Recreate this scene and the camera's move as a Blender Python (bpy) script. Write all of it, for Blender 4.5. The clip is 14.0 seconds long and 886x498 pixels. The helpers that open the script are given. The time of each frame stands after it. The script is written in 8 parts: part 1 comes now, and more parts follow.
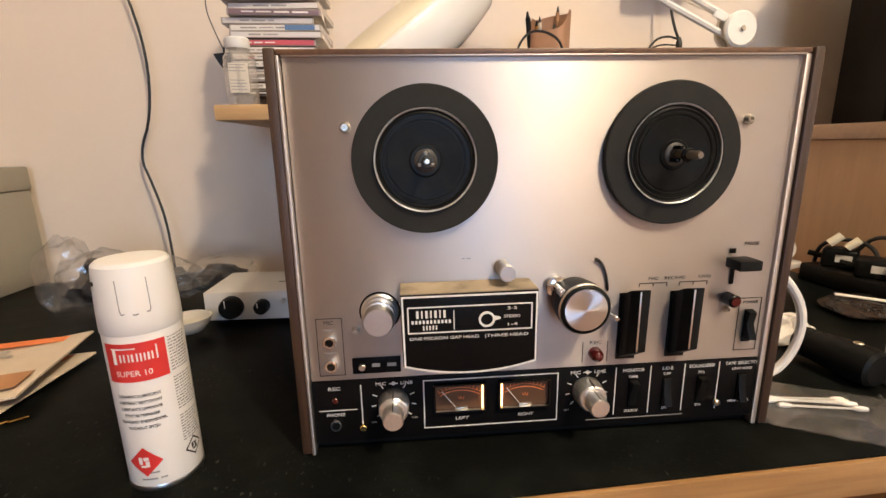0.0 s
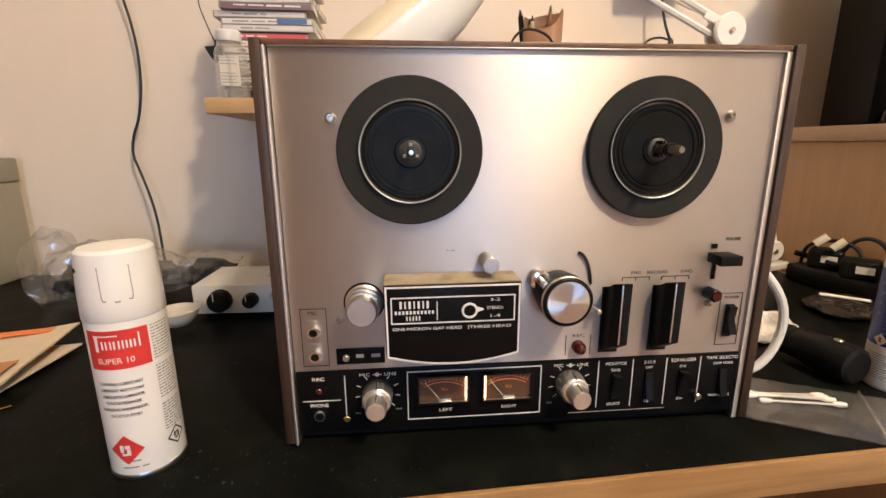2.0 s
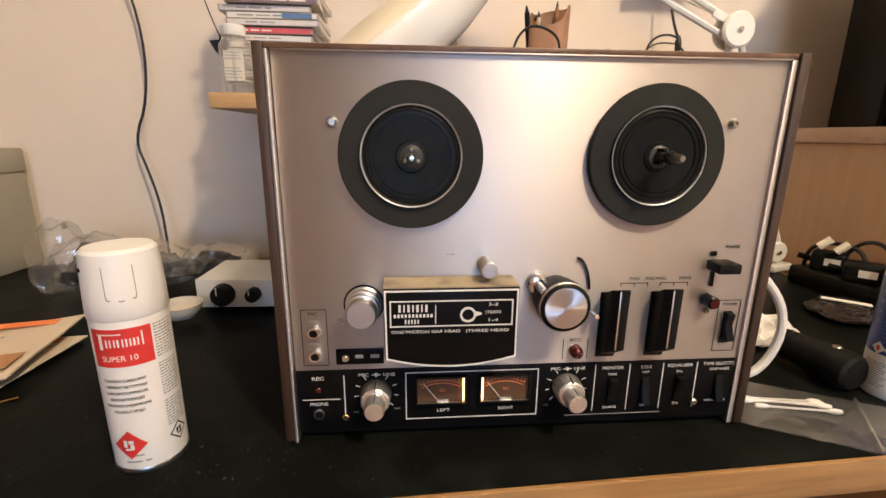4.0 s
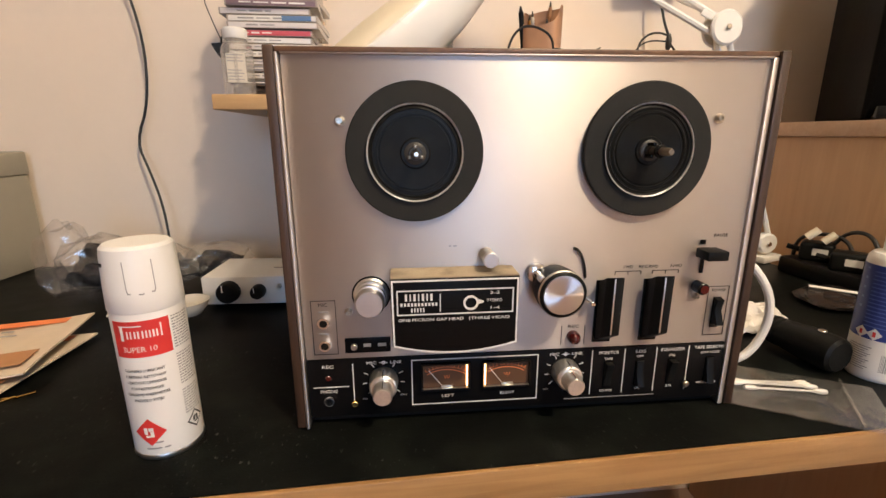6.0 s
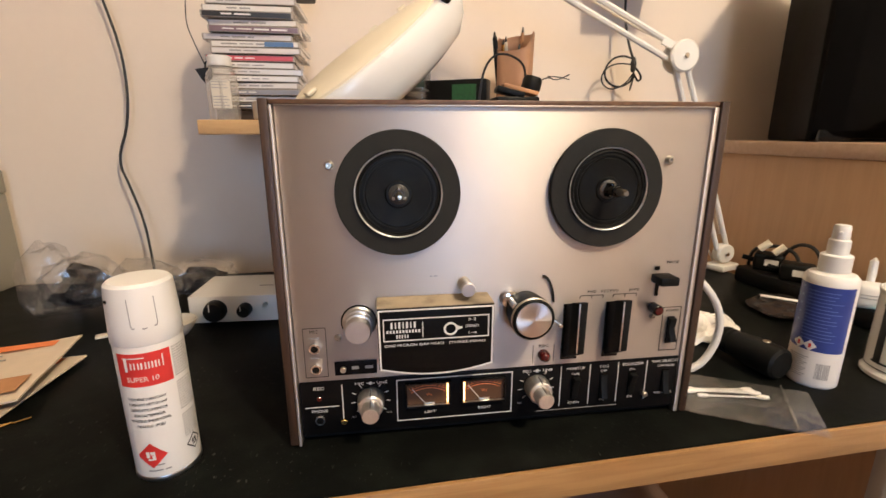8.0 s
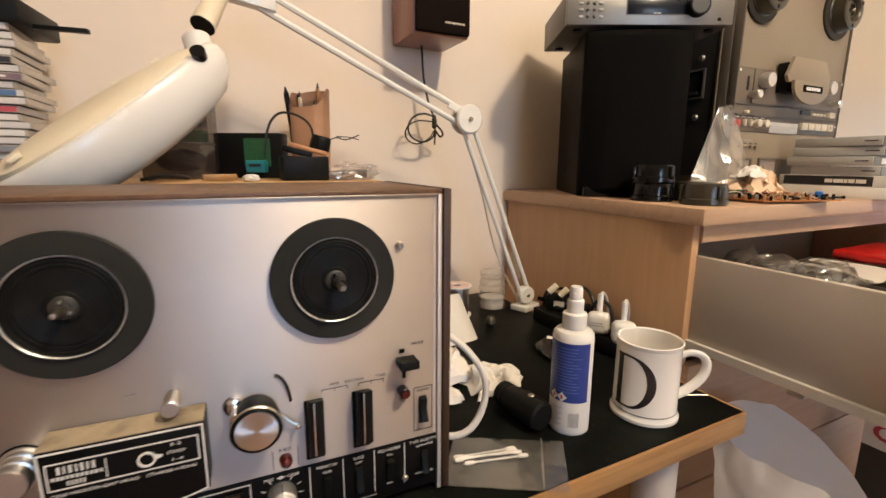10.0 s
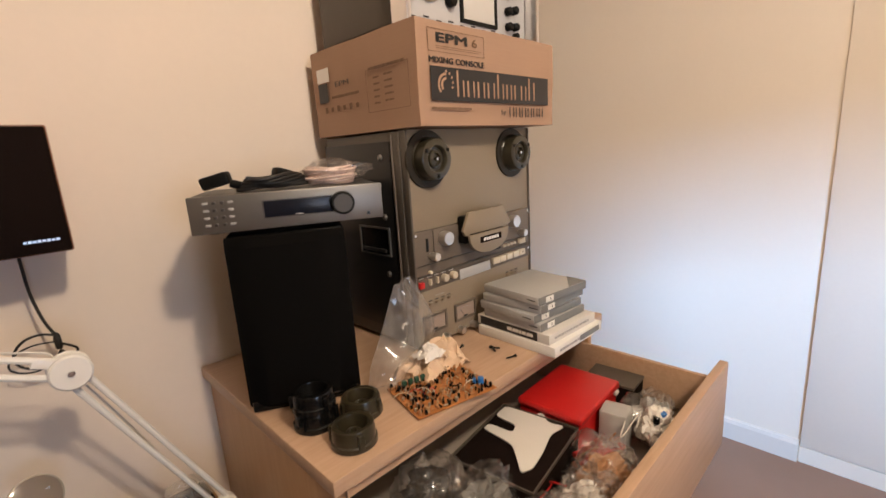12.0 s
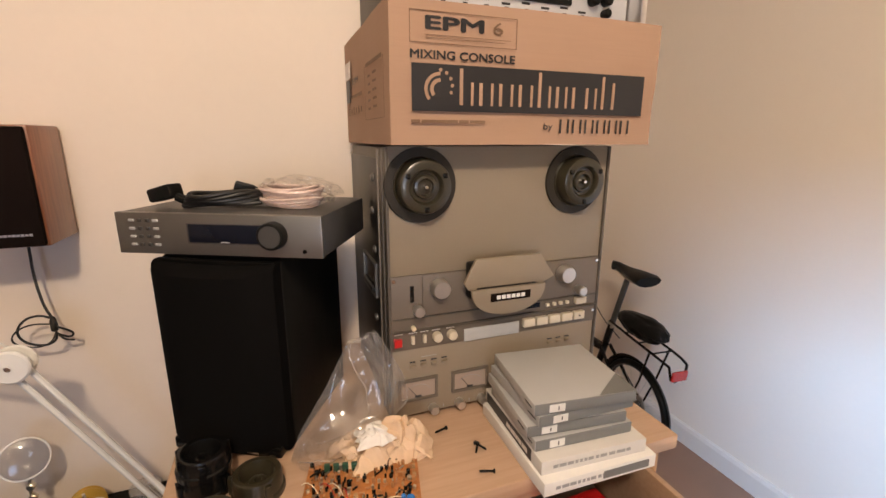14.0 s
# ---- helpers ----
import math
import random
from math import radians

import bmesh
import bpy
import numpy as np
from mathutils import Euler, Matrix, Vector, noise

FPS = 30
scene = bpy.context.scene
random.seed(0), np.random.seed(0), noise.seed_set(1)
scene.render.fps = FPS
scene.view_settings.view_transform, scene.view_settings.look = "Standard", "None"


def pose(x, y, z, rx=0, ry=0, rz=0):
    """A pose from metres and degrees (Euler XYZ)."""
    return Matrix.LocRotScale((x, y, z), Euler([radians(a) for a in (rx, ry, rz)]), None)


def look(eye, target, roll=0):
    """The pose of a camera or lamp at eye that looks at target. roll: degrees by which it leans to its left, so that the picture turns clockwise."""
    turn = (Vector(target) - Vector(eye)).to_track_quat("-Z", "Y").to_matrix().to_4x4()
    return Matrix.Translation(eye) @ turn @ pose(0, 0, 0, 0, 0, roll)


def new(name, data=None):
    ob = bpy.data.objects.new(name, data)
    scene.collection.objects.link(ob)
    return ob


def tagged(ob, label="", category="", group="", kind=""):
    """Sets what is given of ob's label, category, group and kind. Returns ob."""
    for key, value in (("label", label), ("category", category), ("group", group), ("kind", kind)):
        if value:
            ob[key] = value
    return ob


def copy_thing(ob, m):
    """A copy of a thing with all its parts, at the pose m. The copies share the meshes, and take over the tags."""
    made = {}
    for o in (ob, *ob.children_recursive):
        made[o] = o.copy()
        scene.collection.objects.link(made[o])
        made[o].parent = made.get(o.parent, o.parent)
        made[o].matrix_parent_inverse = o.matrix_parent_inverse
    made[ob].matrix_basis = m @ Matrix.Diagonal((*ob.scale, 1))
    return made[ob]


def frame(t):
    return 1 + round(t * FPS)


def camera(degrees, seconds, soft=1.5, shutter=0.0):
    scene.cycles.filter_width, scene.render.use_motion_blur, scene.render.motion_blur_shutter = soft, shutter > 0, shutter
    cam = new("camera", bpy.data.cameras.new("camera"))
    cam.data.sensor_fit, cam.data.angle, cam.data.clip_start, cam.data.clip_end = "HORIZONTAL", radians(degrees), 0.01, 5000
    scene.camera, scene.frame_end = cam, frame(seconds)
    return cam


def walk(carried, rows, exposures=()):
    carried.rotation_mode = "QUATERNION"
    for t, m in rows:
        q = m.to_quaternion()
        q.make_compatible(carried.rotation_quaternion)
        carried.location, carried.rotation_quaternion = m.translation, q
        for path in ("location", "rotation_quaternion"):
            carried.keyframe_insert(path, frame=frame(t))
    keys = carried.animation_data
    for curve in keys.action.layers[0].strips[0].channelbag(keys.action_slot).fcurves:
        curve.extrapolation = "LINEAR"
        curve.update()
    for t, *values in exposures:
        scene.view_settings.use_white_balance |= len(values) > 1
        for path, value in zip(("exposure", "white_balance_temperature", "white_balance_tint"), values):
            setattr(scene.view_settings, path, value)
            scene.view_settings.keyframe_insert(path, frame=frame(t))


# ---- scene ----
cam = camera(89.17, 14.0, 1.5, 0.3)

# seconds, eye in metres, then turn about x, y and z in degrees
PATH = [
    (0.0, 0.0000, -0.0000, 0.9950, 76.870, 1.089, -5.860),
    (0.5, 0.0005, -0.0006, 0.9917, 76.900, 1.157, -6.102),
    (1.0, 0.0042, -0.0022, 0.9927, 76.874, 1.164, -6.219),
    (1.5, 0.0065, -0.0011, 0.9913, 76.825, 0.992, -6.298),
    (2.0, 0.0081, -0.0045, 0.9888, 76.892, 0.331, -6.304),
    (2.5, 0.0107, -0.0052, 0.9873, 76.919, -0.086, -6.390),
    (3.0, 0.0079, -0.0047, 0.9902, 77.061, -0.558, -6.306),
    (3.2, 0.0130, 0.0022, 1.0005, 75.666, -0.952, -5.699),
    (5.5, 0.0056, -0.0236, 0.9969, 75.951, 0.245, -6.176),
    (6.0, 0.0036, -0.0234, 0.9981, 75.631, 0.251, -6.311),
    (6.5, -0.0007, -0.0260, 1.0032, 75.465, 0.353, -6.424),
    (7.0, -0.0022, -0.0289, 1.0058, 75.369, 0.323, -6.552),
    (7.2, -0.0050, -0.0310, 1.0101, 75.408, 0.499, -6.544),
    (9.3, 0.0501, -0.0806, 1.0724, 77.870, -0.687, -21.444),
    (9.5, 0.0731, -0.0740, 1.0767, 78.658, -0.476, -23.857),
    (10.0, 0.1331, -0.0545, 1.0858, 79.229, -0.331, -25.525),
    (10.5, 0.2466, -0.0109, 1.1034, 79.204, 0.616, -27.196),
    (11.0, 0.3611, -0.0082, 1.2490, 78.707, 1.076, -33.604),
    (11.5, 0.4878, -0.0108, 1.3694, 77.900, 2.372, -44.126),
    (12.0, 0.5438, -0.1211, 1.4742, 77.608, 3.471, -45.160),
    (12.5, 0.6568, -0.0828, 1.5217, 77.277, 3.419, -43.164),
    (13.0, 0.8131, -0.0600, 1.5532, 77.181, 0.464, -35.023),
    (13.5, 0.9417, -0.0992, 1.5418, 76.352, -0.621, -23.934),
    (14.0, 0.9998, -0.1057, 1.5343, 76.092, -0.203, -20.544),
]
# seconds, stops, white balance and tint
EXPOSURES = [(0.0, 0.21, 6500, 13), (7.2, 0.19, 6500, 13), (9.5, 0.00, 6500, 12), (10.5, -0.10, 6500, 11), (11.0, -0.14, 6500, 11), (11.5, -0.28, 6500, 14),
             (12.0, -0.52, 6500, 17), (12.5, -0.63, 6500, 19), (13.0, -0.69, 6500, 20), (13.5, -0.62, 6500, 20), (14.0, -0.42, 6500, 18)]
walk(cam, [(t, pose(x, y, z, a, b, c)) for t, x, y, z, a, b, c in PATH], EXPOSURES)

# ---- light: a warm ceiling bulb above the desk chair, cool low daylight through a window in the rear wall ----
world = bpy.data.worlds.new("world")
scene.world = world
world.use_nodes = True
sky = world.node_tree.nodes.new("ShaderNodeTexSky")
sky.sky_type = 'NISHITA'
sky.sun_disc = False
sky.sun_elevation, sky.sun_rotation = radians(25), radians(150)
world.node_tree.nodes["Background"].inputs["Strength"].default_value = 0.06
world.node_tree.links.new(sky.outputs["Color"], world.node_tree.nodes["Background"].inputs["Color"])


def lamp(name, kind, m, power, colour, **settings):
    data = bpy.data.lights.new(name, kind)
    data.energy, data.color = power, colour
    if "size" in settings:
        data.shape, data.size, data.size_y = 'RECTANGLE', settings["size"], settings["size_y"]
        data.spread = radians(settings.get("spread", 180))
    if "radius" in settings:
        data.shadow_soft_size = settings["radius"]
    ob = new(name, data)
    ob.matrix_world = m
    return ob


LAMP = (0.80, -0.86, 2.56)
lamp("ceiling_bulb_light", 'POINT', pose(*LAMP), 116, (1.0, 0.84, 0.61), radius=0.07)
lamp("window_daylight", 'AREA', look((-1.62, -6.0, 2.45), (2.9, 0.80, 0.72)), 42, (0.27, 0.58, 1.0), size=0.18, size_y=0.22, spread=28)
# added warm fill that lifts the upper east wall; no daylight of the window
lamp("east_wall_fill_light", 'AREA', look((0.10, -4.42, 1.45), (2.9, 1.00, 2.05)), 9, (1.0, 0.97, 0.90), size=0.9, size_y=1.5, spread=46)
lamp("window_sky_light", 'AREA', look((0.30, -4.40, 1.40), (0.05, 0.30, 0.95)), 4.6, (0.34, 0.60, 1.0), size=1.0, size_y=1.6, spread=50)

# ---- materials ----
def material(name, colour, rough=0.5, metal=0.0, vary=0.12, scale=40.0, bump=0.0, bump_scale=300.0, stretch=(1, 1, 1),
             alpha=1.0, transmission=0.0, coat=0.0, emit=0.0, stain=None, stain_scale=6.0, stain_amount=0.4, per_object=0.0, sheen=0.0, spec=0.5):
    """A surface with grain and larger patches in its colour, uneven gloss and fine relief."""
    m = bpy.data.materials.new(name)
    m.use_nodes = True
    n, l = m.node_tree.nodes, m.node_tree.links
    p = n["Principled BSDF"]
    p.inputs["Metallic"].default_value = metal
    p.inputs["Alpha"].default_value = alpha
    p.inputs["Transmission Weight"].default_value = transmission
    p.inputs["Coat Weight"].default_value = coat
    p.inputs["Sheen Weight"].default_value = sheen
    p.inputs["Specular IOR Level"].default_value = spec
    where = n.new("ShaderNodeTexCoord")
    grid = n.new("ShaderNodeMapping")
    grid.inputs["Scale"].default_value = stretch
    l.new(where.outputs["Object"], grid.inputs["Vector"])
    fine, broad = n.new("ShaderNodeTexNoise"), n.new("ShaderNodeTexNoise")
    fine.inputs["Scale"].default_value, fine.inputs["Detail"].default_value = scale, 6
    broad.inputs["Scale"].default_value, broad.inputs["Detail"].default_value = stain_scale, 4
    l.new(grid.outputs["Vector"], fine.inputs["Vector"])
    l.new(where.outputs["Object"], broad.inputs["Vector"])
    shade = n.new("ShaderNodeMix")
    shade.data_type = 'RGBA'
    shade.inputs["A"].default_value = (*[c * (1 - vary) for c in colour], 1)
    shade.inputs["B"].default_value = (*[min(1, c * (1 + vary)) for c in colour], 1)
    l.new(fine.outputs["Fac"], shade.inputs["Factor"])
    out = shade.outputs["Result"]
    if stain:
        ramp = n.new("ShaderNodeMapRange")
        ramp.inputs["From Min"].default_value, ramp.inputs["From Max"].default_value = 0.45, 0.75
        ramp.inputs["To Max"].default_value = stain_amount
        l.new(broad.outputs["Fac"], ramp.inputs["Value"])
        dirt = n.new("ShaderNodeMix")
        dirt.data_type = 'RGBA'
        dirt.inputs["B"].default_value = (*stain, 1)
        l.new(out, dirt.inputs["A"])
        l.new(ramp.outputs["Result"], dirt.inputs["Factor"])
        out = dirt.outputs["Result"]
    if per_object:
        info, hsv, lift = n.new("ShaderNodeObjectInfo"), n.new("ShaderNodeHueSaturation"), n.new("ShaderNodeMapRange")
        lift.inputs["To Min"].default_value, lift.inputs["To Max"].default_value = 1 - per_object, 1 + per_object
        l.new(info.outputs["Random"], lift.inputs["Value"])
        l.new(lift.outputs["Result"], hsv.inputs["Value"])
        l.new(out, hsv.inputs["Color"])
        out = hsv.outputs["Color"]
    l.new(out, p.inputs["Base Color"])
    gloss = n.new("ShaderNodeMapRange")
    gloss.inputs["To Min"].default_value, gloss.inputs["To Max"].default_value = max(0.02, rough - 0.08), min(1, rough + 0.08)
    l.new(broad.outputs["Fac"], gloss.inputs["Value"])
    l.new(gloss.outputs["Result"], p.inputs["Roughness"])
    if bump:
        relief, grain = n.new("ShaderNodeBump"), n.new("ShaderNodeTexNoise")
        grain.inputs["Scale"].default_value, grain.inputs["Detail"].default_value = bump_scale, 4
        relief.inputs["Strength"].default_value, relief.inputs["Distance"].default_value = bump, 0.002
        l.new(grid.outputs["Vector"], grain.inputs["Vector"])
        l.new(grain.outputs["Fac"], relief.inputs["Height"])
        l.new(relief.outputs["Normal"], p.inputs["Normal"])
    if emit:
        p.inputs["Emission Strength"].default_value = emit
        p.inputs["Emission Color"].default_value = (*colour, 1)
    return m


def wood(name, light, dark, axis, rough=0.45, scale=9.0, coat=0.0):
    """Veneer with streaks along one axis."""
    m = material(name, light, rough, coat=coat, bump=0.06, bump_scale=200)
    n, l = m.node_tree.nodes, m.node_tree.links
    where, grid, rings, mix = n.new("ShaderNodeTexCoord"), n.new("ShaderNodeMapping"), n.new("ShaderNodeTexNoise"), n.new("ShaderNodeMix")
    grid.inputs["Scale"].default_value = [1.0 if k == axis else 14.0 for k in range(3)]
    rings.inputs["Scale"].default_value, rings.inputs["Detail"].default_value, rings.inputs["Distortion"].default_value = scale, 9, 0.6
    mix.data_type = 'RGBA'
    mix.inputs["A"].default_value, mix.inputs["B"].default_value = (*dark, 1), (*light, 1)
    ramp = n.new("ShaderNodeMapRange")
    ramp.inputs["From Min"].default_value, ramp.inputs["From Max"].default_value = 0.3, 0.65
    l.new(where.outputs["Object"], grid.inputs["Vector"])
    l.new(grid.outputs["Vector"], rings.inputs["Vector"])
    l.new(rings.outputs["Fac"], ramp.inputs["Value"])
    l.new(ramp.outputs["Result"], mix.inputs["Factor"])
    l.new(mix.outputs["Result"], n["Principled BSDF"].inputs["Base Color"])
    return m


def brushed(name, colour, rough, grain=(2, 2, 900)):
    """Metal brushed along x: highlights stand upright."""
    m = material(name, colour, rough, metal=1.0, vary=0.05, scale=30, stretch=grain, stain=tuple(c * 0.8 for c in colour), stain_scale=9, stain_amount=0.35,
                 bump=0.03, bump_scale=1.0)
    n, l = m.node_tree.nodes, m.node_tree.links
    p = n["Principled BSDF"]
    p.inputs["Anisotropic"].default_value = 0.70
    way = n.new("ShaderNodeCombineXYZ")
    way.inputs["Z"].default_value = 1.0
    l.new(way.outputs["Vector"], p.inputs["Tangent"])
    return m


def film(name, rough, haze, gloss, crinkle=45, depth=0.25):
    """Clear plastic sheet: mostly see-through, a little milky, with a sharp sheen that grows at grazing angles."""
    m = bpy.data.materials.new(name)
    m.use_nodes = True
    n, l = m.node_tree.nodes, m.node_tree.links
    n.remove(n["Principled BSDF"])
    clear, milk, sheen = n.new("ShaderNodeBsdfTransparent"), n.new("ShaderNodeBsdfDiffuse"), n.new("ShaderNodeBsdfGlossy")
    clear.inputs["Color"].default_value = (0.97, 0.96, 0.95, 1)
    milk.inputs["Color"].default_value = (0.84, 0.82, 0.79, 1)
    sheen.inputs["Roughness"].default_value = rough
    where, grain, relief = n.new("ShaderNodeTexCoord"), n.new("ShaderNodeTexNoise"), n.new("ShaderNodeBump")
    grain.inputs["Scale"].default_value, grain.inputs["Detail"].default_value = crinkle, 3
    relief.inputs["Strength"].default_value, relief.inputs["Distance"].default_value = depth, 0.006
    l.new(where.outputs["Object"], grain.inputs["Vector"])
    l.new(grain.outputs["Fac"], relief.inputs["Height"])
    l.new(relief.outputs["Normal"], sheen.inputs["Normal"])
    cloudy, glance, amount, shiny = n.new("ShaderNodeMixShader"), n.new("ShaderNodeLayerWeight"), n.new("ShaderNodeMapRange"), n.new("ShaderNodeMixShader")
    cloudy.inputs["Fac"].default_value = haze
    l.new(clear.outputs["BSDF"], cloudy.inputs[1])
    l.new(milk.outputs["BSDF"], cloudy.inputs[2])
    glance.inputs["Blend"].default_value = 0.3
    amount.inputs["To Min"].default_value, amount.inputs["To Max"].default_value = 0.07, gloss
    l.new(glance.outputs["Facing"], amount.inputs["Value"])
    l.new(amount.outputs["Result"], shiny.inputs["Fac"])
    l.new(cloudy.outputs["Shader"], shiny.inputs[1])
    l.new(sheen.outputs["BSDF"], shiny.inputs[2])
    l.new(shiny.outputs["Shader"], n["Material Output"].inputs["Surface"])
    return m


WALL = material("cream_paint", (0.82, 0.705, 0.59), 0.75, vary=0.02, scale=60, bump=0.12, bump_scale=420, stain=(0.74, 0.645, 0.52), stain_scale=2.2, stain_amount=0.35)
WHITE_GLOSS = material("white_gloss_paint", (0.78, 0.73, 0.66), 0.35, vary=0.02, bump=0.05, bump_scale=90)
CEILING = material("white_ceiling_paint", (0.82, 0.80, 0.76), 0.85, vary=0.02, bump=0.1)
CARPET = material("brown_pink_carpet", (0.34, 0.215, 0.16), 0.95, vary=0.3, scale=500, bump=0.8, bump_scale=700, stain=(0.27, 0.17, 0.12), stain_scale=3)
DESK_TOP = material("black_desk_laminate", (0.0038, 0.0042, 0.0037), 0.36, vary=0.3, scale=90, bump=0.1, bump_scale=500, stain=(0.012, 0.014, 0.011), stain_scale=26, stain_amount=0.5, spec=0.04)
def dusty(m, amount, scale):
    """Pale specks and short scratches lying in patches on a dark surface."""
    n, l = m.node_tree.nodes, m.node_tree.links
    p = n["Principled BSDF"]
    where, grid, specks, patch = n.new("ShaderNodeTexCoord"), n.new("ShaderNodeMapping"), n.new("ShaderNodeTexNoise"), n.new("ShaderNodeTexNoise")
    grid.inputs["Scale"].default_value, grid.inputs["Rotation"].default_value = (1.0, 0.45, 1.0), (0, 0, 0.6)
    specks.inputs["Scale"].default_value, specks.inputs["Detail"].default_value = scale, 3
    patch.inputs["Scale"].default_value = 11
    near, wide, both, mix = n.new("ShaderNodeMapRange"), n.new("ShaderNodeMapRange"), n.new("ShaderNodeMath"), n.new("ShaderNodeMix")
    near.inputs["From Min"].default_value, near.inputs["From Max"].default_value = 0.64, 0.74
    wide.inputs["From Min"].default_value, wide.inputs["From Max"].default_value, wide.inputs["To Max"].default_value = 0.42, 0.68, amount
    both.operation, mix.data_type = 'MULTIPLY', 'RGBA'
    mix.inputs["B"].default_value = (0.16, 0.155, 0.13, 1)
    l.new(where.outputs["Object"], grid.inputs["Vector"])
    l.new(grid.outputs["Vector"], specks.inputs["Vector"])
    l.new(where.outputs["Object"], patch.inputs["Vector"])
    l.new(specks.outputs["Fac"], near.inputs["Value"])
    l.new(patch.outputs["Fac"], wide.inputs["Value"])
    l.new(near.outputs["Result"], both.inputs[0])
    l.new(wide.outputs["Result"], both.inputs[1])
    l.new(p.inputs["Base Color"].links[0].from_socket, mix.inputs["A"])
    l.new(both.outputs["Value"], mix.inputs["Factor"])
    l.new(mix.outputs["Result"], p.inputs["Base Color"])


dusty(DESK_TOP, 0.35, 300)
BEECH = wood("beech_edge", (0.37, 0.205, 0.078), (0.26, 0.132, 0.045), 0, 0.45)
BEECH_Y = wood("beech_veneer_side", (0.46, 0.275, 0.15), (0.36, 0.205, 0.105), 2, 0.4, 6)
CAB_WOOD = wood("pale_beech_veneer", (0.50, 0.33, 0.22), (0.44, 0.285, 0.18), 0, 0.42, 7)
CAB_SIDE = wood("pale_beech_side", (0.46, 0.27, 0.14), (0.42, 0.24, 0.12), 2, 0.4, 7)
SHELF_WOOD = wood("pine_shelf", (0.60, 0.38, 0.18), (0.50, 0.30, 0.13), 0, 0.5, 8)
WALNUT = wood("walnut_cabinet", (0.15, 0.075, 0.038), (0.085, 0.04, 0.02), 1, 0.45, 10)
# upright-grained walnut of the top scaled down: shade on the sides as colour
WALNUT_SHADED = wood("walnut_cheek_shaded", (0.062, 0.031, 0.015), (0.034, 0.016, 0.008), 2, 0.5, 10)
CHERRY = wood("cherry_veneer", (0.30, 0.105, 0.045), (0.20, 0.065, 0.028), 2, 0.35, 9, coat=0.3)
ALU = brushed("brushed_aluminium", (0.57, 0.52, 0.48), 0.55)
# cream lightened beyond the other walls: light the east side lacks, put into colour
EAST_PAINT_LIFTED = material("cream_satin_paint_lightened", (0.90, 0.80, 0.68), 0.5, vary=0.015, scale=60, bump=0.08, bump_scale=420, stain=(0.86, 0.755, 0.63), stain_scale=1.8, stain_amount=0.3)
RIM_PALE = material("scuffed_silver_rim", (0.74, 0.73, 0.70), 0.3, metal=0.5, vary=0.15, scale=200)
ALU_TRIM = material("aluminium_trim", (0.78, 0.75, 0.72), 0.3, metal=1.0, vary=0.05)
CHROME = material("chrome", (0.86, 0.86, 0.86), 0.18, metal=1.0, vary=0.03)
SPUN = material("spun_aluminium", (0.68, 0.66, 0.63), 0.34, metal=0.95, vary=0.06, scale=200)
WORN = material("worn_steel", (0.34, 0.30, 0.235), 0.42, metal=1.0, vary=0.2, scale=150)
NICKEL = material("dull_nickel", (0.62, 0.58, 0.50), 0.34, metal=1.0, vary=0.1, scale=150, stain=(0.35, 0.3, 0.22), stain_scale=60)
BLACK_PANEL = material("black_anodised_panel", (0.0055, 0.005, 0.005), 0.34, vary=0.2, scale=200, bump=0.04, spec=0.07)
BLACK_PLASTIC = material("black_plastic", (0.007, 0.007, 0.0065), 0.42, vary=0.2, scale=80, bump=0.1, bump_scale=600, spec=0.13)
BLACK_GLOSS = material("glossy_black_plastic", (0.005, 0.005, 0.005), 0.18, spec=0.3, vary=0.2, stain=(0.014, 0.014, 0.013), stain_scale=30, stain_amount=0.3)
RUBBER = material("matt_charcoal_plastic", (0.020, 0.0195, 0.0165), 0.62, spec=0.15, vary=0.12, scale=120, bump=0.1, bump_scale=500, stain=(0.032, 0.030, 0.025), stain_scale=25, stain_amount=0.4)
CLOTH_BLACK = material("black_grille_cloth", (0.0050, 0.0045, 0.0042), 0.9, vary=0.35, scale=900, bump=0.5, bump_scale=1400, spec=0.03)
CHAR_WOOD = material("black_ash_vinyl", (0.011, 0.010, 0.0085), 0.45, spec=0.06, vary=0.3, scale=70, stretch=(1, 1, 0.08), bump=0.15)
WHITE_PLASTIC = material("white_plastic", (0.78, 0.76, 0.72), 0.34, vary=0.02, bump=0.03)
WHITE_ENAMEL = material("white_enamel", (0.82, 0.80, 0.75), 0.25, vary=0.02, coat=0.3)
BUTTON_CREAM = material("cream_button_plastic", (0.56, 0.49, 0.38), 0.4, vary=0.04)
CREAM_PLASTIC = material("yellowed_cream_plastic", (0.80, 0.71, 0.53), 0.4, vary=0.03, stain=(0.75, 0.64, 0.43), stain_scale=7)
CERAMIC = material("white_glazed_ceramic", (0.80, 0.775, 0.73), 0.10, vary=0.02, coat=0.5)
INK = material("black_print", (0.015, 0.014, 0.014), 0.4, vary=0.1)
WHITE_INK = material("white_print", (0.76, 0.74, 0.70), 0.5, vary=0.03)
GREY_INK = material("grey_print", (0.30, 0.29, 0.28), 0.5, vary=0.05)
RED_INK = material("red_print", (0.62, 0.035, 0.03), 0.38, vary=0.06)
RED_PLASTIC = material("red_plastic", (0.50, 0.015, 0.014), 0.30, vary=0.06, bump=0.05, bump_scale=200)
DARK_RED = material("dark_red_lens", (0.07, 0.006, 0.005), 0.12, vary=0.1, coat=0.5)
BLUE_LABEL = material("blue_label", (0.022, 0.045, 0.23), 0.36, vary=0.12, scale=60)
ORANGE = material("orange_print", (0.80, 0.22, 0.06), 0.5, vary=0.05)
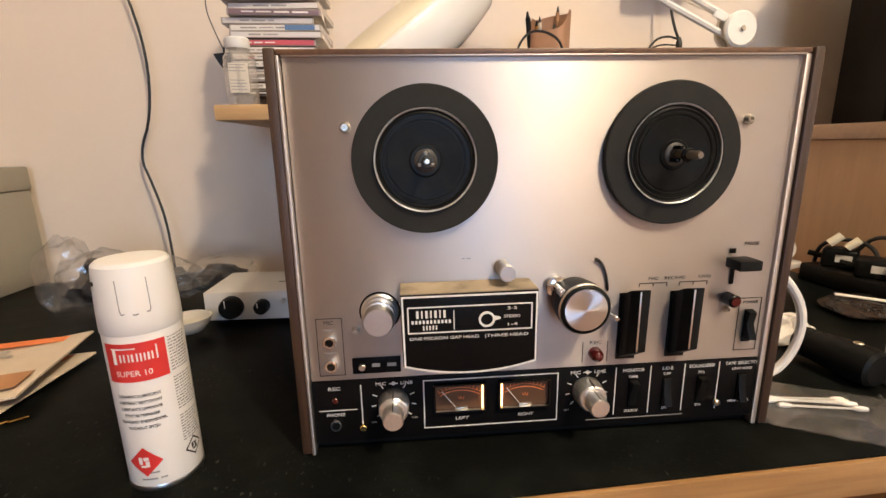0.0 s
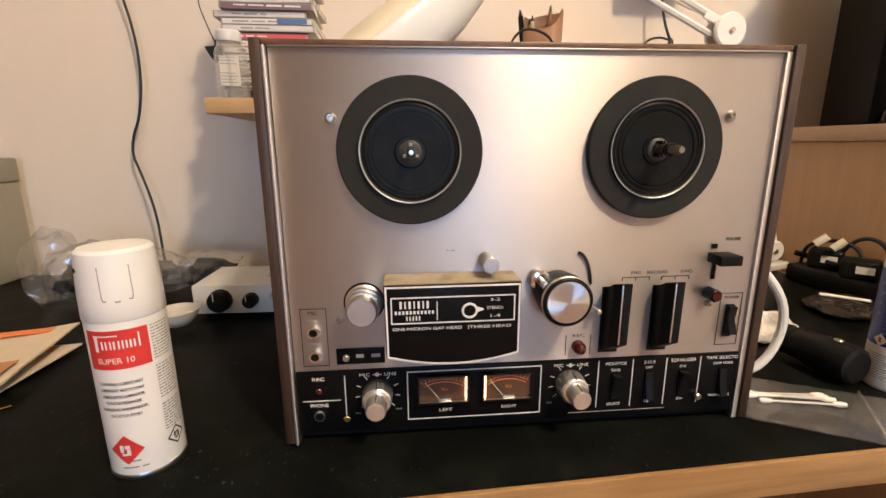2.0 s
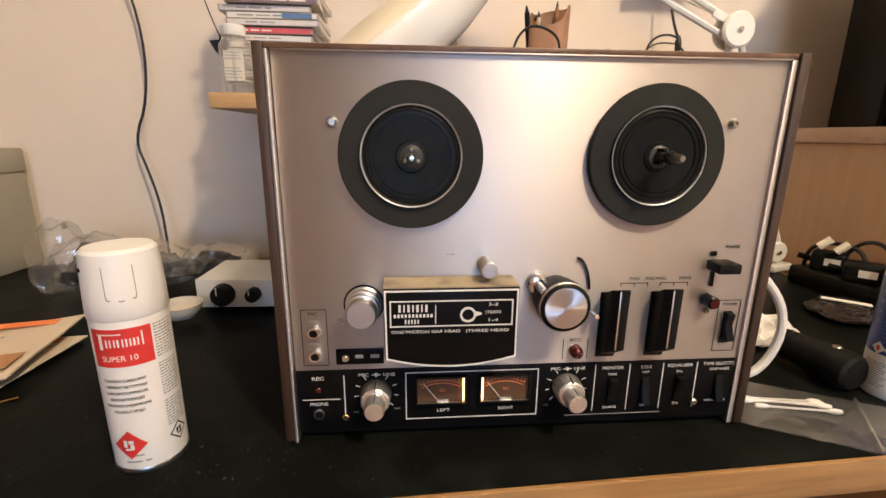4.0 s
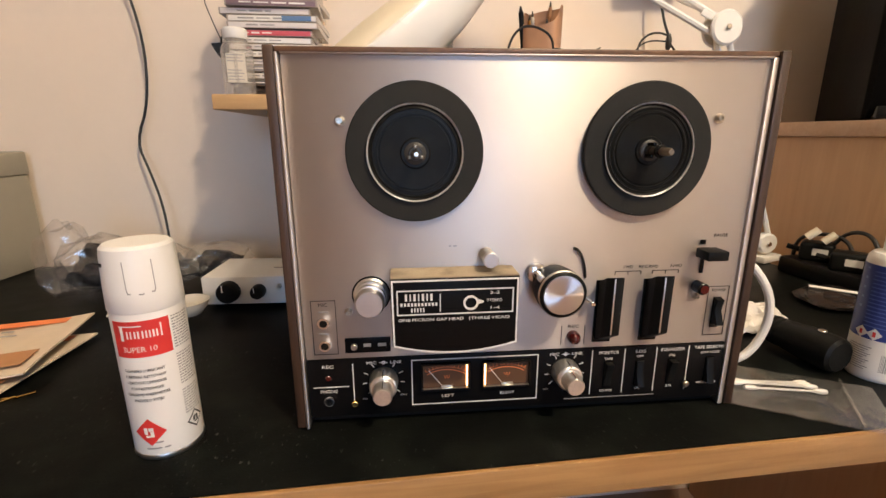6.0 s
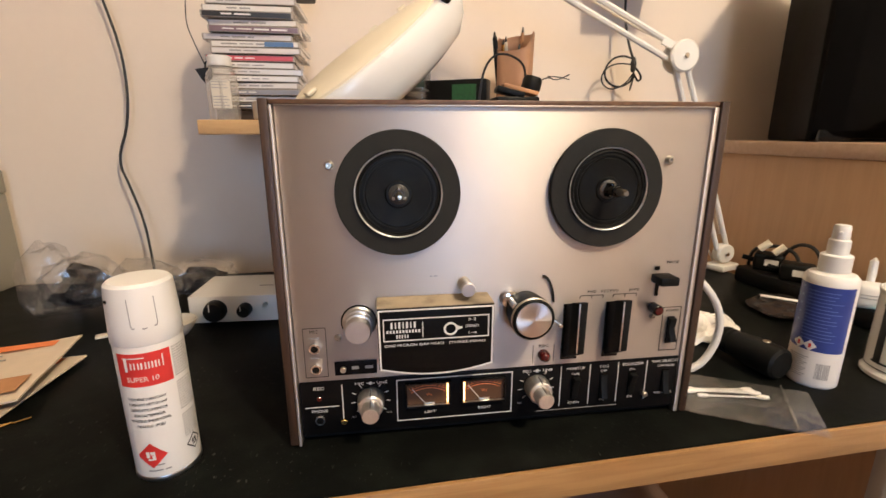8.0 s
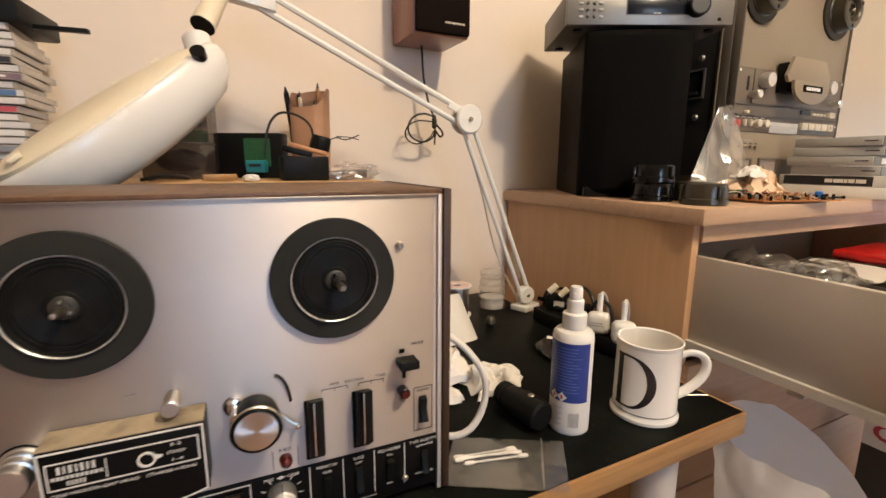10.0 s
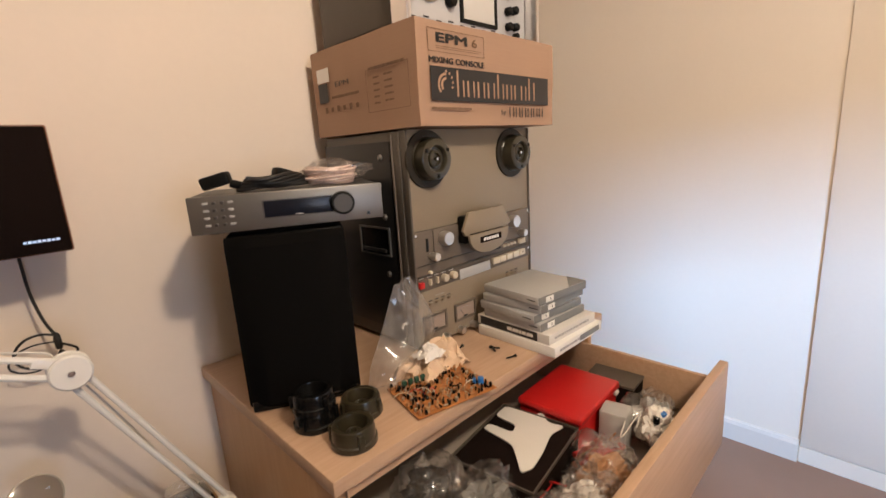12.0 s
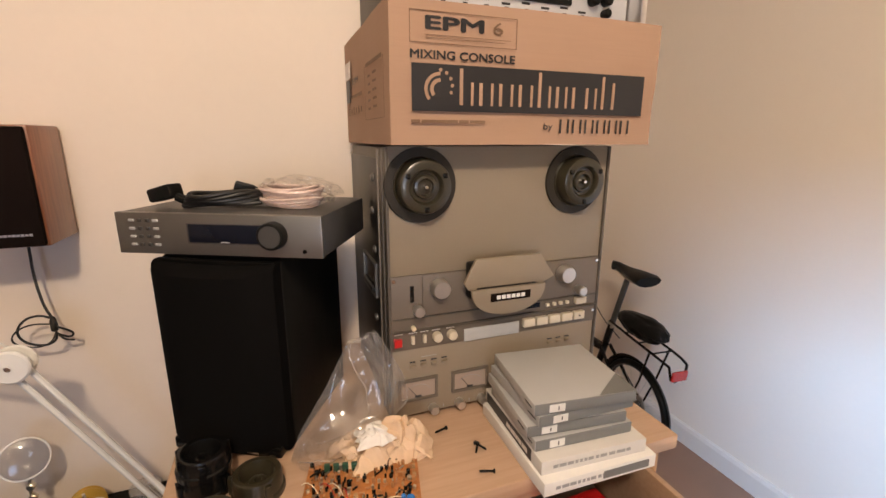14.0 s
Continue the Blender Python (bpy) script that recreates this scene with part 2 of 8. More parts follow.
PAPER = material("white_paper", (0.76, 0.735, 0.69), 0.8, vary=0.03, scale=120, bump=0.12, bump_scale=200)
TISSUE = material("crumpled_tissue", (0.80, 0.755, 0.70), 0.9, vary=0.04, scale=150, bump=0.3, bump_scale=220)
CREAM_PAPER = material("creased_cream_paper", (0.72, 0.52, 0.35), 0.85, vary=0.08, scale=90, bump=0.3, bump_scale=150)
CARD = material("brown_cardboard", (0.37, 0.228, 0.148), 0.8, vary=0.05, scale=70, stretch=(0.15, 0.15, 3), bump=0.12, bump_scale=120, stain=(0.31, 0.185, 0.112), stain_scale=7, stain_amount=0.3)
TAN_LEATHER = material("tan_card_holder", (0.44, 0.24, 0.135), 0.6, vary=0.08, scale=60, bump=0.1)
BEIGE = material("beige_painted_metal", (0.235, 0.186, 0.130), 0.5, vary=0.03, scale=200, bump=0.08, bump_scale=900)
TAUPE = material("taupe_painted_metal", (0.125, 0.099, 0.076), 0.5, vary=0.04, scale=200, bump=0.08, bump_scale=900)
TAUPE_SIDE = material("dark_taupe_side", (0.075, 0.062, 0.048), 0.5, vary=0.06, bump=0.08)
OLIVE_GLOSS = material("smoky_olive_plastic", (0.030, 0.025, 0.014), 0.30, vary=0.2, scale=60, coat=0.15)
GREY_CASE = material("grey_metal_case", (0.21, 0.20, 0.185), 0.40, metal=0.8, vary=0.05, bump=0.05)
GREY_DARK = material("dark_grey_paint", (0.055, 0.052, 0.049), 0.42, vary=0.06, bump=0.05)
GREY_BOX = material("grey_tape_box", (0.42, 0.415, 0.405), 0.45, vary=0.03, bump=0.05)
GREY_SPINE = material("grey_box_spine", (0.17, 0.17, 0.165), 0.45, vary=0.05)
PALE_GREY = material("pale_grey_enamel", (0.60, 0.575, 0.53), 0.42, vary=0.03, bump=0.05)
DRAWER_GREY = material("grey_drawer_side", (0.42, 0.37, 0.32), 0.45, vary=0.03, bump=0.05)
FILE_GREY = material("olive_grey_steel", (0.33, 0.30, 0.235), 0.45, vary=0.04, bump=0.06)
COPPER_BOARD = material("brown_circuit_board", (0.46, 0.175, 0.045), 0.4, vary=0.35, scale=160, stain=(0.22, 0.075, 0.025), stain_scale=70, stain_amount=0.7)
GREEN_BOARD = material("green_circuit_board", (0.02, 0.09, 0.035), 0.4, vary=0.4, scale=160)
BRASS = material("brass", (0.72, 0.47, 0.16), 0.25, metal=1.0, vary=0.1)
GOLD_FOIL = material("gold_spool", (0.70, 0.48, 0.10), 0.3, metal=0.8, vary=0.1)
SOLDER = material("solder_wire", (0.62, 0.60, 0.57), 0.3, metal=1.0, vary=0.2, scale=60, stretch=(1, 1, 30), bump=0.4, bump_scale=30)
FILM = film("clear_polythene", 0.10, 0.03, 0.35)
FILM_BAG = film("crinkled_polythene", 0.11, 0.06, 0.6, 22, 0.3)
HUB_BROWN = material("dark_brown_hub_plate", (0.030, 0.025, 0.019), 0.5, vary=0.1, scale=120, spec=0.2)
SIDE_BLACK = material("satin_black_metal", (0.010, 0.0095, 0.009), 0.4, vary=0.15, bump=0.06)
# milkier film for fold lines, with their bright glints put into the colour
FILM_GLINT = film("polythene_crease_glint", 0.15, 0.22, 0.6)
FILM_FLAT = film("flat_polythene", 0.16, 0.05, 0.25)
FILM_THICK = film("cloudy_polythene", 0.12, 0.05, 0.5, 40, 0.5)
CLEAR = film("clear_hard_plastic", 0.06, 0.16, 0.35, 90, 0.02)
SMOKE_GLASS = material("smoked_glass", (0.045, 0.036, 0.034), 0.08, vary=0.05, alpha=0.6, spec=0.8)
GLASS = material("window_glass", (0.95, 0.97, 1.0), 0.02, vary=0.01, alpha=0.15)
BAG_WHITE = material("white_carrier_bag", (0.80, 0.775, 0.76), 0.38, vary=0.04, bump=0.25, bump_scale=30)
bag_nodes, bag_links = BAG_WHITE.node_tree.nodes, BAG_WHITE.node_tree.links
thin, blend = bag_nodes.new("ShaderNodeBsdfTranslucent"), bag_nodes.new("ShaderNodeMixShader")
thin.inputs["Color"].default_value, blend.inputs["Fac"].default_value = (0.82, 0.79, 0.77, 1), 0.42
bag_links.new(bag_nodes["Principled BSDF"].outputs["BSDF"], blend.inputs[1])
bag_links.new(thin.outputs["BSDF"], blend.inputs[2])
bag_links.new(blend.outputs["Shader"], bag_nodes["Material Output"].inputs["Surface"])
CORD_BLACK = material("black_cord", (0.012, 0.011, 0.010), 0.5, vary=0.2)
CORD_WHITE = material("white_cord", (0.72, 0.68, 0.62), 0.45, vary=0.04)
PINK_CABLE = material("clear_pink_cable", (0.72, 0.55, 0.48), 0.2, vary=0.1, coat=0.5)
CHERRY_FLAT = material("dark_brown_cloth", (0.010, 0.006, 0.005), 0.9, spec=0.05, vary=0.3, scale=900, bump=0.4, bump_scale=1300)
METER_FACE = material("amber_meter_face", (0.095, 0.042, 0.016), 0.5, vary=0.08)
METER_PALE = material("pale_meter_face", (0.34, 0.265, 0.215), 0.45, vary=0.04)
METER_GLOW = material("meter_lamp", (1.0, 0.56, 0.24), 0.5, emit=5.0, vary=0.01)
TEAL = material("teal_component", (0.02, 0.22, 0.26), 0.3, vary=0.1)
BLUE_PLASTIC = material("blue_component", (0.02, 0.16, 0.50), 0.3, vary=0.1)
CD_COLOURS = [material("spine_" + n, c, 0.3, vary=0.06, scale=80) for n, c in (
    ("white", (0.72, 0.69, 0.65)), ("pale", (0.66, 0.62, 0.60)), ("plum", (0.20, 0.13, 0.15)), ("red", (0.60, 0.10, 0.12)), ("black", (0.03, 0.03, 0.03)), ("slate", (0.26, 0.26, 0.29)))]
SPINE_BLUE = material("spine_blue", (0.10, 0.19, 0.36), 0.35, vary=0.08)
INDICATOR_GREEN = material("green_indicator", (0.05, 0.9, 0.5), 0.3, emit=3.0, vary=0.01)
INDICATOR_RED = material("red_indicator", (0.9, 0.05, 0.03), 0.3, emit=3.0, vary=0.01)
DISPLAY = material("dark_display", (0.006, 0.008, 0.015), 0.25, vary=0.1, spec=0.3)
PAD = material("tan_wiring", (0.42, 0.20, 0.08), 0.5, vary=0.2)

# ---- building tools ----
def box(bm, c, s, bevel=0.0, seg=2, m=None):
    """A block with centre c and size s, its edges rounded."""
    made = bmesh.ops.create_cube(bm, size=1, matrix=Matrix.Translation(c) @ Matrix.Diagonal((*s, 1)))["verts"]
    if m is not None:
        bmesh.ops.transform(bm, matrix=m, verts=made)
    if bevel:
        edges = list({e for v in made for e in v.link_edges})
        bmesh.ops.bevel(bm, geom=edges, offset=bevel, segments=seg, affect='EDGES', profile=0.5)
    return bm


AXES = {"x": pose(0, 0, 0, 0, 90, 0), "y": pose(0, 0, 0, 90, 0, 0), "z": Matrix.Identity(4)}


def lathe(bm, profile, c=(0, 0, 0), axis="z", n=32, m=None):
    """A turned shape: profile rows are (radius, distance along the axis). Axis "y" runs towards the viewer of a front panel."""
    place = Matrix.Translation(c) @ (AXES[axis] if m is None else m)
    rings = []
    for r, h in profile:
        if r < 1e-6:
            rings.append([bm.verts.new(place @ Vector((0, 0, h)))])
        else:
            rings.append([bm.verts.new(place @ Vector((r * math.cos(2 * math.pi * k / n), r * math.sin(2 * math.pi * k / n), h))) for k in range(n)])
    for a, b in zip(rings, rings[1:]):
        for k in range(n):
            q = [a[k % len(a)], a[(k + 1) % len(a)], b[(k + 1) % len(b)], b[k % len(b)]]
            q = [v for i, v in enumerate(q) if v not in q[:i]]
            if len(q) > 2:
                bm.faces.new(q)
    return bm


def disc(bm, r, h, c=(0, 0, 0), axis="z", n=32, round=0.0, m=None):
    """A solid cylinder from the point c, h long."""
    b = min(round, r * 0.9, h * 0.45)
    prof = [(0, 0), (r - b, 0), (r, b), (r, h - b), (r - b, h), (0, h)] if b else [(0, 0), (r, 0), (r, h), (0, h)]
    return lathe(bm, prof, c, axis, n, m)


def ring(bm, r, w, h, c=(0, 0, 0), axis="z", n=40, m=None):
    """A flat ring: outer radius r, width w, h high."""
    return lathe(bm, [(r - w, 0), (r, 0), (r, h), (r - w, h), (r - w, 0)], c, axis, n, m)


def tube(bm, points, r, n=8, smooth=0, flat=1.0):
    """A round cord through points; smooth: how often the line is softened."""
    pts = [Vector(p) for p in points]
    for _ in range(smooth):
        soft = [pts[0]]
        for a, b in zip(pts, pts[1:]):
            soft += [a * 0.75 + b * 0.25, a * 0.25 + b * 0.75]
        pts = soft + [pts[-1]]
    up, rings = None, []
    for k, p in enumerate(pts):
        d = (pts[min(k + 1, len(pts) - 1)] - pts[max(k - 1, 0)]).normalized()
        if up is None:
            up = d.orthogonal().normalized()
        up = (up - d * up.dot(d)).normalized()
        side = d.cross(up)
        rings.append([bm.verts.new(p + r * (up * math.cos(2 * math.pi * j / n) + side * flat * math.sin(2 * math.pi * j / n))) for j in range(n)])
    for a, b in zip(rings, rings[1:]):
        for j in range(n):
            bm.faces.new((a[j], a[(j + 1) % n], b[(j + 1) % n], b[j]))
    bm.faces.new(rings[0][::-1]), bm.faces.new(rings[-1])
    return bm


def slab(bm, outline, depth, m=None, bevel=0.0):
    """An outline in x and z, extruded by depth along y (from y=0 to y=depth)."""
    m = m or Matrix.Identity(4)
    front = [bm.verts.new(m @ Vector((x, 0, z))) for x, z in outline]
    back = [bm.verts.new(m @ Vector((x, depth, z))) for x, z in outline]
    faces = [bm.faces.new(front), bm.faces.new(back[::-1])]
    k = len(outline)
    for i in range(k):
        faces.append(bm.faces.new((front[i], back[i], back[(i + 1) % k], front[(i + 1) % k])))
    bmesh.ops.recalc_face_normals(bm, faces=faces)
    if bevel:
        edges = [e for e in faces[0].edges]
        bmesh.ops.bevel(bm, geom=edges, offset=bevel, segments=2, affect='EDGES', profile=0.5)
    return bm


def border(bm, outline, w, depth, m=None):
    """A closed line of width w round an outline in x and z, depth thick towards -y."""
    m = m or Matrix.Identity(4)
    c = Vector((sum(p[0] for p in outline) / len(outline), sum(p[1] for p in outline) / len(outline)))
    k = len(outline)
    inner = []
    for i in range(k):
        p, a, b = Vector(outline[i]), Vector(outline[i - 1]), Vector(outline[(i + 1) % k])
        n1, n2 = (p - a).normalized(), (b - p).normalized()
        n1, n2 = Vector((-n1.y, n1.x)), Vector((-n2.y, n2.x))
        n = (n1 + n2).normalized()
        n = n / max(0.4, n.dot(n1))
        inner.append(p + n * w if (c - p).dot(n) > 0 else p - n * w)
    loops = [[bm.verts.new(m @ Vector((q[0], y, q[1]))) for q in ring_] for ring_, y in ((outline, -depth), (inner, -depth), (outline, 0), (inner, 0))]
    faces = []
    for i in range(k):
        j = (i + 1) % k
        faces.append(bm.faces.new((loops[0][i], loops[0][j], loops[1][j], loops[1][i])))
        faces.append(bm.faces.new((loops[0][i], loops[2][i], loops[2][j], loops[0][j])))
        faces.append(bm.faces.new((loops[1][i], loops[1][j], loops[3][j], loops[3][i])))
    bmesh.ops.recalc_face_normals(bm, faces=faces)
    return bm


def rect(x0, z0, x1, z1):
    return [(x0, z0), (x1, z0), (x1, z1), (x0, z1)]


def mesh_from(name, bm, mat, smooth=35):
    me = bpy.data.meshes.new(name)
    bm.to_mesh(me)
    bm.free()
    for m in (mat if isinstance(mat, (list, tuple)) else [mat]):
        me.materials.append(m)
    if smooth:
        me.polygons.foreach_set("use_smooth", [True] * len(me.polygons))
        me.set_sharp_from_angle(angle=radians(smooth))
    return me


def part(name, bm, mat, parent, label="", smooth=35):
    ob = new(name, mesh_from(name, bm, mat, smooth))
    ob.parent = parent
    return tagged(ob, label)


def thing(name, label, category, m=None, group="", kind=""):
    ob = new(name)
    ob.empty_display_size = 0.02
    ob.matrix_world = m or Matrix.Identity(4)
    return tagged(ob, label, category, group, kind)


def solid(name, bm, mat, label, category, m=None, group="", kind="", smooth=35):
    """A thing that is one mesh."""
    ob = new(name, mesh_from(name, bm, mat, smooth))
    ob.matrix_world = m or Matrix.Identity(4)
    return tagged(ob, label, category, group, kind)


def letters(body, size, m, mat, parent, width=0.0, thick=0.0002, name="lettering", around=0.0, bold=0.0):
    """Raised print in the built-in font; text runs along x and stands along z, facing -y. width: stretched to that length. around: wrapped on that radius."""
    data = bpy.data.curves.new(name, 'FONT')
    data.body, data.size, data.extrude, data.offset = body, 1.0, thick / 2 / size, 0.0
    data.align_x, data.align_y, data.resolution_u = 'CENTER', 'CENTER', 3
    tmp = bpy.data.objects.new(name, data)
    me = bpy.data.meshes.new_from_object(tmp)
    bpy.data.objects.remove(tmp)
    me.transform(Matrix.Scale(size, 4))
    if bold:
        twin = bmesh.new()
        for dx, dy, dz in ((-bold, 0, 0), (bold, 0, thick * 0.1), (0, bold, thick * 0.2), (0, -bold, thick * 0.3)):
            n0 = len(twin.verts)
            twin.from_mesh(me)
            twin.verts.ensure_lookup_table()
            bmesh.ops.translate(twin, vec=(dx, dy, dz), verts=twin.verts[n0:])
        twin.to_mesh(me)
        twin.free()
    xs = [v.co.x for v in me.vertices] or [0, 1]
    k = width / (max(xs) - min(xs)) if width else 1.0
    for v in me.vertices:
        x, z, y = v.co.x * k, v.co.y, v.co.z
        if around:
            a = x / around
            v.co = ((around - y) * math.sin(a), -(around + y) * math.cos(a), z)
        else:
            v.co = (x, -y, z)
    me.transform(m)
    if around == 0.0:
        me.flip_normals()
    me.materials.append(mat)
    ob = new(name, me)
    ob.parent = parent
    return ob


def bars(bm, x0, x1, z, h, y, seed, gap=0.25, thick=0.0003):
    """Unreadable print: a line of short bars."""
    rng = random.Random(seed)
    x = x0
    while x < x1:
        w = h * rng.uniform(0.8, 3.0)
        w = min(w, x1 - x)
        box(bm, (x + w / 2, y - thick / 2, z), (w, thick, h))
        x += w + h * gap * rng.uniform(0.8, 2)
    return bm


def crumple(bm, c, size, seed, n=3, amount=0.35, sharp=2.2, jag=0.0):
    """A creased lump."""
    made = bmesh.ops.create_icosphere(bm, subdivisions=n, radius=1.0)["verts"]
    off = Vector((seed * 7.31, seed * 3.17, seed * 1.71))
    for v in made:
        p = v.co.copy()
        a = noise.noise(p * sharp * 0.8 + off)
        b = 0.5 - 2 * abs(noise.noise(p * sharp * 1.6 - off))
        c_ = 0.5 - 2 * abs(noise.noise(p * sharp * 4.2 + off * 2))
        k = 1.0 + amount * (0.7 * a + 0.6 * b + 0.20 * c_) + jag * noise.noise(p * 6.5 + off)
        v.co = Vector((p.x * size[0] * k, p.y * size[1] * k, max(p.z * size[2] * k, -size[2] * 0.75))) + Vector(c)
    return bm


def sheet(bm, w, h, nx, ny, f, thick=0.0):
    """A curved sheet: f(u, v) gives the place of each point, u and v from 0 to 1."""
    grid_ = [[bm.verts.new(f(i / nx, j / ny)) for i in range(nx + 1)] for j in range(ny + 1)]
    faces = [bm.faces.new((grid_[j][i], grid_[j][i + 1], grid_[j + 1][i + 1], grid_[j + 1][i])) for j in range(ny) for i in range(nx)]
    if thick:
        bmesh.ops.recalc_face_normals(bm, faces=faces)
        bmesh.ops.solidify(bm, geom=faces, thickness=thick)
    return bm


def crumpled_sheet(c, size, seed, nx=18, ny=15):
    """A creased sheet of paper heaped into a low mound, standing at c."""
    w, d, h = size
    def f(u, v):
        p = Vector((u * 2.6, v * 2.6, seed * 1.37))
        dome = max(0.0, math.sin(math.pi * u) * math.sin(math.pi * v)) ** 0.55
        x = w * (u - 0.5) * (1 - 0.15 * dome) + 0.30 * w * noise.noise(p * 1.4 + Vector((7, 0, 0)))
        y = d * (v - 0.5) * (1 - 0.15 * dome) + 0.30 * d * noise.noise(p * 1.4 + Vector((0, 9, 0)))
        z = h * dome * (0.45 + 0.8 * abs(noise.noise(p * 0.9))) + h * 0.26 * abs(noise.noise(p * 2.4)) + h * 0.07 * noise.noise(p * 6.0)
        return Vector((c[0] + x, c[1] + y, c[2] + max(0.0006, z)))
    return sheet(B(), 0, 0, nx, ny, f)


B = bmesh.new

# ---- the room ----
WALL_Y, RIGHT_X, LEFT_X, REAR_Y, TOP = 0.985, 2.90, -3.9, -4.5, 2.75


def wall(name, c, s, mat=WALL, label="cream painted plaster wall"):
    return solid(name, box(B(), c, s), mat, label, "wall", kind="structure")


wall("wall_north", ((LEFT_X + 1.76) / 2, WALL_Y + 0.06, TOP / 2), (1.76 - LEFT_X, 0.12, TOP))
wall("wall_alcove_return", (1.70, WALL_Y + 0.12 + 0.70, TOP / 2), (0.12, 1.40, TOP))
wall("wall_alcove_back", (2.33, 2.51, TOP / 2), (1.14, 0.12, TOP))
wall("wall_east", (RIGHT_X + 0.056, (REAR_Y - 0.12 + 2.57) / 2, TOP / 2), (0.128, 2.57 - REAR_Y + 0.12, TOP), EAST_PAINT_LIFTED, "cream painted plaster wall, its colour lightened for missing light")
wall("wall_west", (LEFT_X - 0.06, (REAR_Y - 0.12 + WALL_Y + 0.12) / 2, TOP / 2), (0.12, WALL_Y - REAR_Y + 0.24, TOP))
rear = B()
for x0, x1, z0, z1 in ((LEFT_X, -0.76, 0, TOP), (1.0, RIGHT_X, 0, TOP), (-0.76, 1.0, 0, 0.45), (-0.76, 1.0, 2.2, TOP)):
    box(rear, ((x0 + x1) / 2, REAR_Y - 0.06, (z0 + z1) / 2), (x1 - x0, 0.12, z1 - z0))
solid("wall_south", rear, WALL, "cream painted plaster wall with a window opening", "wall", kind="structure")
solid("floor", box(B(), ((LEFT_X + RIGHT_X) / 2, (REAR_Y + 2.45) / 2, -0.05), (RIGHT_X - LEFT_X + 0.3, 2.45 - REAR_Y + 0.3, 0.1)), CARPET, "brown-pink short pile carpet floor", "floor", kind="structure")
solid("ceiling", box(B(), ((LEFT_X + RIGHT_X) / 2, (REAR_Y + 2.45) / 2, TOP + 0.05), (RIGHT_X - LEFT_X + 0.3, 2.45 - REAR_Y + 0.3, 0.1)), CEILING, "plain white painted plaster ceiling", "ceiling", kind="structure")

window = thing("window_1", "white framed window with daylight behind it", "window", kind="structure")
part("window_frame", border(B(), rect(-0.76, 0.45, 1.0, 2.2), 0.03, 0.06, pose(0, REAR_Y - 0.02, 0)), WHITE_GLOSS, window)
part("window_bar", box(B(), (0.12, REAR_Y - 0.05, 1.325), (0.04, 0.05, 1.65)), WHITE_GLOSS, window)
for x in (-0.315, 0.555):
    pane = part("pane", box(B(), (x, REAR_Y - 0.055, 1.325), (0.82, 0.006, 1.65)), GLASS, window)
    pane.visible_shadow = False
part("window_sill", box(B(), (0.12, REAR_Y + 0.04, 0.43), (1.90, 0.14, 0.03), 0.006), WHITE_GLOSS, window)

skirt = B()
prof = [(0, 0), (0.018, 0), (0.018, 0.085), (0.012, 0.10), (0, 0.105)]
for y0, y1 in ((0.062, 2.44),):
    for a, b in zip(prof, prof[1:]):
        vs = [skirt.verts.new((RIGHT_X - 0.008 - q[0], y, q[1])) for q, y in ((a, y0), (b, y0), (b, y1), (a, y1))]
        skirt.faces.new(vs)
    skirt.faces.new([skirt.verts.new((RIGHT_X - 0.008 - q[0], y0, q[1])) for q in prof])
solid("baseboard", skirt, WHITE_GLOSS, "white painted skirting board along the wall", "baseboard", kind="structure")

cupboard = thing("door_1", "flush cream painted cupboard door in the wall, closed", "door", kind="structure")
part("door_panel", box(B(), (RIGHT_X - 0.012, -0.3925, 1.17), (0.008, 0.899, 2.18), 0.001), EAST_PAINT_LIFTED, cupboard)
part("plinth", box(B(), (RIGHT_X - 0.011, -0.3925, 0.038), (0.006, 0.899, 0.076)), EAST_PAINT_LIFTED, cupboard)

fitting = thing("ceiling_lamp", "bare warm light bulb hanging on a cord from the ceiling", "ceiling lamp")
part("cord", tube(B(), [(LAMP[0], LAMP[1], TOP - 0.002), (LAMP[0], LAMP[1], 2.66)], 0.004), CORD_WHITE, fitting)
part("holder", disc(B(), 0.02, 0.045, (LAMP[0], LAMP[1], 2.62), round=0.005), WHITE_PLASTIC, fitting)

# ---- desk ----
TOP_Z = 0.737
desk = thing("desk", "black topped desk with a pale wooden front edge", "desk", pose(0.784, 0.292, 0, 0, 0, 1.2))
part("desktop", box(B(), (-1.15, 0.345, TOP_Z - 0.016), (2.296, 0.686, 0.032), 0.002), DESK_TOP, desk)
part("edge_strip", box(B(), (-1.15, -0.0005, TOP_Z - 0.0170), (2.30, 0.005, 0.033), 0.0015), BEECH, desk, "pale beech edging with scuffs")
part("end_strip", box(B(), (0.0005, 0.345, TOP_Z - 0.0170), (0.005, 0.686, 0.033), 0.0015), BEECH, desk, "pale beech edging")
for x in (-0.104, -2.2):
    leg = part("leg", disc(B(), 0.030, TOP_Z - 0.062, (x, 0.058, 0.02), round=0.002), PALE_GREY, desk, "round grey metal leg")
    part("foot", disc(B(), 0.033, 0.02, (x, 0.058, 0.0), round=0.003), BLACK_PLASTIC, leg)
    part("leg_plate", disc(B(), 0.05, 0.01, (x, 0.058, TOP_Z - 0.042)), PALE_GREY, leg)
part("modesty_panel", box(B(), (-1.15, 0.60, 0.46), (2.0, 0.018, 0.48)), BEECH_Y, desk, "brown wooden back panel")

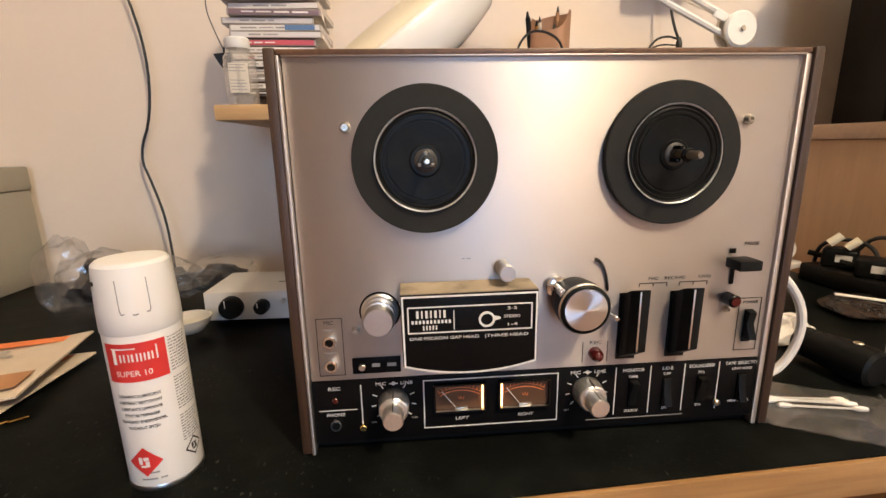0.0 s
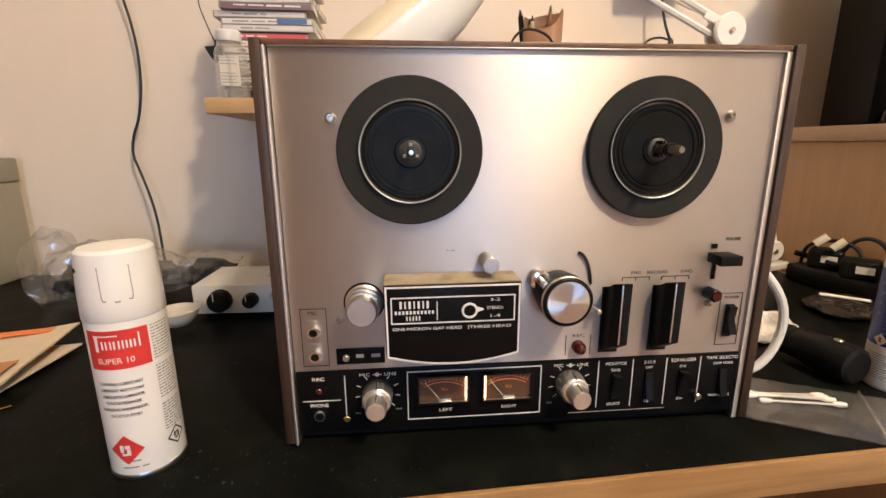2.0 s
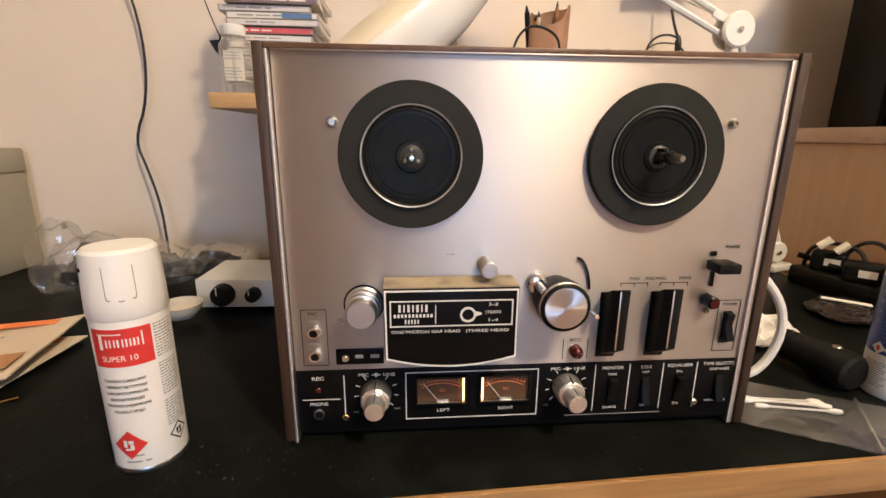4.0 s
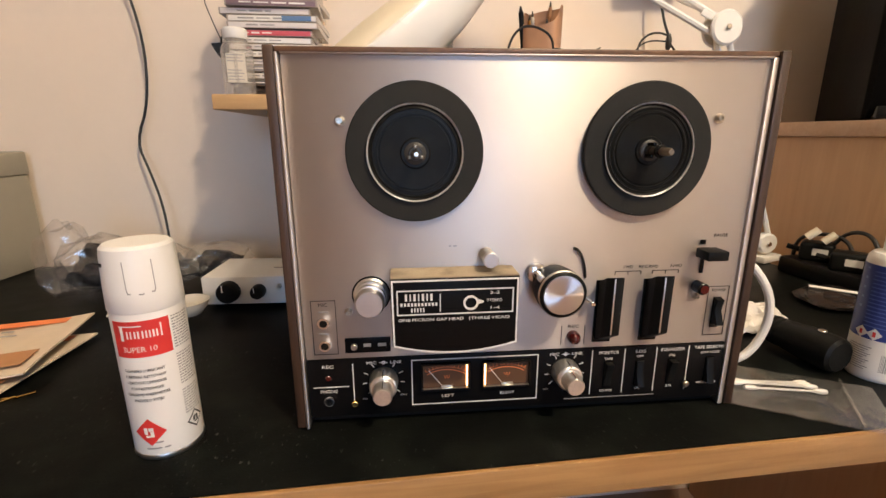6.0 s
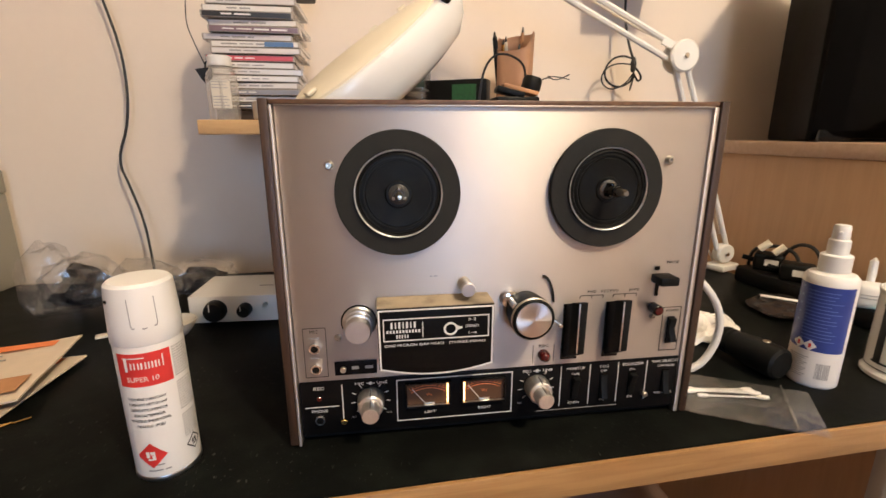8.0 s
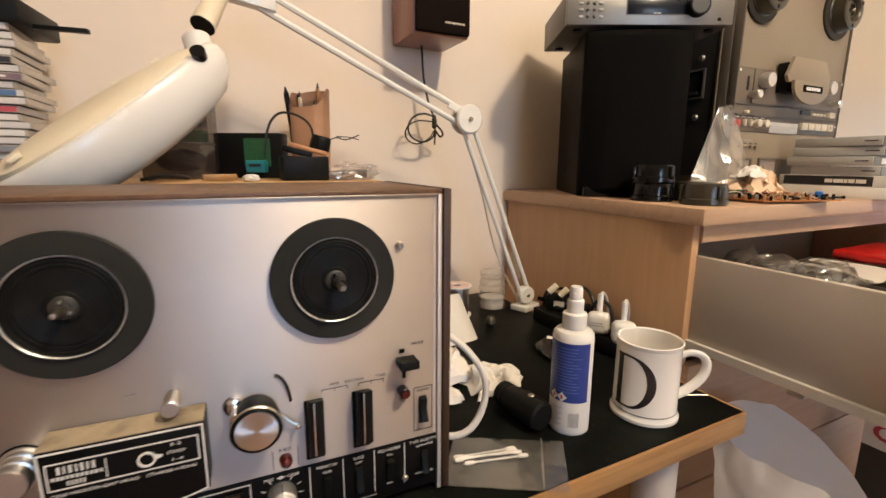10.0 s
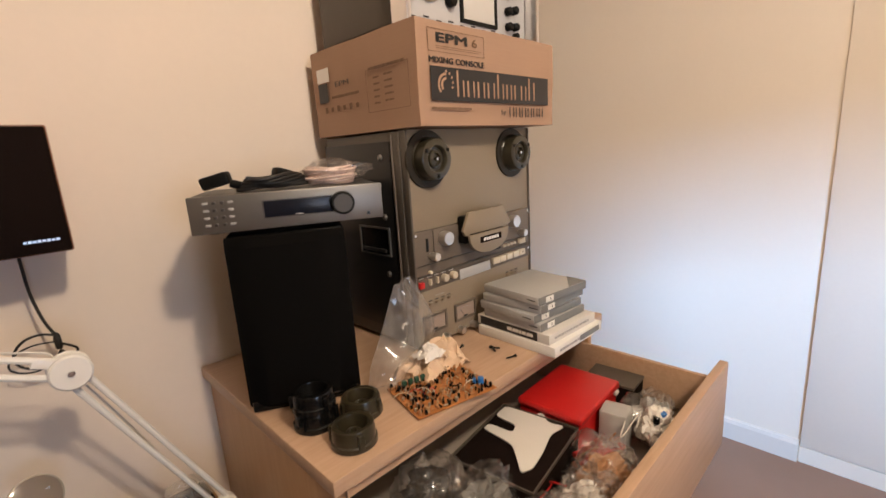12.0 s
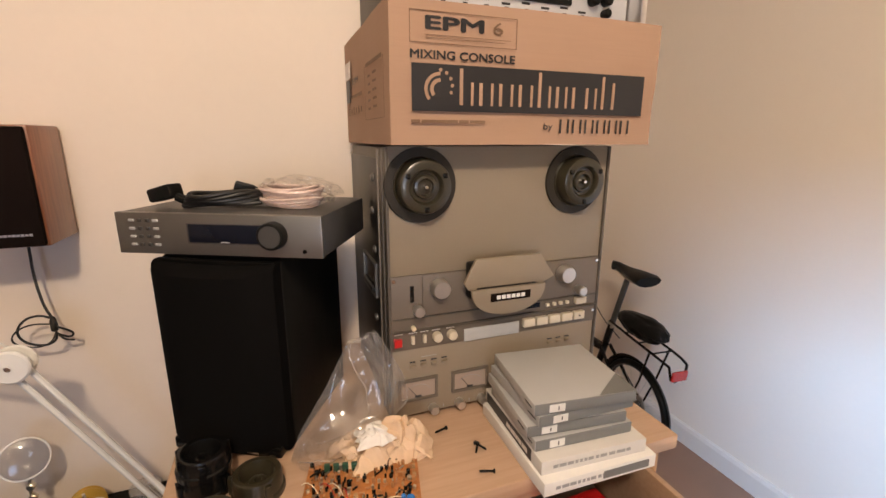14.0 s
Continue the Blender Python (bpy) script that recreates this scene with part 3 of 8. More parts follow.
# ---- drawer unit ----
CX0, CX1, CY0, CY1, CZ = 0.808, 1.645, 0.404, 0.975, 1.018
unit = thing("drawer_cabinet", "pale beech drawer cabinet with its top drawer pulled open", "cabinet", pose(0, 0, 0))
W = CX1 - CX0
part("top_panel", box(B(), ((CX0 + CX1) / 2, (CY0 + CY1) / 2, CZ - 0.014), (W, CY1 - CY0, 0.028), 0.003), CAB_WOOD, unit)
for x in (CX0 + 0.022, CX1 - 0.022):
    part("side_panel", box(B(), (x, (CY0 + CY1) / 2 + 0.012, (CZ - 0.028) / 2), (0.018, CY1 - CY0 - 0.024, CZ - 0.028), 0.002), CAB_SIDE, unit)
part("back_panel", box(B(), ((CX0 + CX1) / 2, CY1 - 0.006, 0.5), (W - 0.07, 0.006, 0.98)), CAB_SIDE, unit)
part("top_rail", box(B(), ((CX0 + CX1) / 2, CY0 + 0.03, CZ - 0.044), (W - 0.064, 0.02, 0.030)), CAB_WOOD, unit)
part("base_rail", box(B(), ((CX0 + CX1) / 2, CY0 + 0.04, 0.035), (W - 0.064, 0.02, 0.07)), CAB_WOOD, unit)
for k, (z0, z1) in enumerate(((0.50, 0.742), (0.285, 0.495), (0.075, 0.28))):
    front = part("drawer_front", box(B(), ((CX0 + CX1) / 2, CY0 + 0.022, (z0 + z1) / 2), (W - 0.045, 0.02, z1 - z0), 0.002), CAB_WOOD, unit, "closed pale beech drawer front")
    part("handle", tube(B(), [(1.16, CY0 + 0.012, (z0 + z1) / 2), (1.16, CY0 - 0.012, (z0 + z1) / 2), (1.29, CY0 - 0.012, (z0 + z1) / 2), (1.29, CY0 + 0.012, (z0 + z1) / 2)], 0.005), NICKEL, front)
DX0, DX1, DY0, DZ0, DZ1 = 0.842, 1.612, 0.118, 0.788, 0.936
draw = part("open_drawer", box(B(), ((DX0 + DX1) / 2, (DY0 + 0.62) / 2, DZ0 + 0.006), (DX1 - DX0 - 0.02, 0.62 - DY0, 0.008)), DRAWER_GREY, unit, "open drawer full of clutter")
part("drawer_side", box(B(), (DX0, (DY0 + 0.62) / 2, (DZ0 + DZ1) / 2), (0.012, 0.62 - DY0, DZ1 - DZ0), 0.002), DRAWER_GREY, draw, "grey drawer side")
part("drawer_side", box(B(), (DX1, (DY0 + 0.62) / 2, (DZ0 + DZ1) / 2), (0.012, 0.62 - DY0, DZ1 - DZ0), 0.002), CAB_WOOD, draw)
part("drawer_back", box(B(), ((DX0 + DX1) / 2, 0.63, (DZ0 + DZ1) / 2), (DX1 - DX0, 0.012, DZ1 - DZ0)), DRAWER_GREY, draw)
part("drawer_face", box(B(), ((CX0 + CX1) / 2, DY0 - 0.009, 0.873), (W - 0.03, 0.018, 0.205), 0.002), CAB_WOOD, draw, "pale beech drawer front")
part("runner", box(B(), (DX0 - 0.008, (DY0 + 0.6) / 2 + 0.02, DZ0 - 0.006), (0.012, 0.44, 0.014)), PALE_GREY, draw, "pale metal drawer runner")
part("runner", box(B(), (DX1 + 0.010, (DY0 + 0.6) / 2 + 0.02, DZ0 + 0.02), (0.006, 0.44, 0.014)), PALE_GREY, draw, "pale metal drawer runner")

# ---- wall shelf ----
shelf = thing("wall_shelf", "short pale pine shelf on the wall behind the tape deck", "shelf")
part("board", box(B(), (0.060, 0.843, 1.045), (0.634, 0.284, 0.022), 0.002), SHELF_WOOD, shelf)
for x in (-0.16, 0.27):
    part("bracket", slab(B(), [(0.0, 0.0), (0.006, 0.0), (0.006, -0.05), (0.0, -0.05)], 0.16, pose(x, 0.823, 1.034)), NICKEL, shelf)

# ---- reel-to-reel tape deck on the desk: x along its front, z up, front plane at y = 0 ----
def tape_deck():
    d = thing("tape_deck", "reel-to-reel tape deck with brushed aluminium front and dark wooden sides", "tape deck", pose(-0.081, 0.3485, TOP_Z, 0, 0, -1.3))
    FW = 0.4020
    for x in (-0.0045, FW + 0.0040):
        part("side_cheek", box(B(), (x, 0.094, 0.1637), (0.008, 0.196, 0.3234), 0.0012), WALNUT_SHADED, d, "walnut side panel with shade put into its colour")
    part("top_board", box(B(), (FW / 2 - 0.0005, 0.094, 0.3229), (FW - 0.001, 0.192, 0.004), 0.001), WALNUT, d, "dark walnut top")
    part("bottom_board", box(B(), (FW / 2, 0.1, 0.0075), (FW - 0.004, 0.17, 0.007)), BLACK_PLASTIC, d)
    part("rear_panel", box(B(), (FW / 2, 0.185, 0.166), (FW - 0.004, 0.004, 0.306)), BLACK_PLASTIC, d)
    for x in (0.03, FW - 0.03):
        for y in (0.03, 0.16):
            part("foot", disc(B(), 0.012, 0.0045, (x, y, 0.0), round=0.001), BLACK_PLASTIC, d)
    # front plate
    part("face_plate", box(B(), (0.1980, 0.006, 0.1937), (0.3902, 0.012, 0.2529), 0.0015), ALU, d, "brushed aluminium front plate")
    part("trim", box(B(), (0.0011, 0.003, 0.1607), (0.0030, 0.016, 0.3194), 0.001), ALU, d)
    part("trim", box(B(), (0.3990, 0.005, 0.1607), (0.0050, 0.014, 0.3194), 0.001), ALU, d)
    part("groove", box(B(), (0.3948, 0.0062, 0.1937), (0.0034, 0.010, 0.2529)), ALU, d)
    part("top_lip", box(B(), (0.2000, 0.002, 0.3202), (0.393, 0.010, 0.0012), 0.0004), ALU, d)
    panel = part("control_panel", box(B(), (0.1998, 0.006, 0.0380), (0.3930, 0.012, 0.0575), 0.001), BLACK_PANEL, d, "black lower control panel")
    part("plinth", box(B(), (0.1998, 0.013, 0.0065), (0.3930, 0.012, 0.009)), BLACK_PLASTIC, d)

    # reel tables
    for x, zc, long in ((0.1028, 0.2462, 0.028), (0.2955, 0.2470, 0.039)):
        t = part("reel_table", lathe(B(), [(0.0395, 0.0), (0.0395, 0.004), (0.0540, 0.0015), (0.0548, 0.0022), (0.0548, 0.0052), (0.0540, 0.0060), (0.0390, 0.0062), (0.0385, 0.009), (0.0385, 0.0)], (x, 0, zc), "y", 72), RUBBER, d, "matt black reel table")
        part("chrome_ring", lathe(B(), [(0.0373, 0.006), (0.0373, 0.0080), (0.0379, 0.0085), (0.0384, 0.0080), (0.0384, 0.006)], (x, 0, zc), "y", 72), RIM_PALE, t, "scuffed silver rim")
        part("dish", lathe(B(), [(0.0368, 0.0072), (0.0356, 0.0066), (0.034, 0.0072), (0.0335, 0.0064), (0.032, 0.0064), (0.0315, 0.007), (0.030, 0.007), (0.0295, 0.0062), (0.0285, 0.0062), (0.028, 0.0068)] + [(0.0275 - 0.00025 * k, 0.0067 - 0.00001 * k + 0.00006 * math.sin(math.pi * k / 2)) for k in range(62)] + [(0.012, 0.006), (0.011, 0.0072), (0, 0.0072)], (x, 0, zc), "y", 72), DISH, t, "grooved black dish")
        hub = B()
        lathe(hub, [(0.0088, 0.0068), (0.0088, 0.0080), (0.0078, 0.0088), (0.0055, 0.0092), (0.0050, 0.012), (0, 0.012)], (x, 0, zc), "y", 28)
        part("hub", hub, HUB_GREY, t, "worn dark hub")
        part("spindle", lathe(B(), [(0.0032, 0.010), (0.0032, long - 0.003), (0.0022, long), (0, long)], (x, 0, zc), "y", 16), WORN, t)
        if long < 0.035:
            part("spindle_tip", lathe(B(), [(0.0023, long - 0.0001), (0.0018, long + 0.0012), (0, long + 0.0014)], (x, 0, zc), "y", 14), NICKEL, t)
        for k in range(3):
            a = radians(90 + 120 * k + (20 if long > 0.035 else 0))
            part("key", box(B(), (x + 0.0055 * math.cos(a), -0.011, zc + 0.0055 * math.sin(a)), (0.0028, 0.006 if long < 0.035 else 0.016, 0.0028), 0.0006), WORN if long < 0.035 else BLACK_GLOSS, t)
        if long > 0.035:
            part("clip", disc(B(), 0.0052, 0.004, (x, -0.022, zc), "y", 20, 0.001), BLACK_GLOSS, t)
    def screw(x, z, r=0.0042, h=0.004):
        s = part("screw", lathe(B(), [(r, 0), (r, h * 0.4), (r * 0.6, h), (0.0012, h), (0.0009, h * 0.5), (0, h * 0.5)], (x, 0, z), "y", 20), NICKEL, d)
        return s
    screw(0.0445, 0.2712), screw(0.3575, 0.2727), screw(0.0428, 0.1124, 0.0034, 0.006), screw(0.359, 0.1150, 0.003)

    # microphone sockets
    mic = part("socket_outline", border(B(), rect(0.0106, 0.0722, 0.0318, 0.1230), 0.0006, 0.0003), INK, d)
    letters("MIC", 0.0046, pose(0.0208, -0.0001, 0.1188), INK, mic)
    part("print_line", bars(B(), 0.0165, 0.0250, 0.1125, 0.0012, -0.0001, 2), GREY_INK, mic)
    part("print_line", bars(B(), 0.0165, 0.0250, 0.0922, 0.0012, -0.0001, 3), GREY_INK, mic)
    for z in (0.1026, 0.0813):
        j = part("jack", lathe(B(), [(0.0056, 0), (0.0056, 0.002), (0.0050, 0.003), (0.0034, 0.003), (0.0030, 0.0022), (0.0030, 0.0005)], (0.0207, 0, z), "y", 24), CHROME, d)
        part("hole", disc(B(), 0.0033, 0.0027, (0.0207, 0, z), "y", 20), BLACK_GLOSS, j)

    # tape guide, post, capstan
    g = part("tension_guide", lathe(B(), [(0.0152, 0), (0.0152, 0.002), (0.0138, 0.003), (0.0138, 0.008), (0.0126, 0.0085), (0.0126, 0.013), (0.0132, 0.0135), (0.0132, 0.016), (0.0118, 0.0165), (0.0118, 0.024), (0.0108, 0.0255), (0, 0.0255)], (0.0628, 0, 0.1272), "y", 36), SPUN, d, "stepped aluminium tape guide")
    part("guide_seat", ring(B(), 0.0166, 0.0016, 0.0006, (0.0628, 0, 0.1272), "y"), BLACK_GLOSS, g)
    p = part("guide_post", disc(B(), 0.0058, 0.020, (0.1622, 0, 0.1612), "y", 20, 0.0006), NICKEL, d)
    part("cap", disc(B(), 0.0066, 0.006, (0.1622, -0.018, 0.1612), "y", 22, 0.0008), SPUN, p, "pale metal cap")
    cap = part("capstan", lathe(B(), [(0.0088, 0), (0.0092, 0.0012), (0.0082, 0.005), (0.005, 0.0066), (0.0034, 0.0066), (0.0034, 0.025), (0, 0.0255)], (0.2062, 0, 0.1432), "y", 28), CHROME, d)
    roller = part("pinch_roller", lathe(B(), [(0.0175, 0), (0.0185, 0.002), (0.0205, 0.018), (0.0205, 0.0278), (0.0185, 0.030), (0.0172, 0.0303)], (0.2222, 0, 0.1315), "y", 44), BLACK_PLASTIC, d, "black pinch roller")
    part("roller_rim", lathe(B(), [(0.0206, 0.0262), (0.0208, 0.0270), (0.0208, 0.0282), (0.0200, 0.0290)], (0.2222, 0, 0.1315), "y", 44), NICKEL, roller, "worn metal rim")
    part("roller_cap", lathe(B(), [(0.0172, 0.0300), (0.0168, 0.0310), (0.0140, 0.0313), (0, 0.0313)], (0.2222, 0, 0.1315), "y", 44), TURNED, roller, "spun aluminium cap")
    arc = [(0.2395 + 0.0148 * math.sin(a) * 0.9, 0.1300 + 0.034 * math.cos(a)) for a in [k * 0.115 for k in range(13)]]
    slot = B()
    tube(slot, [(x, -0.0003, z) for x, z in arc], 0.0023, 6, 1, 0.25)
    part("arm_slot", slot, BLACK_GLOSS, d, "curved black slot")
    arm = part("tension_arm", tube(B(), [(0.2440, -0.004, 0.1265), (0.2500, -0.007, 0.1210), (0.2560, -0.008, 0.1160)], 0.0016), NICKEL, d)
    part("arm_pin", disc(B(), 0.0022, 0.009, (0.2565, -0.004, 0.1155), "y", 12, 0.0005), CHROME, arm)

    # head cover
    CT = [(0.0800, 0.1496), (0.0806, 0.0915)]
    curve = [(0.0806 + (0.1850 - 0.0806) * k / 10, 0.0915 - 0.0076 * (1 - ((k - 5) / 5) ** 2)) for k in range(11)]
    outline = [(0.0800, 0.1496)] + curve + [(0.1850, 0.1496)]
    head = part("head_cover", slab(B(), outline, 0.030, pose(0, -0.030, 0), 0.0012), BLACK_PANEL, d, "black head cover")
    inset = [(0.0808 + (x - 0.0800) * 0.985, 0.0842 + (z - 0.0839) * 0.981) for x, z in outline]
    part("white_line", border(B(), inset, 0.0014, 0.0003, pose(0, -0.030, 0)), WHITE_INK, head)
    part("dusty_top", box(B(), (0.1325, -0.0150, 0.1498), (0.1045, 0.0275, 0.0012)), DUST, head, "dusty top of the head cover")
    part("window_line", border(B(), rect(0.0850, 0.1188, 0.1802, 0.1402), 0.0010, 0.0003, pose(0, -0.030, 0)), WHITE_INK, head)
    part("divider", box(B(), (0.1200, -0.0302, 0.1288), (0.0007, 0.0004, 0.0150)), WHITE_INK, head)
    logo = B()
    for k in range(7):
        box(logo, (0.0925 + k * 0.0034, -0.0302, 0.1340), (0.0011 if k % 2 else 0.0018, 0.0004, 0.0058))
    for k in range(11):
        box(logo, (0.0888 + k * 0.0028, -0.0302, 0.1280), (0.0017, 0.0004, 0.0026))
    for k in range(5):
        box(logo, (0.0970 + k * 0.0024, -0.0302, 0.1232), (0.0011, 0.0004, 0.0034))
    part("maker_mark", logo, WHITE_INK, head, "plain white maker's mark")
    sel = part("selector_ring", ring(B(), 0.0062, 0.0016, 0.0010, (0.1450, -0.030, 0.1282), "y"), WHITE_INK, head)
    part("selector_pointer", slab(B(), [(0, -0.002), (0.005, -0.0006), (0.005, 0.0006), (0, 0.002)], 0.001, pose(0.1505, -0.0311, 0.1290)), WHITE_INK, head)
    for z, s in ((0.1362, "3-2"), (0.1297, "STEREO"), (0.1232, "1-4")):
        letters(s, 0.0034, pose(0.1645, -0.0301, z), WHITE_INK, head, 0.0125 if len(s) > 3 else 0.0075)
    letters("ONE\u00b7MICRON GAP HEAD", 0.0034, pose(0.1125, -0.0301, 0.1146), WHITE_INK, head, 0.053)
    letters("|THREE\u00b7HEAD", 0.0034, pose(0.1605, -0.0301, 0.1146), WHITE_INK, head, 0.0335)
    tag = part("counter_flap", box(B(), (0.0578, -0.0006, 0.0802), (0.0400, 0.0014, 0.0142), 0.0004), BLACK_PANEL, d, "dark smoky index window")
    part("index_knob", disc(B(), 0.0028, 0.004, (0.0460, -0.0012, 0.0800), "y", 16, 0.0006), NICKEL, tag)
    part("index_marks", bars(B(), 0.054, 0.074, 0.0805, 0.003, -0.0014, 5, 1.2), GREY_INK, tag)

    # levers and switches on the plate
    def lever(x0):
        b = B()
        lo = [(x0, 0.0735), (x0, 0.1325)]
        vs = [b.verts.new(v) for v in ((x0, 0, 0.0750), (x0 + 0.0125, 0, 0.0750), (x0 + 0.0125, 0, 0.1320), (x0, 0, 0.1320),
                                       (x0, -0.012, 0.0830), (x0 + 0.0125, -0.012, 0.0830), (x0 + 0.0125, -0.014, 0.1400), (x0, -0.014, 0.1400),
                                       (x0 + 0.0030, -0.022, 0.0890), (x0 + 0.0125, -0.021, 0.0890), (x0 + 0.0125, -0.022, 0.1425), (x0 + 0.0030, -0.023, 0.1425))]
        for q in ((0, 1, 5, 4), (1, 2, 6, 5), (2, 3, 7, 6), (3, 0, 4, 7), (4, 5, 9, 8), (5, 6, 10, 9), (6, 7, 11, 10), (7, 4, 8, 11), (8, 9, 10, 11)):
            b.faces.new([vs[k] for k in q])
        bmesh.ops.recalc_face_normals(b, faces=b.faces)
        bmesh.ops.bevel(b, geom=list(b.edges), offset=0.0006, segments=2, affect='EDGES', profile=0.5)
        L = part("control_lever", b, BLACK_PLASTIC, d, "black control lever")
        part("silver_edge", box(B(), (x0 + 0.0038, -0.0230, 0.1160), (0.0012, 0.0010, 0.051), 0.0003), ALU_TRIM, L)
        part("lever_slot", box(B(), (x0 + 0.006, -0.0004, 0.1035), (0.017, 0.0008, 0.060)), BLACK_GLOSS, L)
    lever(0.2655), lever(0.3100)
    for x0, x1, names in ((0.2796, 0.3037, (("FWD", 0.2935), ("REC", 0.3075))), (0.3146, 0.3391, (("RWD", 0.3170), ("F.FWD", 0.3385)))):
        b = B()
        box(b, ((x0 + x1) / 2, -0.0002, 0.1410), (x1 - x0, 0.0004, 0.0006))
        for x in (x0, (x0 + x1) / 2, x1):
            box(b, (x, -0.0002, 0.1394), (0.0006, 0.0004, 0.0030))
        part("bracket_print", b, INK, d)
        for s, x in names:
            letters(s, 0.0040, pose(x - 0.002, -0.0001, 0.1448), INK, d, 0.0105 if len(s) > 3 else 0.0085)
    pause = part("pause_slot", box(B(), (0.3605, -0.0004, 0.1465), (0.0034, 0.0008, 0.0185)), BLACK_GLOSS, d, "pause slot")
    part("pause_lever", box(B(), (0.3605, -0.012, 0.1580), (0.0190, 0.018, 0.0085), 0.0012), BLACK_PLASTIC, pause, "black pause lever")
    part("pause_mark", box(B(), (0.3585, -0.0006, 0.1665), (0.005, 0.001, 0.004)), BLACK_GLOSS, pause)
    letters("PAUSE", 0.0042, pose(0.3750, -0.0001, 0.1720), INK, d, 0.0130)
    knob = part("reset_knob", disc(B(), 0.0055, 0.012, (0.3580, 0, 0.1252), "y", 20, 0.001), BLACK_GLOSS, d, "small black knob")
    part("knob_tip", disc(B(), 0.0040, 0.001, (0.3580, -0.012, 0.1252), "y", 16), DARK_RED, knob)
    pw = part("power_outline", border(B(), rect(0.3708, 0.0752, 0.3912, 0.1240), 0.0006, 0.0003), INK, d)
    letters("POWER", 0.0038, pose(0.3812, -0.0001, 0.1198), INK, pw, 0.0135)
    part("switch_hole", box(B(), (0.3805, -0.0004, 0.0985), (0.0075, 0.0010, 0.0300)), BLACK_GLOSS, pw)
    rk = part("power_switch", slab(B(), [(-0.0010, 0.012), (0.0, 0.0145), (0.006, 0.013), (0.004, 0.002), (0.0095, -0.0105), (0.0, -0.0125)], 0.0065, pose(0.3773, 0.0, 0.0990, 0, 0, -90) , 0.0005), BLACK_PLASTIC, pw, "black rocker switch")
    for x in (0.2337, 0.2556):
        part("print_line", box(B(), (x, -0.0002, 0.0810), (0.0006, 0.0004, 0.0190)), INK, d)
    letters("REC", 0.0044, pose(0.2448, -0.0001, 0.0895), INK, d, 0.0105)
    led = part("record_lamp", lathe(B(), [(0.0058, 0), (0.0058, 0.005), (0.0045, 0.0085), (0.0022, 0.0105), (0, 0.011)], (0.2446, 0, 0.0800), "y", 24), DARK_RED, d, "dark red record lamp")

    # lower panel
    letters("REC", 0.0044, pose(0.0213, -0.0001, 0.0597), WHITE_INK, panel, 0.0100)
    part("red_lamp", disc(B(), 0.0026, 0.0016, (0.0214, 0, 0.0490), "y", 16, 0.0006), DARK_RED, panel)
    part("print_line", box(B(), (0.0234, -0.0002, 0.0398), (0.0318, 0.0004, 0.0007)), WHITE_INK, panel)
    letters("PHONE", 0.0044, pose(0.0210, -0.0001, 0.0352), WHITE_INK, panel, 0.0150)
    pj = part("phone_jack", lathe(B(), [(0.0052, 0), (0.0052, 0.002), (0.0046, 0.003), (0.0034, 0.003), (0.0032, 0.0006)], (0.0209, 0, 0.0262), "y", 24), CHROME, panel)
    part("hole", disc(B(), 0.0034, 0.0027, (0.0209, 0, 0.0262), "y", 20), BLACK_GLOSS, pj)
    part("print_line", box(B(), (0.0433, -0.0002, 0.0430), (0.0008, 0.0004, 0.0385)), WHITE_INK, panel)
    part("adjuster", disc(B(), 0.0030, 0.003, (0.0436, 0, 0.0225), "y", 16, 0.0006), BRASS, panel)
    for x in (0.0705, 0.2392):
        k = part("level_knob", lathe(B(), [(0.0128, 0), (0.0130, 0.002), (0.0120, 0.0145), (0.0108, 0.0155), (0.0086, 0.0156), (0.0083, 0.0285), (0.0074, 0.0300), (0, 0.0300)], (x, 0, 0.0447), "y", 48), KNOB_RIB, panel, "ribbed aluminium double knob")
        part("index_line", box(B(), (x, -0.0105, 0.0570), (0.0008, 0.0130, 0.0010)), INK, k)
        part("index_line", box(B(), (x, -0.0225, 0.0529), (0.0007, 0.0120, 0.0010)), INK, k)
        for a in range(-4, 5):
            t = radians(a * 33)
            tick = box(B(), (0, -0.0002, 0.0172), (0.0006, 0.0004, 0.0040))
            bmesh.ops.transform(tick, matrix=pose(x, 0, 0.0447, 0, math.degrees(t), 0), verts=tick.verts)
            part("tick", tick, WHITE_INK, panel)
        letters("MIC", 0.0040, pose(x - 0.0105, -0.0001, 0.0620), WHITE_INK, panel, 0.0085)
        letters("LINE", 0.0040, pose(x + 0.0112, -0.0001, 0.0620), WHITE_INK, panel, 0.0100)
        mark = part("mark", ring(B(), 0.0017, 0.0006, 0.0003, (x + 0.0002, 0, 0.0620), "y", 14), WHITE_INK, panel)
        part("mark", box(B(), (x + 0.0002, -0.0002, 0.0620), (0.0075, 0.0003, 0.0006)), WHITE_INK, panel)
        letters("MIN", 0.0026, pose(x - 0.0175, -0.0001, 0.0262), GREY_INK, panel)
        letters("MAX", 0.0026, pose(x + 0.0175, -0.0001, 0.0285), GREY_INK, panel)
    part("meter_outline", border(B(), rect(0.0957, 0.0172, 0.2135, 0.0632), 0.0009, 0.0003), WHITE_INK, panel)
    for x0, x1, side, s in ((0.1045, 0.1494, 1, "LEFT"), (0.1602, 0.2058, -1, "RIGHT")):
        z0, z1 = 0.0330, 0.0598
        m = part("level_meter", border(B(), rect(x0, z0, x1, z1), 0.0016, 0.0042), BLACK_GLOSS, panel, "lit level meter")
        part("meter_scale", box(B(), ((x0 + x1) / 2, -0.0004, (z0 + z1) / 2), (x1 - x0 - 0.002, 0.0006, z1 - z0 - 0.002)), METER_FACE, m, "amber meter face")
        sc = B()
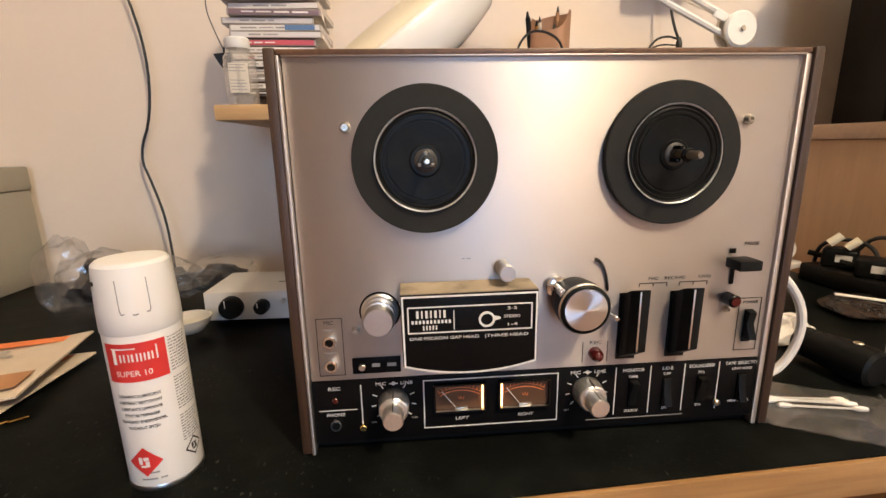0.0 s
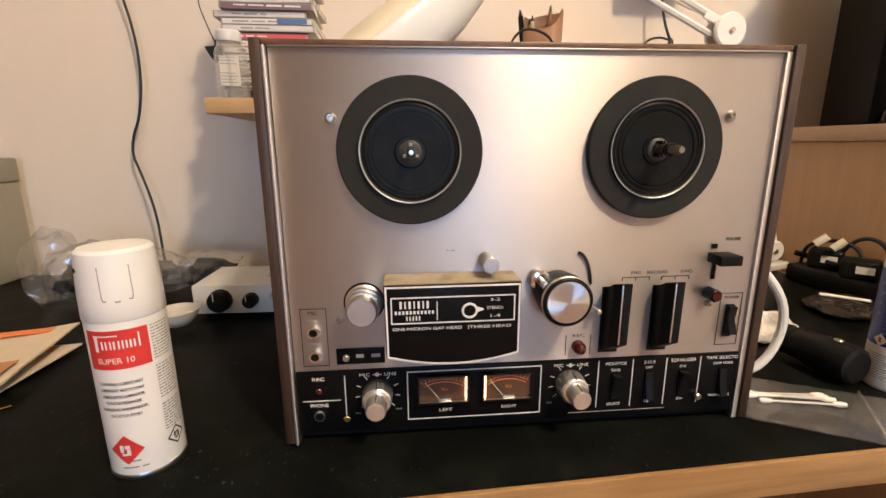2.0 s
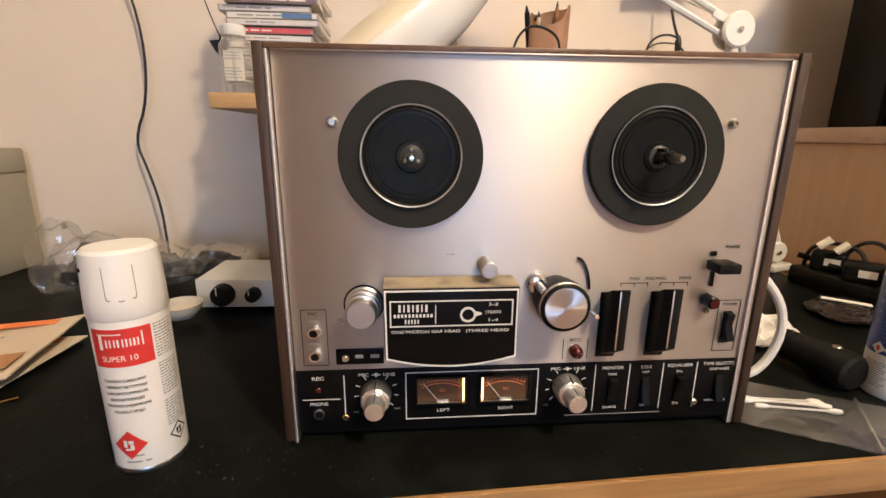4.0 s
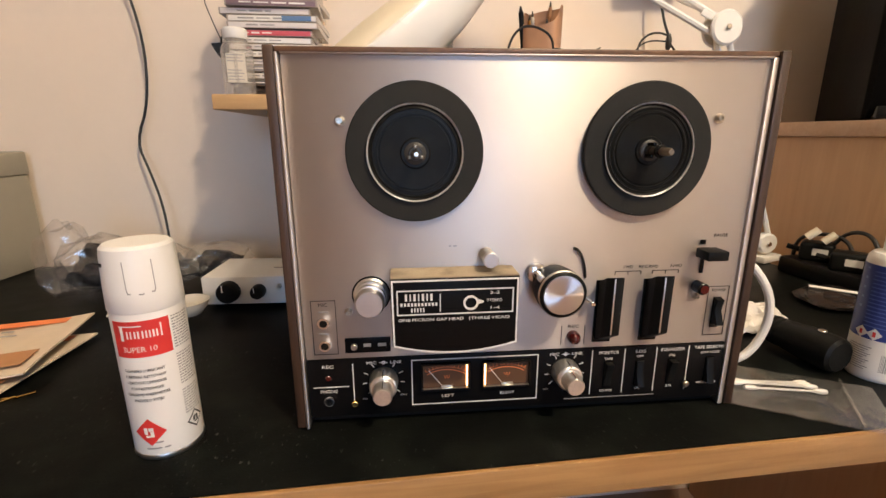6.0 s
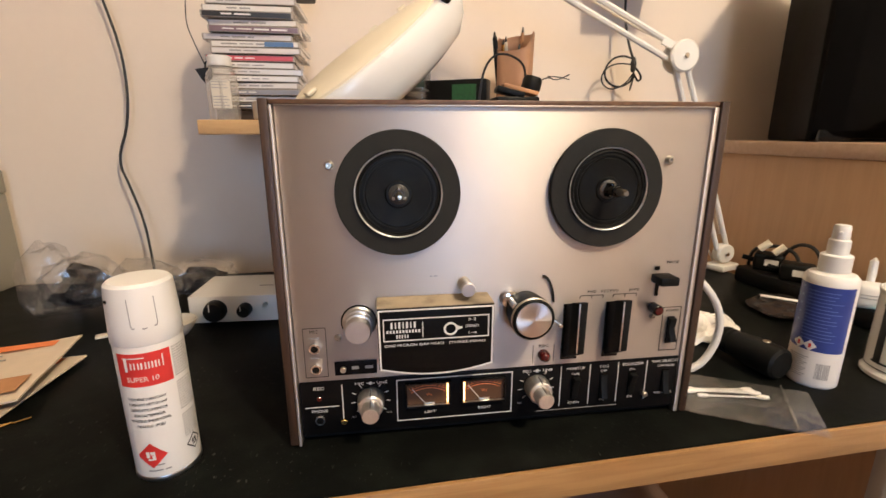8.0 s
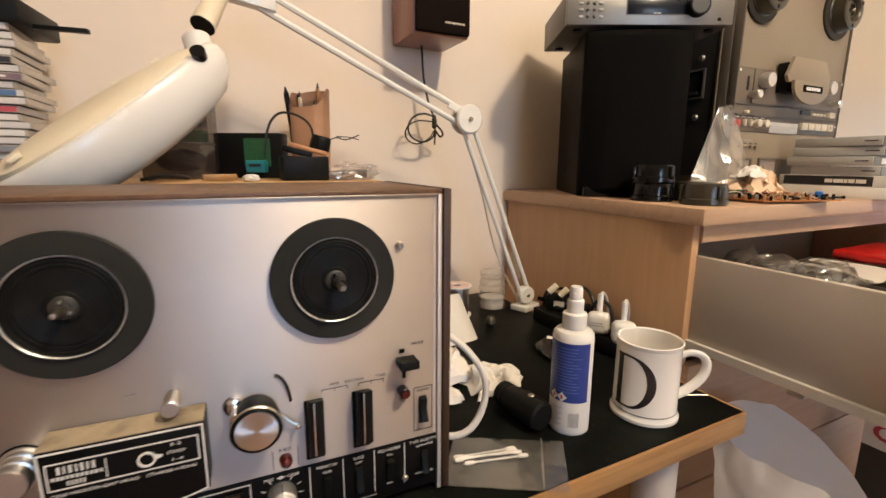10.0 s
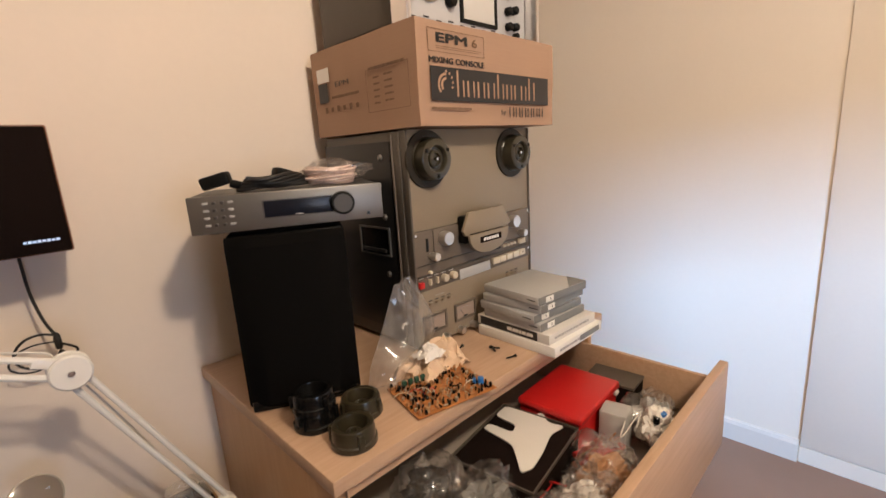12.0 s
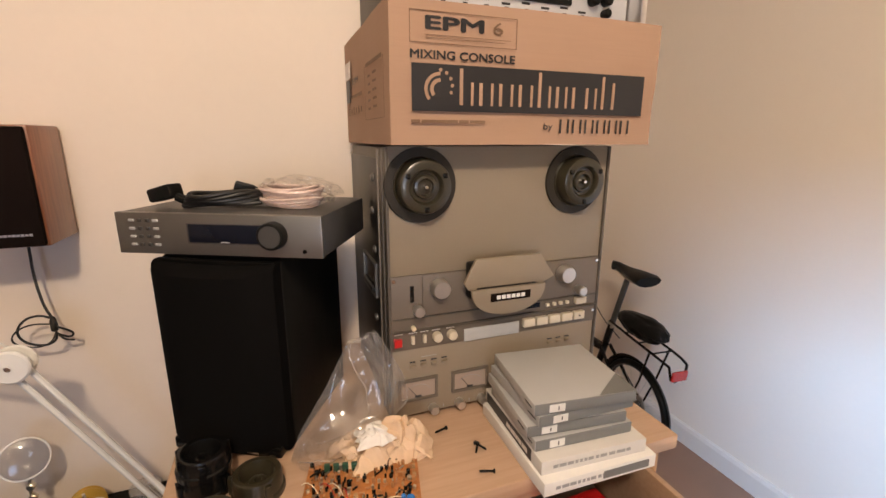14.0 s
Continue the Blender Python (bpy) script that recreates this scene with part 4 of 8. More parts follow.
        cx = (x0 + x1) / 2
        for r, w in ((0.0340, 0.0007), (0.0366, 0.0004)):
            pts = [(cx + r * math.sin(t), -0.0010, z0 - 0.0145 + r * math.cos(t)) for t in [(-0.52 + 1.04 * i / 18) for i in range(19)]]
            tube(sc, pts, w / 2, 5)
        for i in range(12):
            t = -0.50 + i * 0.09
            e = box(B(), (0, 0, 0.0382), (0.0004, 0.0004, 0.0022))
            bmesh.ops.transform(e, matrix=pose(cx, -0.0010, z0 - 0.0145, 0, math.degrees(t), 0), verts=e.verts)
            tmp = bpy.data.meshes.new("tick")
            e.to_mesh(tmp)
            e.free()
            sc.from_mesh(tmp)
            bpy.data.meshes.remove(tmp)
        part("scale_lines", sc, ORANGE, m)
        letters("VU", 0.0042, pose(cx + 0.001, -0.0009, z0 + 0.0120), ORANGE, m)
        part("needle", tube(B(), [(cx - 0.0030, -0.0018, z0 + 0.0030), (cx - 0.0155, -0.0018, z0 + 0.0195)], 0.00035, 5), WHITE_INK, m)
        part("needle_hub", box(B(), (cx + 0.001, -0.0018, z0 + 0.0028), (0.0110, 0.0024, 0.0028), 0.0008), NICKEL, m)
        xe = x1 - 0.0030 if side > 0 else x0 + 0.0030
        part("lamp_strip", box(B(), (xe, -0.0022, (z0 + z1) / 2), (0.0013, 0.0014, z1 - z0 - 0.0055)), METER_GLOW, m, "glowing meter lamp")
        part("bottom_bezel", box(B(), (cx, -0.0028, z0 + 0.0010), (x1 - x0 - 0.003, 0.0026, 0.0014)), NICKEL, m)
        letters(s, 0.0040, pose(cx + 0.002, -0.0001, 0.0250), WHITE_INK, panel, 0.0115 if s == "LEFT" else 0.0135)
    for x in (0.2651, 0.2968, 0.3281, 0.3602):
        part("print_line", box(B(), (x, -0.0002, 0.0418), (0.0008, 0.0004, 0.0458)), WHITE_INK, panel)
    part("print_line", box(B(), (0.2850, -0.0002, 0.0150), (0.090, 0.0004, 0.0006)), GREY_INK, panel)
    for x, up, rows in ((0.2812, 1, (("MONITOR", 0.0612, 0.0195), ("TAPE", 0.0548, 0.0085), ("SOURCE", 0.0215, 0.0125))),
                        (0.3122, 0, (("S.O.S", 0.0612, 0.0100), ("OFF", 0.0560, 0.0065), ("ON", 0.0225, 0.0045))),
                        (0.3442, 1, (("EQUALIZER", 0.0618, 0.0235), ("7\u00bd", 0.0555, 0.0060), ("3\u00be", 0.0232, 0.0060))),
                        (0.3822, 0, (("TAPE SELECTOR", 0.0625, 0.0330), ("LOW NOISE", 0.0570, 0.0185), ("WIDE RANGE", 0.0250, 0.0205)))):
        for s, z, w in rows:
            letters(s, 0.0042 if z > 0.06 else 0.0034, pose(x, -0.0001, z), WHITE_INK, panel, w)
        part("switch_hole", box(B(), (x, -0.0004, 0.0395), (0.0078, 0.0012, 0.0265)), BLACK_GLOSS, panel)
        sgn = 1 if up else -1
        part("rocker", slab(B(), [(0.0, 0.0125), (0.0075 if up else 0.002, 0.0120), (0.0035, 0.0), (0.002 if up else 0.0075, -0.0120), (0.0, -0.0125)], 0.0066, pose(x - 0.0033, 0.0, 0.0395, 0, 0, -90), 0.0005), BLACK_PLASTIC, panel, "black rocker switch")
    part("adjuster", disc(B(), 0.0030, 0.004, (0.3602, 0, 0.0255), "y", 16, 0.0008), NICKEL, panel)
    part("dirt_mark", bars(B(), 0.1300, 0.1380, 0.1685, 0.0012, -0.0001, 11, 0.8, 0.0002), GREY_INK, d, "small scuff")
    return d


TURNED = material("turned_aluminium", (0.74, 0.73, 0.72), 0.36, metal=1.0, vary=0.04)
TURNED.node_tree.nodes["Principled BSDF"].inputs["Anisotropic"].default_value = 0.85
turned_way = TURNED.node_tree.nodes.new("ShaderNodeTangent")
turned_way.direction_type, turned_way.axis = 'RADIAL', 'Y'
TURNED.node_tree.links.new(turned_way.outputs["Tangent"], TURNED.node_tree.nodes["Principled BSDF"].inputs["Tangent"])
DISH = material("satin_black_dish", (0.008, 0.008, 0.007), 0.36, vary=0.25, scale=150, spec=0.10, stain=(0.03, 0.03, 0.027), stain_scale=90, stain_amount=0.25)
HUB_GREY = material("worn_grey_hub", (0.036, 0.031, 0.024), 0.5, vary=0.3, scale=150)
DUST = material("dusty_black_plastic", (0.36, 0.29, 0.20), 0.9, vary=0.3, scale=90, stain=(0.07, 0.055, 0.04), stain_scale=45, stain_amount=0.9, bump=0.3)
KNOB_RIB = material("ribbed_aluminium", (0.80, 0.77, 0.72), 0.3, metal=0.9, vary=0.15, scale=8, stretch=(60, 1, 60))
deck = tape_deck()

# ---- things on the desk ----
def frame_of(origin, x_axis, z_hint):
    """A pose from an origin, its x axis and a direction for z."""
    x = Vector(x_axis).normalized()
    y = Vector(z_hint).cross(x).normalized()
    z = x.cross(y)
    return Matrix(((x.x, y.x, z.x, origin[0]), (x.y, y.y, z.y, origin[1]), (x.z, y.z, z.z, origin[2]), (0, 0, 0, 1)))


def band(bm, r, a0, a1, z0, z1, n=20, thick=0.0002, top=None):
    """A printed patch wrapped on a cylinder of radius r; angle 0 faces -y, positive to +x."""
    rows = [[bm.verts.new((rr * math.sin(a0 + (a1 - a0) * k / n), -rr * math.cos(a0 + (a1 - a0) * k / n), z)) for k in range(n + 1)] for rr, z in ((r + thick, z0), (r + thick, z1))]
    for k in range(n):
        bm.faces.new((rows[0][k], rows[0][k + 1], rows[1][k + 1], rows[1][k]))
    return bm


def diamond_row(bm, r, a, z, s, h0, h1, n=6):
    """One level of a diamond wrapped on a cylinder."""
    rows = [[bm.verts.new((r * math.sin(a + s * (1 - abs(h)) * (2 * k / n - 1) / r), -r * math.cos(a + s * (1 - abs(h)) * (2 * k / n - 1) / r), z + s * h)) for k in range(n + 1)] for h in (h0, h1)]
    for k in range(n):
        bm.faces.new((rows[0][k], rows[0][k + 1], rows[1][k + 1], rows[1][k]))


def spray_can():
    t = thing("spray_can", "white aerosol can of contact cleaner with a red label", "spray can", pose(-0.1985, 0.3445, TOP_Z, 0, 0, 20))
    R = 0.0265
    body = part("can", lathe(B(), [(0.018, 0.003), (0.0225, 0.0), (0.0255, 0.0012), (0.0262, 0.004), (R, 0.006), (R, 0.128), (0.0262, 0.131), (0.0245, 0.1335), (0, 0.1335)], n=64), WHITE_PLASTIC, t, "white painted metal can")
    part("base_rim", lathe(B(), [(0.0262, 0.0005), (0.0268, 0.0018), (0.0268, 0.0040), (0.0262, 0.0055)], n=64), ALU_TRIM, body)
    cap = part("cap", lathe(B(), [(0.0267, 0.1292), (0.0272, 0.1300), (0.0270, 0.145), (0.0258, 0.172), (0.0250, 0.1785), (0.0225, 0.1810), (0.0, 0.1825)], n=64), WHITE_PLASTIC, t, "white plastic cap with a press tab")
    line = B()
    def on_cap(a, z):
        r = 0.02722 - max(0.0, z - 0.145) * 0.0444
        return line.verts.new((r * math.sin(a), -r * math.cos(a), z))
    edge = [(-0.32, 0.1705), (-0.31, 0.1600), (-0.30, 0.1480), (-0.27, 0.1452), (0.06, 0.1440), (0.40, 0.1452), (0.43, 0.1480), (0.43, 0.1600), (0.43, 0.1705)]
    mid = (0.06, 0.158)
    outer = [on_cap(a, z) for a, z in edge]
    inner = [on_cap(a + (mid[0] - a) * 0.07, z + (mid[1] - z) * (0.08 if z < 0.15 else 0.0)) for a, z in edge]
    for k in range(len(edge) - 1):
        line.faces.new((outer[k], outer[k + 1], inner[k + 1], inner[k]))
    part("tab_groove", line, GREY_INK, cap, smooth=0)
    part("nozzle_hole", disc(B(), 0.0017, 0.0012, (0, 0, 0), "y", 12, m=pose(0, 0, 0.167, 0, 0, -62) @ pose(0, -0.0255, 0, 90, 0, 0)), BLACK_GLOSS, cap)
    red = B()
    band(red, R, -0.98, 0.62, 0.0935, 0.1235, 26)
    lab = part("red_label", red, RED_INK, body, "red label")
    mark = B()
    for a, w, h, dz in ((-0.66, 0.10, 0.0120, 0.0), (-0.50, 0.05, 0.0062, -0.001), (-0.40, 0.04, 0.0062, -0.001), (-0.29, 0.04, 0.0060, -0.001), (-0.20, 0.05, 0.0060, -0.001), (-0.09, 0.04, 0.0062, -0.001), (0.00, 0.04, 0.0062, -0.001), (0.09, 0.04, 0.0060, -0.001), (0.18, 0.05, 0.0060, -0.001), (0.27, 0.04, 0.0060, -0.001), (0.38, 0.04, 0.0110, 0.001)):
        band(mark, R + 0.0002, a - w / 2, a + w / 2, 0.1135 + dz - h / 2, 0.1135 + dz + h / 2, 4)
    band(mark, R + 0.0002, -0.75, -0.10, 0.1190, 0.1200, 10)
    part("maker_mark", mark, WHITE_INK, lab, "plain white maker's mark")
    letters("SUPER 10", 0.0062, pose(0, 0, 0.1000, 0, 0, -14), WHITE_INK, lab, 0.0245, around=R + 0.0003)
    for k, (s, w) in enumerate((("CLEANING LUBRICANT", 0.0300), ("LUBRIFIANT NETTOYANT", 0.0300), ("LUBRICANTE LIMPIADOR", 0.0290), ("KONTAKTREINIGER", 0.0240), ("REINIGEND SMEERMIDDEL", 0.0320), ("MAZADLO SPOJU", 0.0215))):
        letters(s, 0.0034, pose(0, 0, 0.0820 - k * 0.0052, 0, 0, -14), INK, body, w, around=R + 0.0003)
    fine = B()
    rng = random.Random(4)
    for k in range(34):
        z = 0.1215 - k * 0.0024 - (0.004 if k > 11 else 0) - (0.004 if k > 23 else 0)
        a = 0.68
        while a < 1.30:
            w = rng.uniform(0.04, 0.14)
            band(fine, R + 0.0001, a, min(a + w, 1.32), z, z + 0.0011, 3)
            a += w + 0.03
    part("small_print", fine, GREY_INK, body)
    def diamond(a, z, s, mat, inner):
        b = B()
        for k in range(-6, 6):
            diamond_row(b, R + 0.0004, a, z, s, k / 6, (k + 1) / 6)
        bmesh.ops.remove_doubles(b, verts=b.verts, dist=0.00002)
        o = part("hazard_diamond", b, mat, body)
        if mat is INK:
            w = B()
            for k in range(-6, 6):
                diamond_row(w, R + 0.00046, a, z, s * 0.80, k / 6, (k + 1) / 6)
            bmesh.ops.remove_doubles(w, verts=w.verts, dist=0.00002)
            part("white_field", w, WHITE_INK, o)
        i = B()
        for dx, dz, w, h in ((-0.22, 0.1, 0.22, 0.5), (0.1, 0.2, 0.3, 0.25), (0.15, -0.15, 0.22, 0.4), (-0.1, -0.3, 0.3, 0.15)):
            band(i, R + 0.0005, a + (dx - w / 2) * s / R, a + (dx + w / 2) * s / R, z + (dz - h / 2) * s, z + (dz + h / 2) * s, 3)
        part("symbol", i, inner, o)
    diamond(-0.38, 0.0270, 0.0125, RED_INK, WHITE_INK)
    diamond(0.98, 0.0255, 0.0085, INK, INK)
    low = B()
    for a0, a1, z in ((-0.55, -0.12, 0.0110), (-0.40, -0.05, 0.0165), (-0.05, 0.12, 0.0110)):
        band(low, R + 0.0001, a0, a1, z, z + 0.0014, 6)
    part("small_print", low, GREY_INK, body)


spray_can()


def swab_bag():
    t = thing("resealable_bag", "clear resealable bag lying flat on the desk, holding cotton swabs", "plastic bag", pose(0, 0, TOP_Z))
    P = [Vector(v) for v in ((0.322, 0.340, 0.002), (0.442, 0.270, 0.002), (0.495, 0.345, 0.002), (0.374, 0.412, 0.002))]
    def f(u, v, lift):
        p = (P[0] * (1 - u) + P[1] * u) * (1 - v) + (P[3] * (1 - u) + P[2] * u) * v
        h = 0.0055 * math.sin(math.pi * min(1, u * 1.15)) * math.sin(math.pi * v) if lift else 0
        return (p.x, p.y, p.z - 0.001 + h + 0.0012 * noise.noise(Vector((u * 9, v * 9, 3))))
    part("lower_film", sheet(B(), 0, 0, 26, 18, lambda u, v: f(u, v, False)), FILM_FLAT, t)
    part("upper_film", sheet(B(), 0, 0, 26, 18, lambda u, v: Vector(f(u, v, True)) + Vector((0, 0, 0.0012))), FILM_FLAT, t)
    a, b = P[0].lerp(P[1], 0.80), P[3].lerp(P[2], 0.80)
    part("seal_strip", tube(B(), [a + Vector((0, 0, 0.003)), b + Vector((0, 0, 0.003))], 0.0013, 6), FILM_THICK, t)


swab_bag()


def cotton_swab():
    t = thing("cotton_swab", "white cotton swab in a clear bag", "cotton swab", group="swabs in the bag")
    part("stick", disc(B(), 0.0012, 0.070, (0, 0, -0.035), n=8), WHITE_PLASTIC, t)
    for s in (-1, 1):
        part("tip", lathe(B(), [(0.0012, 0.026), (0.0024, 0.029), (0.0028, 0.034), (0.0022, 0.039), (0.0, 0.0405)], n=12, m=pose(0, 0, 0, 0 if s > 0 else 180, 0, 0)), TISSUE, t)
    return t


swab = cotton_swab()
ends = [((0.352, 0.372), (0.431, 0.357)), ((0.350, 0.365), (0.429, 0.351)), ((0.356, 0.358), (0.440, 0.338)), ((0.352, 0.3685), (0.435, 0.3445))]
for k, (a, b) in enumerate(ends):
    yaw = math.degrees(math.atan2(b[1] - a[1], b[0] - a[0]))
    m = pose((a[0] + b[0]) / 2, (a[1] + b[1]) / 2, TOP_Z + 0.0045 + 0.0014 * (k % 2), 0, 90, yaw)
    if k == 0:
        swab.matrix_world = m
    else:
        copy_thing(swab, m)


def spray_bottle():
    t = thing("spray_bottle", "white pump spray bottle with a blue label, on the desk", "spray bottle", pose(0.5275, 0.3725, TOP_Z, 0, 0, -55))
    R = 0.0262
    b = part("bottle", lathe(B(), [(0.020, 0.001), (0.0240, 0.0), (0.0258, 0.002), (R, 0.005), (R, 0.129), (0.0255, 0.1345), (0.0225, 0.1385), (0.014, 0.1410), (0.0125, 0.1430), (0, 0.143)], n=56), WHITE_PLASTIC, t)
    lo = B()
    band(lo, R, -1.45, 1.15, 0.0470, 0.1270, 30)
    lab = part("blue_label", lo, BLUE_LABEL, b, "blue printed label")
    wl = B()
    band(wl, R, -1.45, 1.15, 0.0085, 0.0468, 30)
    part("white_panel", wl, PAPER, b)
    rows = B()
    rng = random.Random(9)
    for k in range(15):
        z = 0.1195 - k * 0.0042
        band(rows, R + 0.0001, -0.62, -0.62 + rng.uniform(0.9, 1.4), z, z + 0.0010, 10)
    for k in range(5):
        band(rows, R + 0.0001, -0.98, -0.86, 0.1210 - k * 0.0105, 0.1236 - k * 0.0105, 3)
    part("small_print", rows, GREY_PRINT_BLUE, lab)
    ink = B()
    for k in range(11):
        band(ink, R + 0.0001, -1.0, -0.15 - 0.1 * (k % 3), 0.0375 - k * 0.0025, 0.0384 - k * 0.0025, 8)
    a = 0.18
    while a < 0.72:
        w = rng.choice((0.02, 0.035, 0.05))
        band(ink, R + 0.0001, a, a + w, 0.0130, 0.0330, 2)
        a += w + rng.choice((0.02, 0.035))
    part("barcode_print", ink, GREY_INK, b)
    for a in (-0.62, -0.18):
        d = B()
        s = 0.0068
        for k in range(-5, 5):
            diamond_row(d, R + 0.0005, a, 0.0535, s, k / 5, (k + 1) / 5)
        bmesh.ops.remove_doubles(d, verts=d.verts, dist=0.00002)
        part("hazard_diamond", d, WHITE_INK, lab)
        band_ = B()
        band(band_, R + 0.0006, a - 0.05, a + 0.05, 0.0508, 0.0562, 3)
        part("symbol", band_, RED_INK, lab)
    n = part("pump_collar", lathe(B(), [(0.0150, 0.1415), (0.0155, 0.1425), (0.0155, 0.160), (0.0140, 0.1615), (0, 0.1615)], n=40), WHITE_PLASTIC, t, "ribbed white pump collar")
    part("pump_head", lathe(B(), [(0.0105, 0.1615), (0.0105, 0.178), (0.0085, 0.1795), (0.0082, 0.192), (0.0072, 0.1955), (0, 0.196)], n=32), WHITE_PLASTIC, t)
    part("nozzle", disc(B(), 0.0022, 0.0032, (0, -0.0080, 0.1875), "y", 12, 0.0005), WHITE_PLASTIC, n)


GREY_PRINT_BLUE = material("pale_blue_print", (0.10, 0.16, 0.42), 0.5, vary=0.05)
spray_bottle()


def mug():
    t = thing("mug", "white ceramic mug with a large black letter, on the desk", "mug", pose(0.6510, 0.3560, TOP_Z, 0, 0, 0))
    R, H = 0.0425, 0.111
    body = part("cup", lathe(B(), [(0, 0.004), (0.036, 0.004), (0.0375, 0.0), (0.0440, 0.0), (0.0458, 0.0015), (0.0458, 0.0055), (0.0436, 0.0085), (R, 0.011), (R, 0.104), (0.0434, H - 0.002), (0.0440, H), (0.0425, H + 0.0008), (0.0405, H - 0.001), (0.0395, 0.10), (0.0385, 0.012), (0.030, 0.0075), (0, 0.007)], n=72), CERAMIC, t, "white glazed cup")
    part("foot_line", lathe(B(), [(R + 0.0003, 0.0120), (R + 0.0003, 0.0132)], n=72), INK, body)
    part("rim_line", lathe(B(), [(R + 0.0012, 0.1068), (R + 0.0014, 0.1072)], n=72), GREY_INK, body)
    ang = radians(-33)
    prof = [(0.041, 0.087), (0.055, 0.0935), (0.071, 0.091), (0.079, 0.079), (0.077, 0.063), (0.067, 0.048), (0.054, 0.036), (0.041, 0.028)]
    part("handle", tube(B(), [(r * math.cos(ang), r * math.sin(ang), z) for r, z in prof], 0.0047, 12, 2, 1.4), CERAMIC, t, "white curved handle")
    # the letter, wrapped on the cup
    a0 = radians(-108)
    for name, rows in (("letter_stem", ((0.0, 0.0095, 0.0195, 0.0955),)),):
        b = B()
        for x0, x1, z0, z1 in rows:
            band(b, R + 0.0001, a0 + x0 / R, a0 + x1 / R, z0, z1, 8, 0.0003)
        band(b, R + 0.0001, a0 - 0.002 / R, a0 + 0.022 / R, 0.0925, 0.0955, 8, 0.0003)
        band(b, R + 0.0001, a0 - 0.002 / R, a0 + 0.022 / R, 0.0195, 0.0225, 8, 0.0003)
        n = 36
        vs = []
        for k in range(n + 1):
            s = -math.pi / 2 + math.pi * k / n
            xo, zo = 0.020 + 0.0356 * math.cos(s), 0.0575 + 0.0380 * math.sin(s)
            xi, zi = 0.020 + 0.0240 * math.cos(s), 0.0575 + 0.0350 * math.sin(s)
            vs.append([b.verts.new(((R + 0.0004) * math.sin(a0 + x / R), -(R + 0.0004) * math.cos(a0 + x / R), z)) for x, z in ((xo, zo), (xi, zi))])
        for p, q in zip(vs, vs[1:]):
            b.faces.new((p[0], q[0], q[1], p[1]))
        part("letter", b, INK, body, "large black letter D")


mug()
solid("steel_pick", tube(B(), [(0.690, 0.385, TOP_Z + 0.002), (0.775, 0.343, TOP_Z + 0.002)], 0.0014, 6), NICKEL, "thin steel pick lying behind the mug", "tool")


def torch():
    m = frame_of((0.470, 0.482, TOP_Z + 0.0215), (0.016, -0.110, 0), (0, 0, 1))
    t = thing("torch", "black plastic torch lying on the desk", "torch", m)
    part("barrel", lathe(B(), [(0, 0.026), (0.015, 0.026), (0.017, 0.028), (0.017, 0.045), (0.0185, 0.052), (0.0185, 0.058), (0.0205, 0.070), (0.0212, 0.098), (0.0200, 0.106), (0.0165, 0.109), (0, 0.109)], n=36, m=AXES["x"]), BLACK_PLASTIC, t)
    for k in range(2):
        part("grip_ring", lathe(B(), [(0.0170, 0.030 + k * 0.008), (0.0178, 0.032 + k * 0.008), (0.0178, 0.034 + k * 0.008), (0.0170, 0.036 + k * 0.008)], n=36, m=AXES["x"]), BLACK_PLASTIC, t)
    part("button", disc(B(), 0.0045, 0.002, (0.086, 0, 0.0205), n=16, round=0.0006), NICKEL, t, "shiny button")


torch()
white = thing("mains_cable", "thick white mains cable looping out from behind the tape deck", "cable")
part("cord", tube(B(), [(0.335, 0.50, 0.80), (0.345, 0.45, 0.885), (0.372, 0.412, 0.876), (0.400, 0.397, 0.843), (0.412, 0.395, 0.808), (0.403, 0.395, 0.770), (0.380, 0.396, 0.748), (0.350, 0.42, 0.7425), (0.32, 0.50, 0.742)], 0.0044, 10, 2), CORD_WHITE, white)

tissue = thing("crumpled_tissue", "crumpled white paper tissue beside the tape deck", "tissue")
for c, s, k in (((0.420, 0.580), (0.120, 0.110, 0.075), 1), ((0.490, 0.515), (0.095, 0.070, 0.045), 3), ((0.395, 0.525), (0.070, 0.070, 0.040), 4)):
    part("paper_fold", crumpled_sheet((c[0], c[1], TOP_Z + 0.001), s, k), TISSUE, tissue, smooth=10)

roll = thing("curled_paper", "curled white printed paper sheet standing behind the tissue", "paper")
def roll_at(u, v):
    a = radians(200 + 150 * u)
    axis = Vector((0.500, 0.742, TOP_Z)) + Vector((0.012, -0.045, 0.0)) * (1 - v)
    r = 0.055 * (1 - 0.12 * v)
    return axis + Vector((r * math.cos(a), r * math.sin(a) * 0.8, 0.002 + 0.082 * v + 0.012 * math.sin(u * 3)))
part("sheet", sheet(B(), 0, 0, 24, 8, roll_at, 0.0006), PAPER, roll)
rb = B()
for u0, u1, v in ((0.10, 0.24, 0.75), (0.34, 0.52, 0.85), (0.10, 0.22, 0.55), (0.12, 0.26, 0.48), (0.16, 0.34, 0.30)):
    pts = [[roll_at(u0 + (u1 - u0) * k / 5, vv) for k in range(6)] for vv in (v, v + 0.045)]
    out = [[Vector(q) + Vector((q.x - 0.506, q.y - 0.72, 0)).normalized() * 0.0012 for q in row] for row in pts]
    vs = [[rb.verts.new(q) for q in row] for row in out]
    for k in range(5):
        rb.faces.new((vs[0][k], vs[0][k + 1], vs[1][k + 1], vs[1][k]))
part("print_bars", rb, INK, roll)


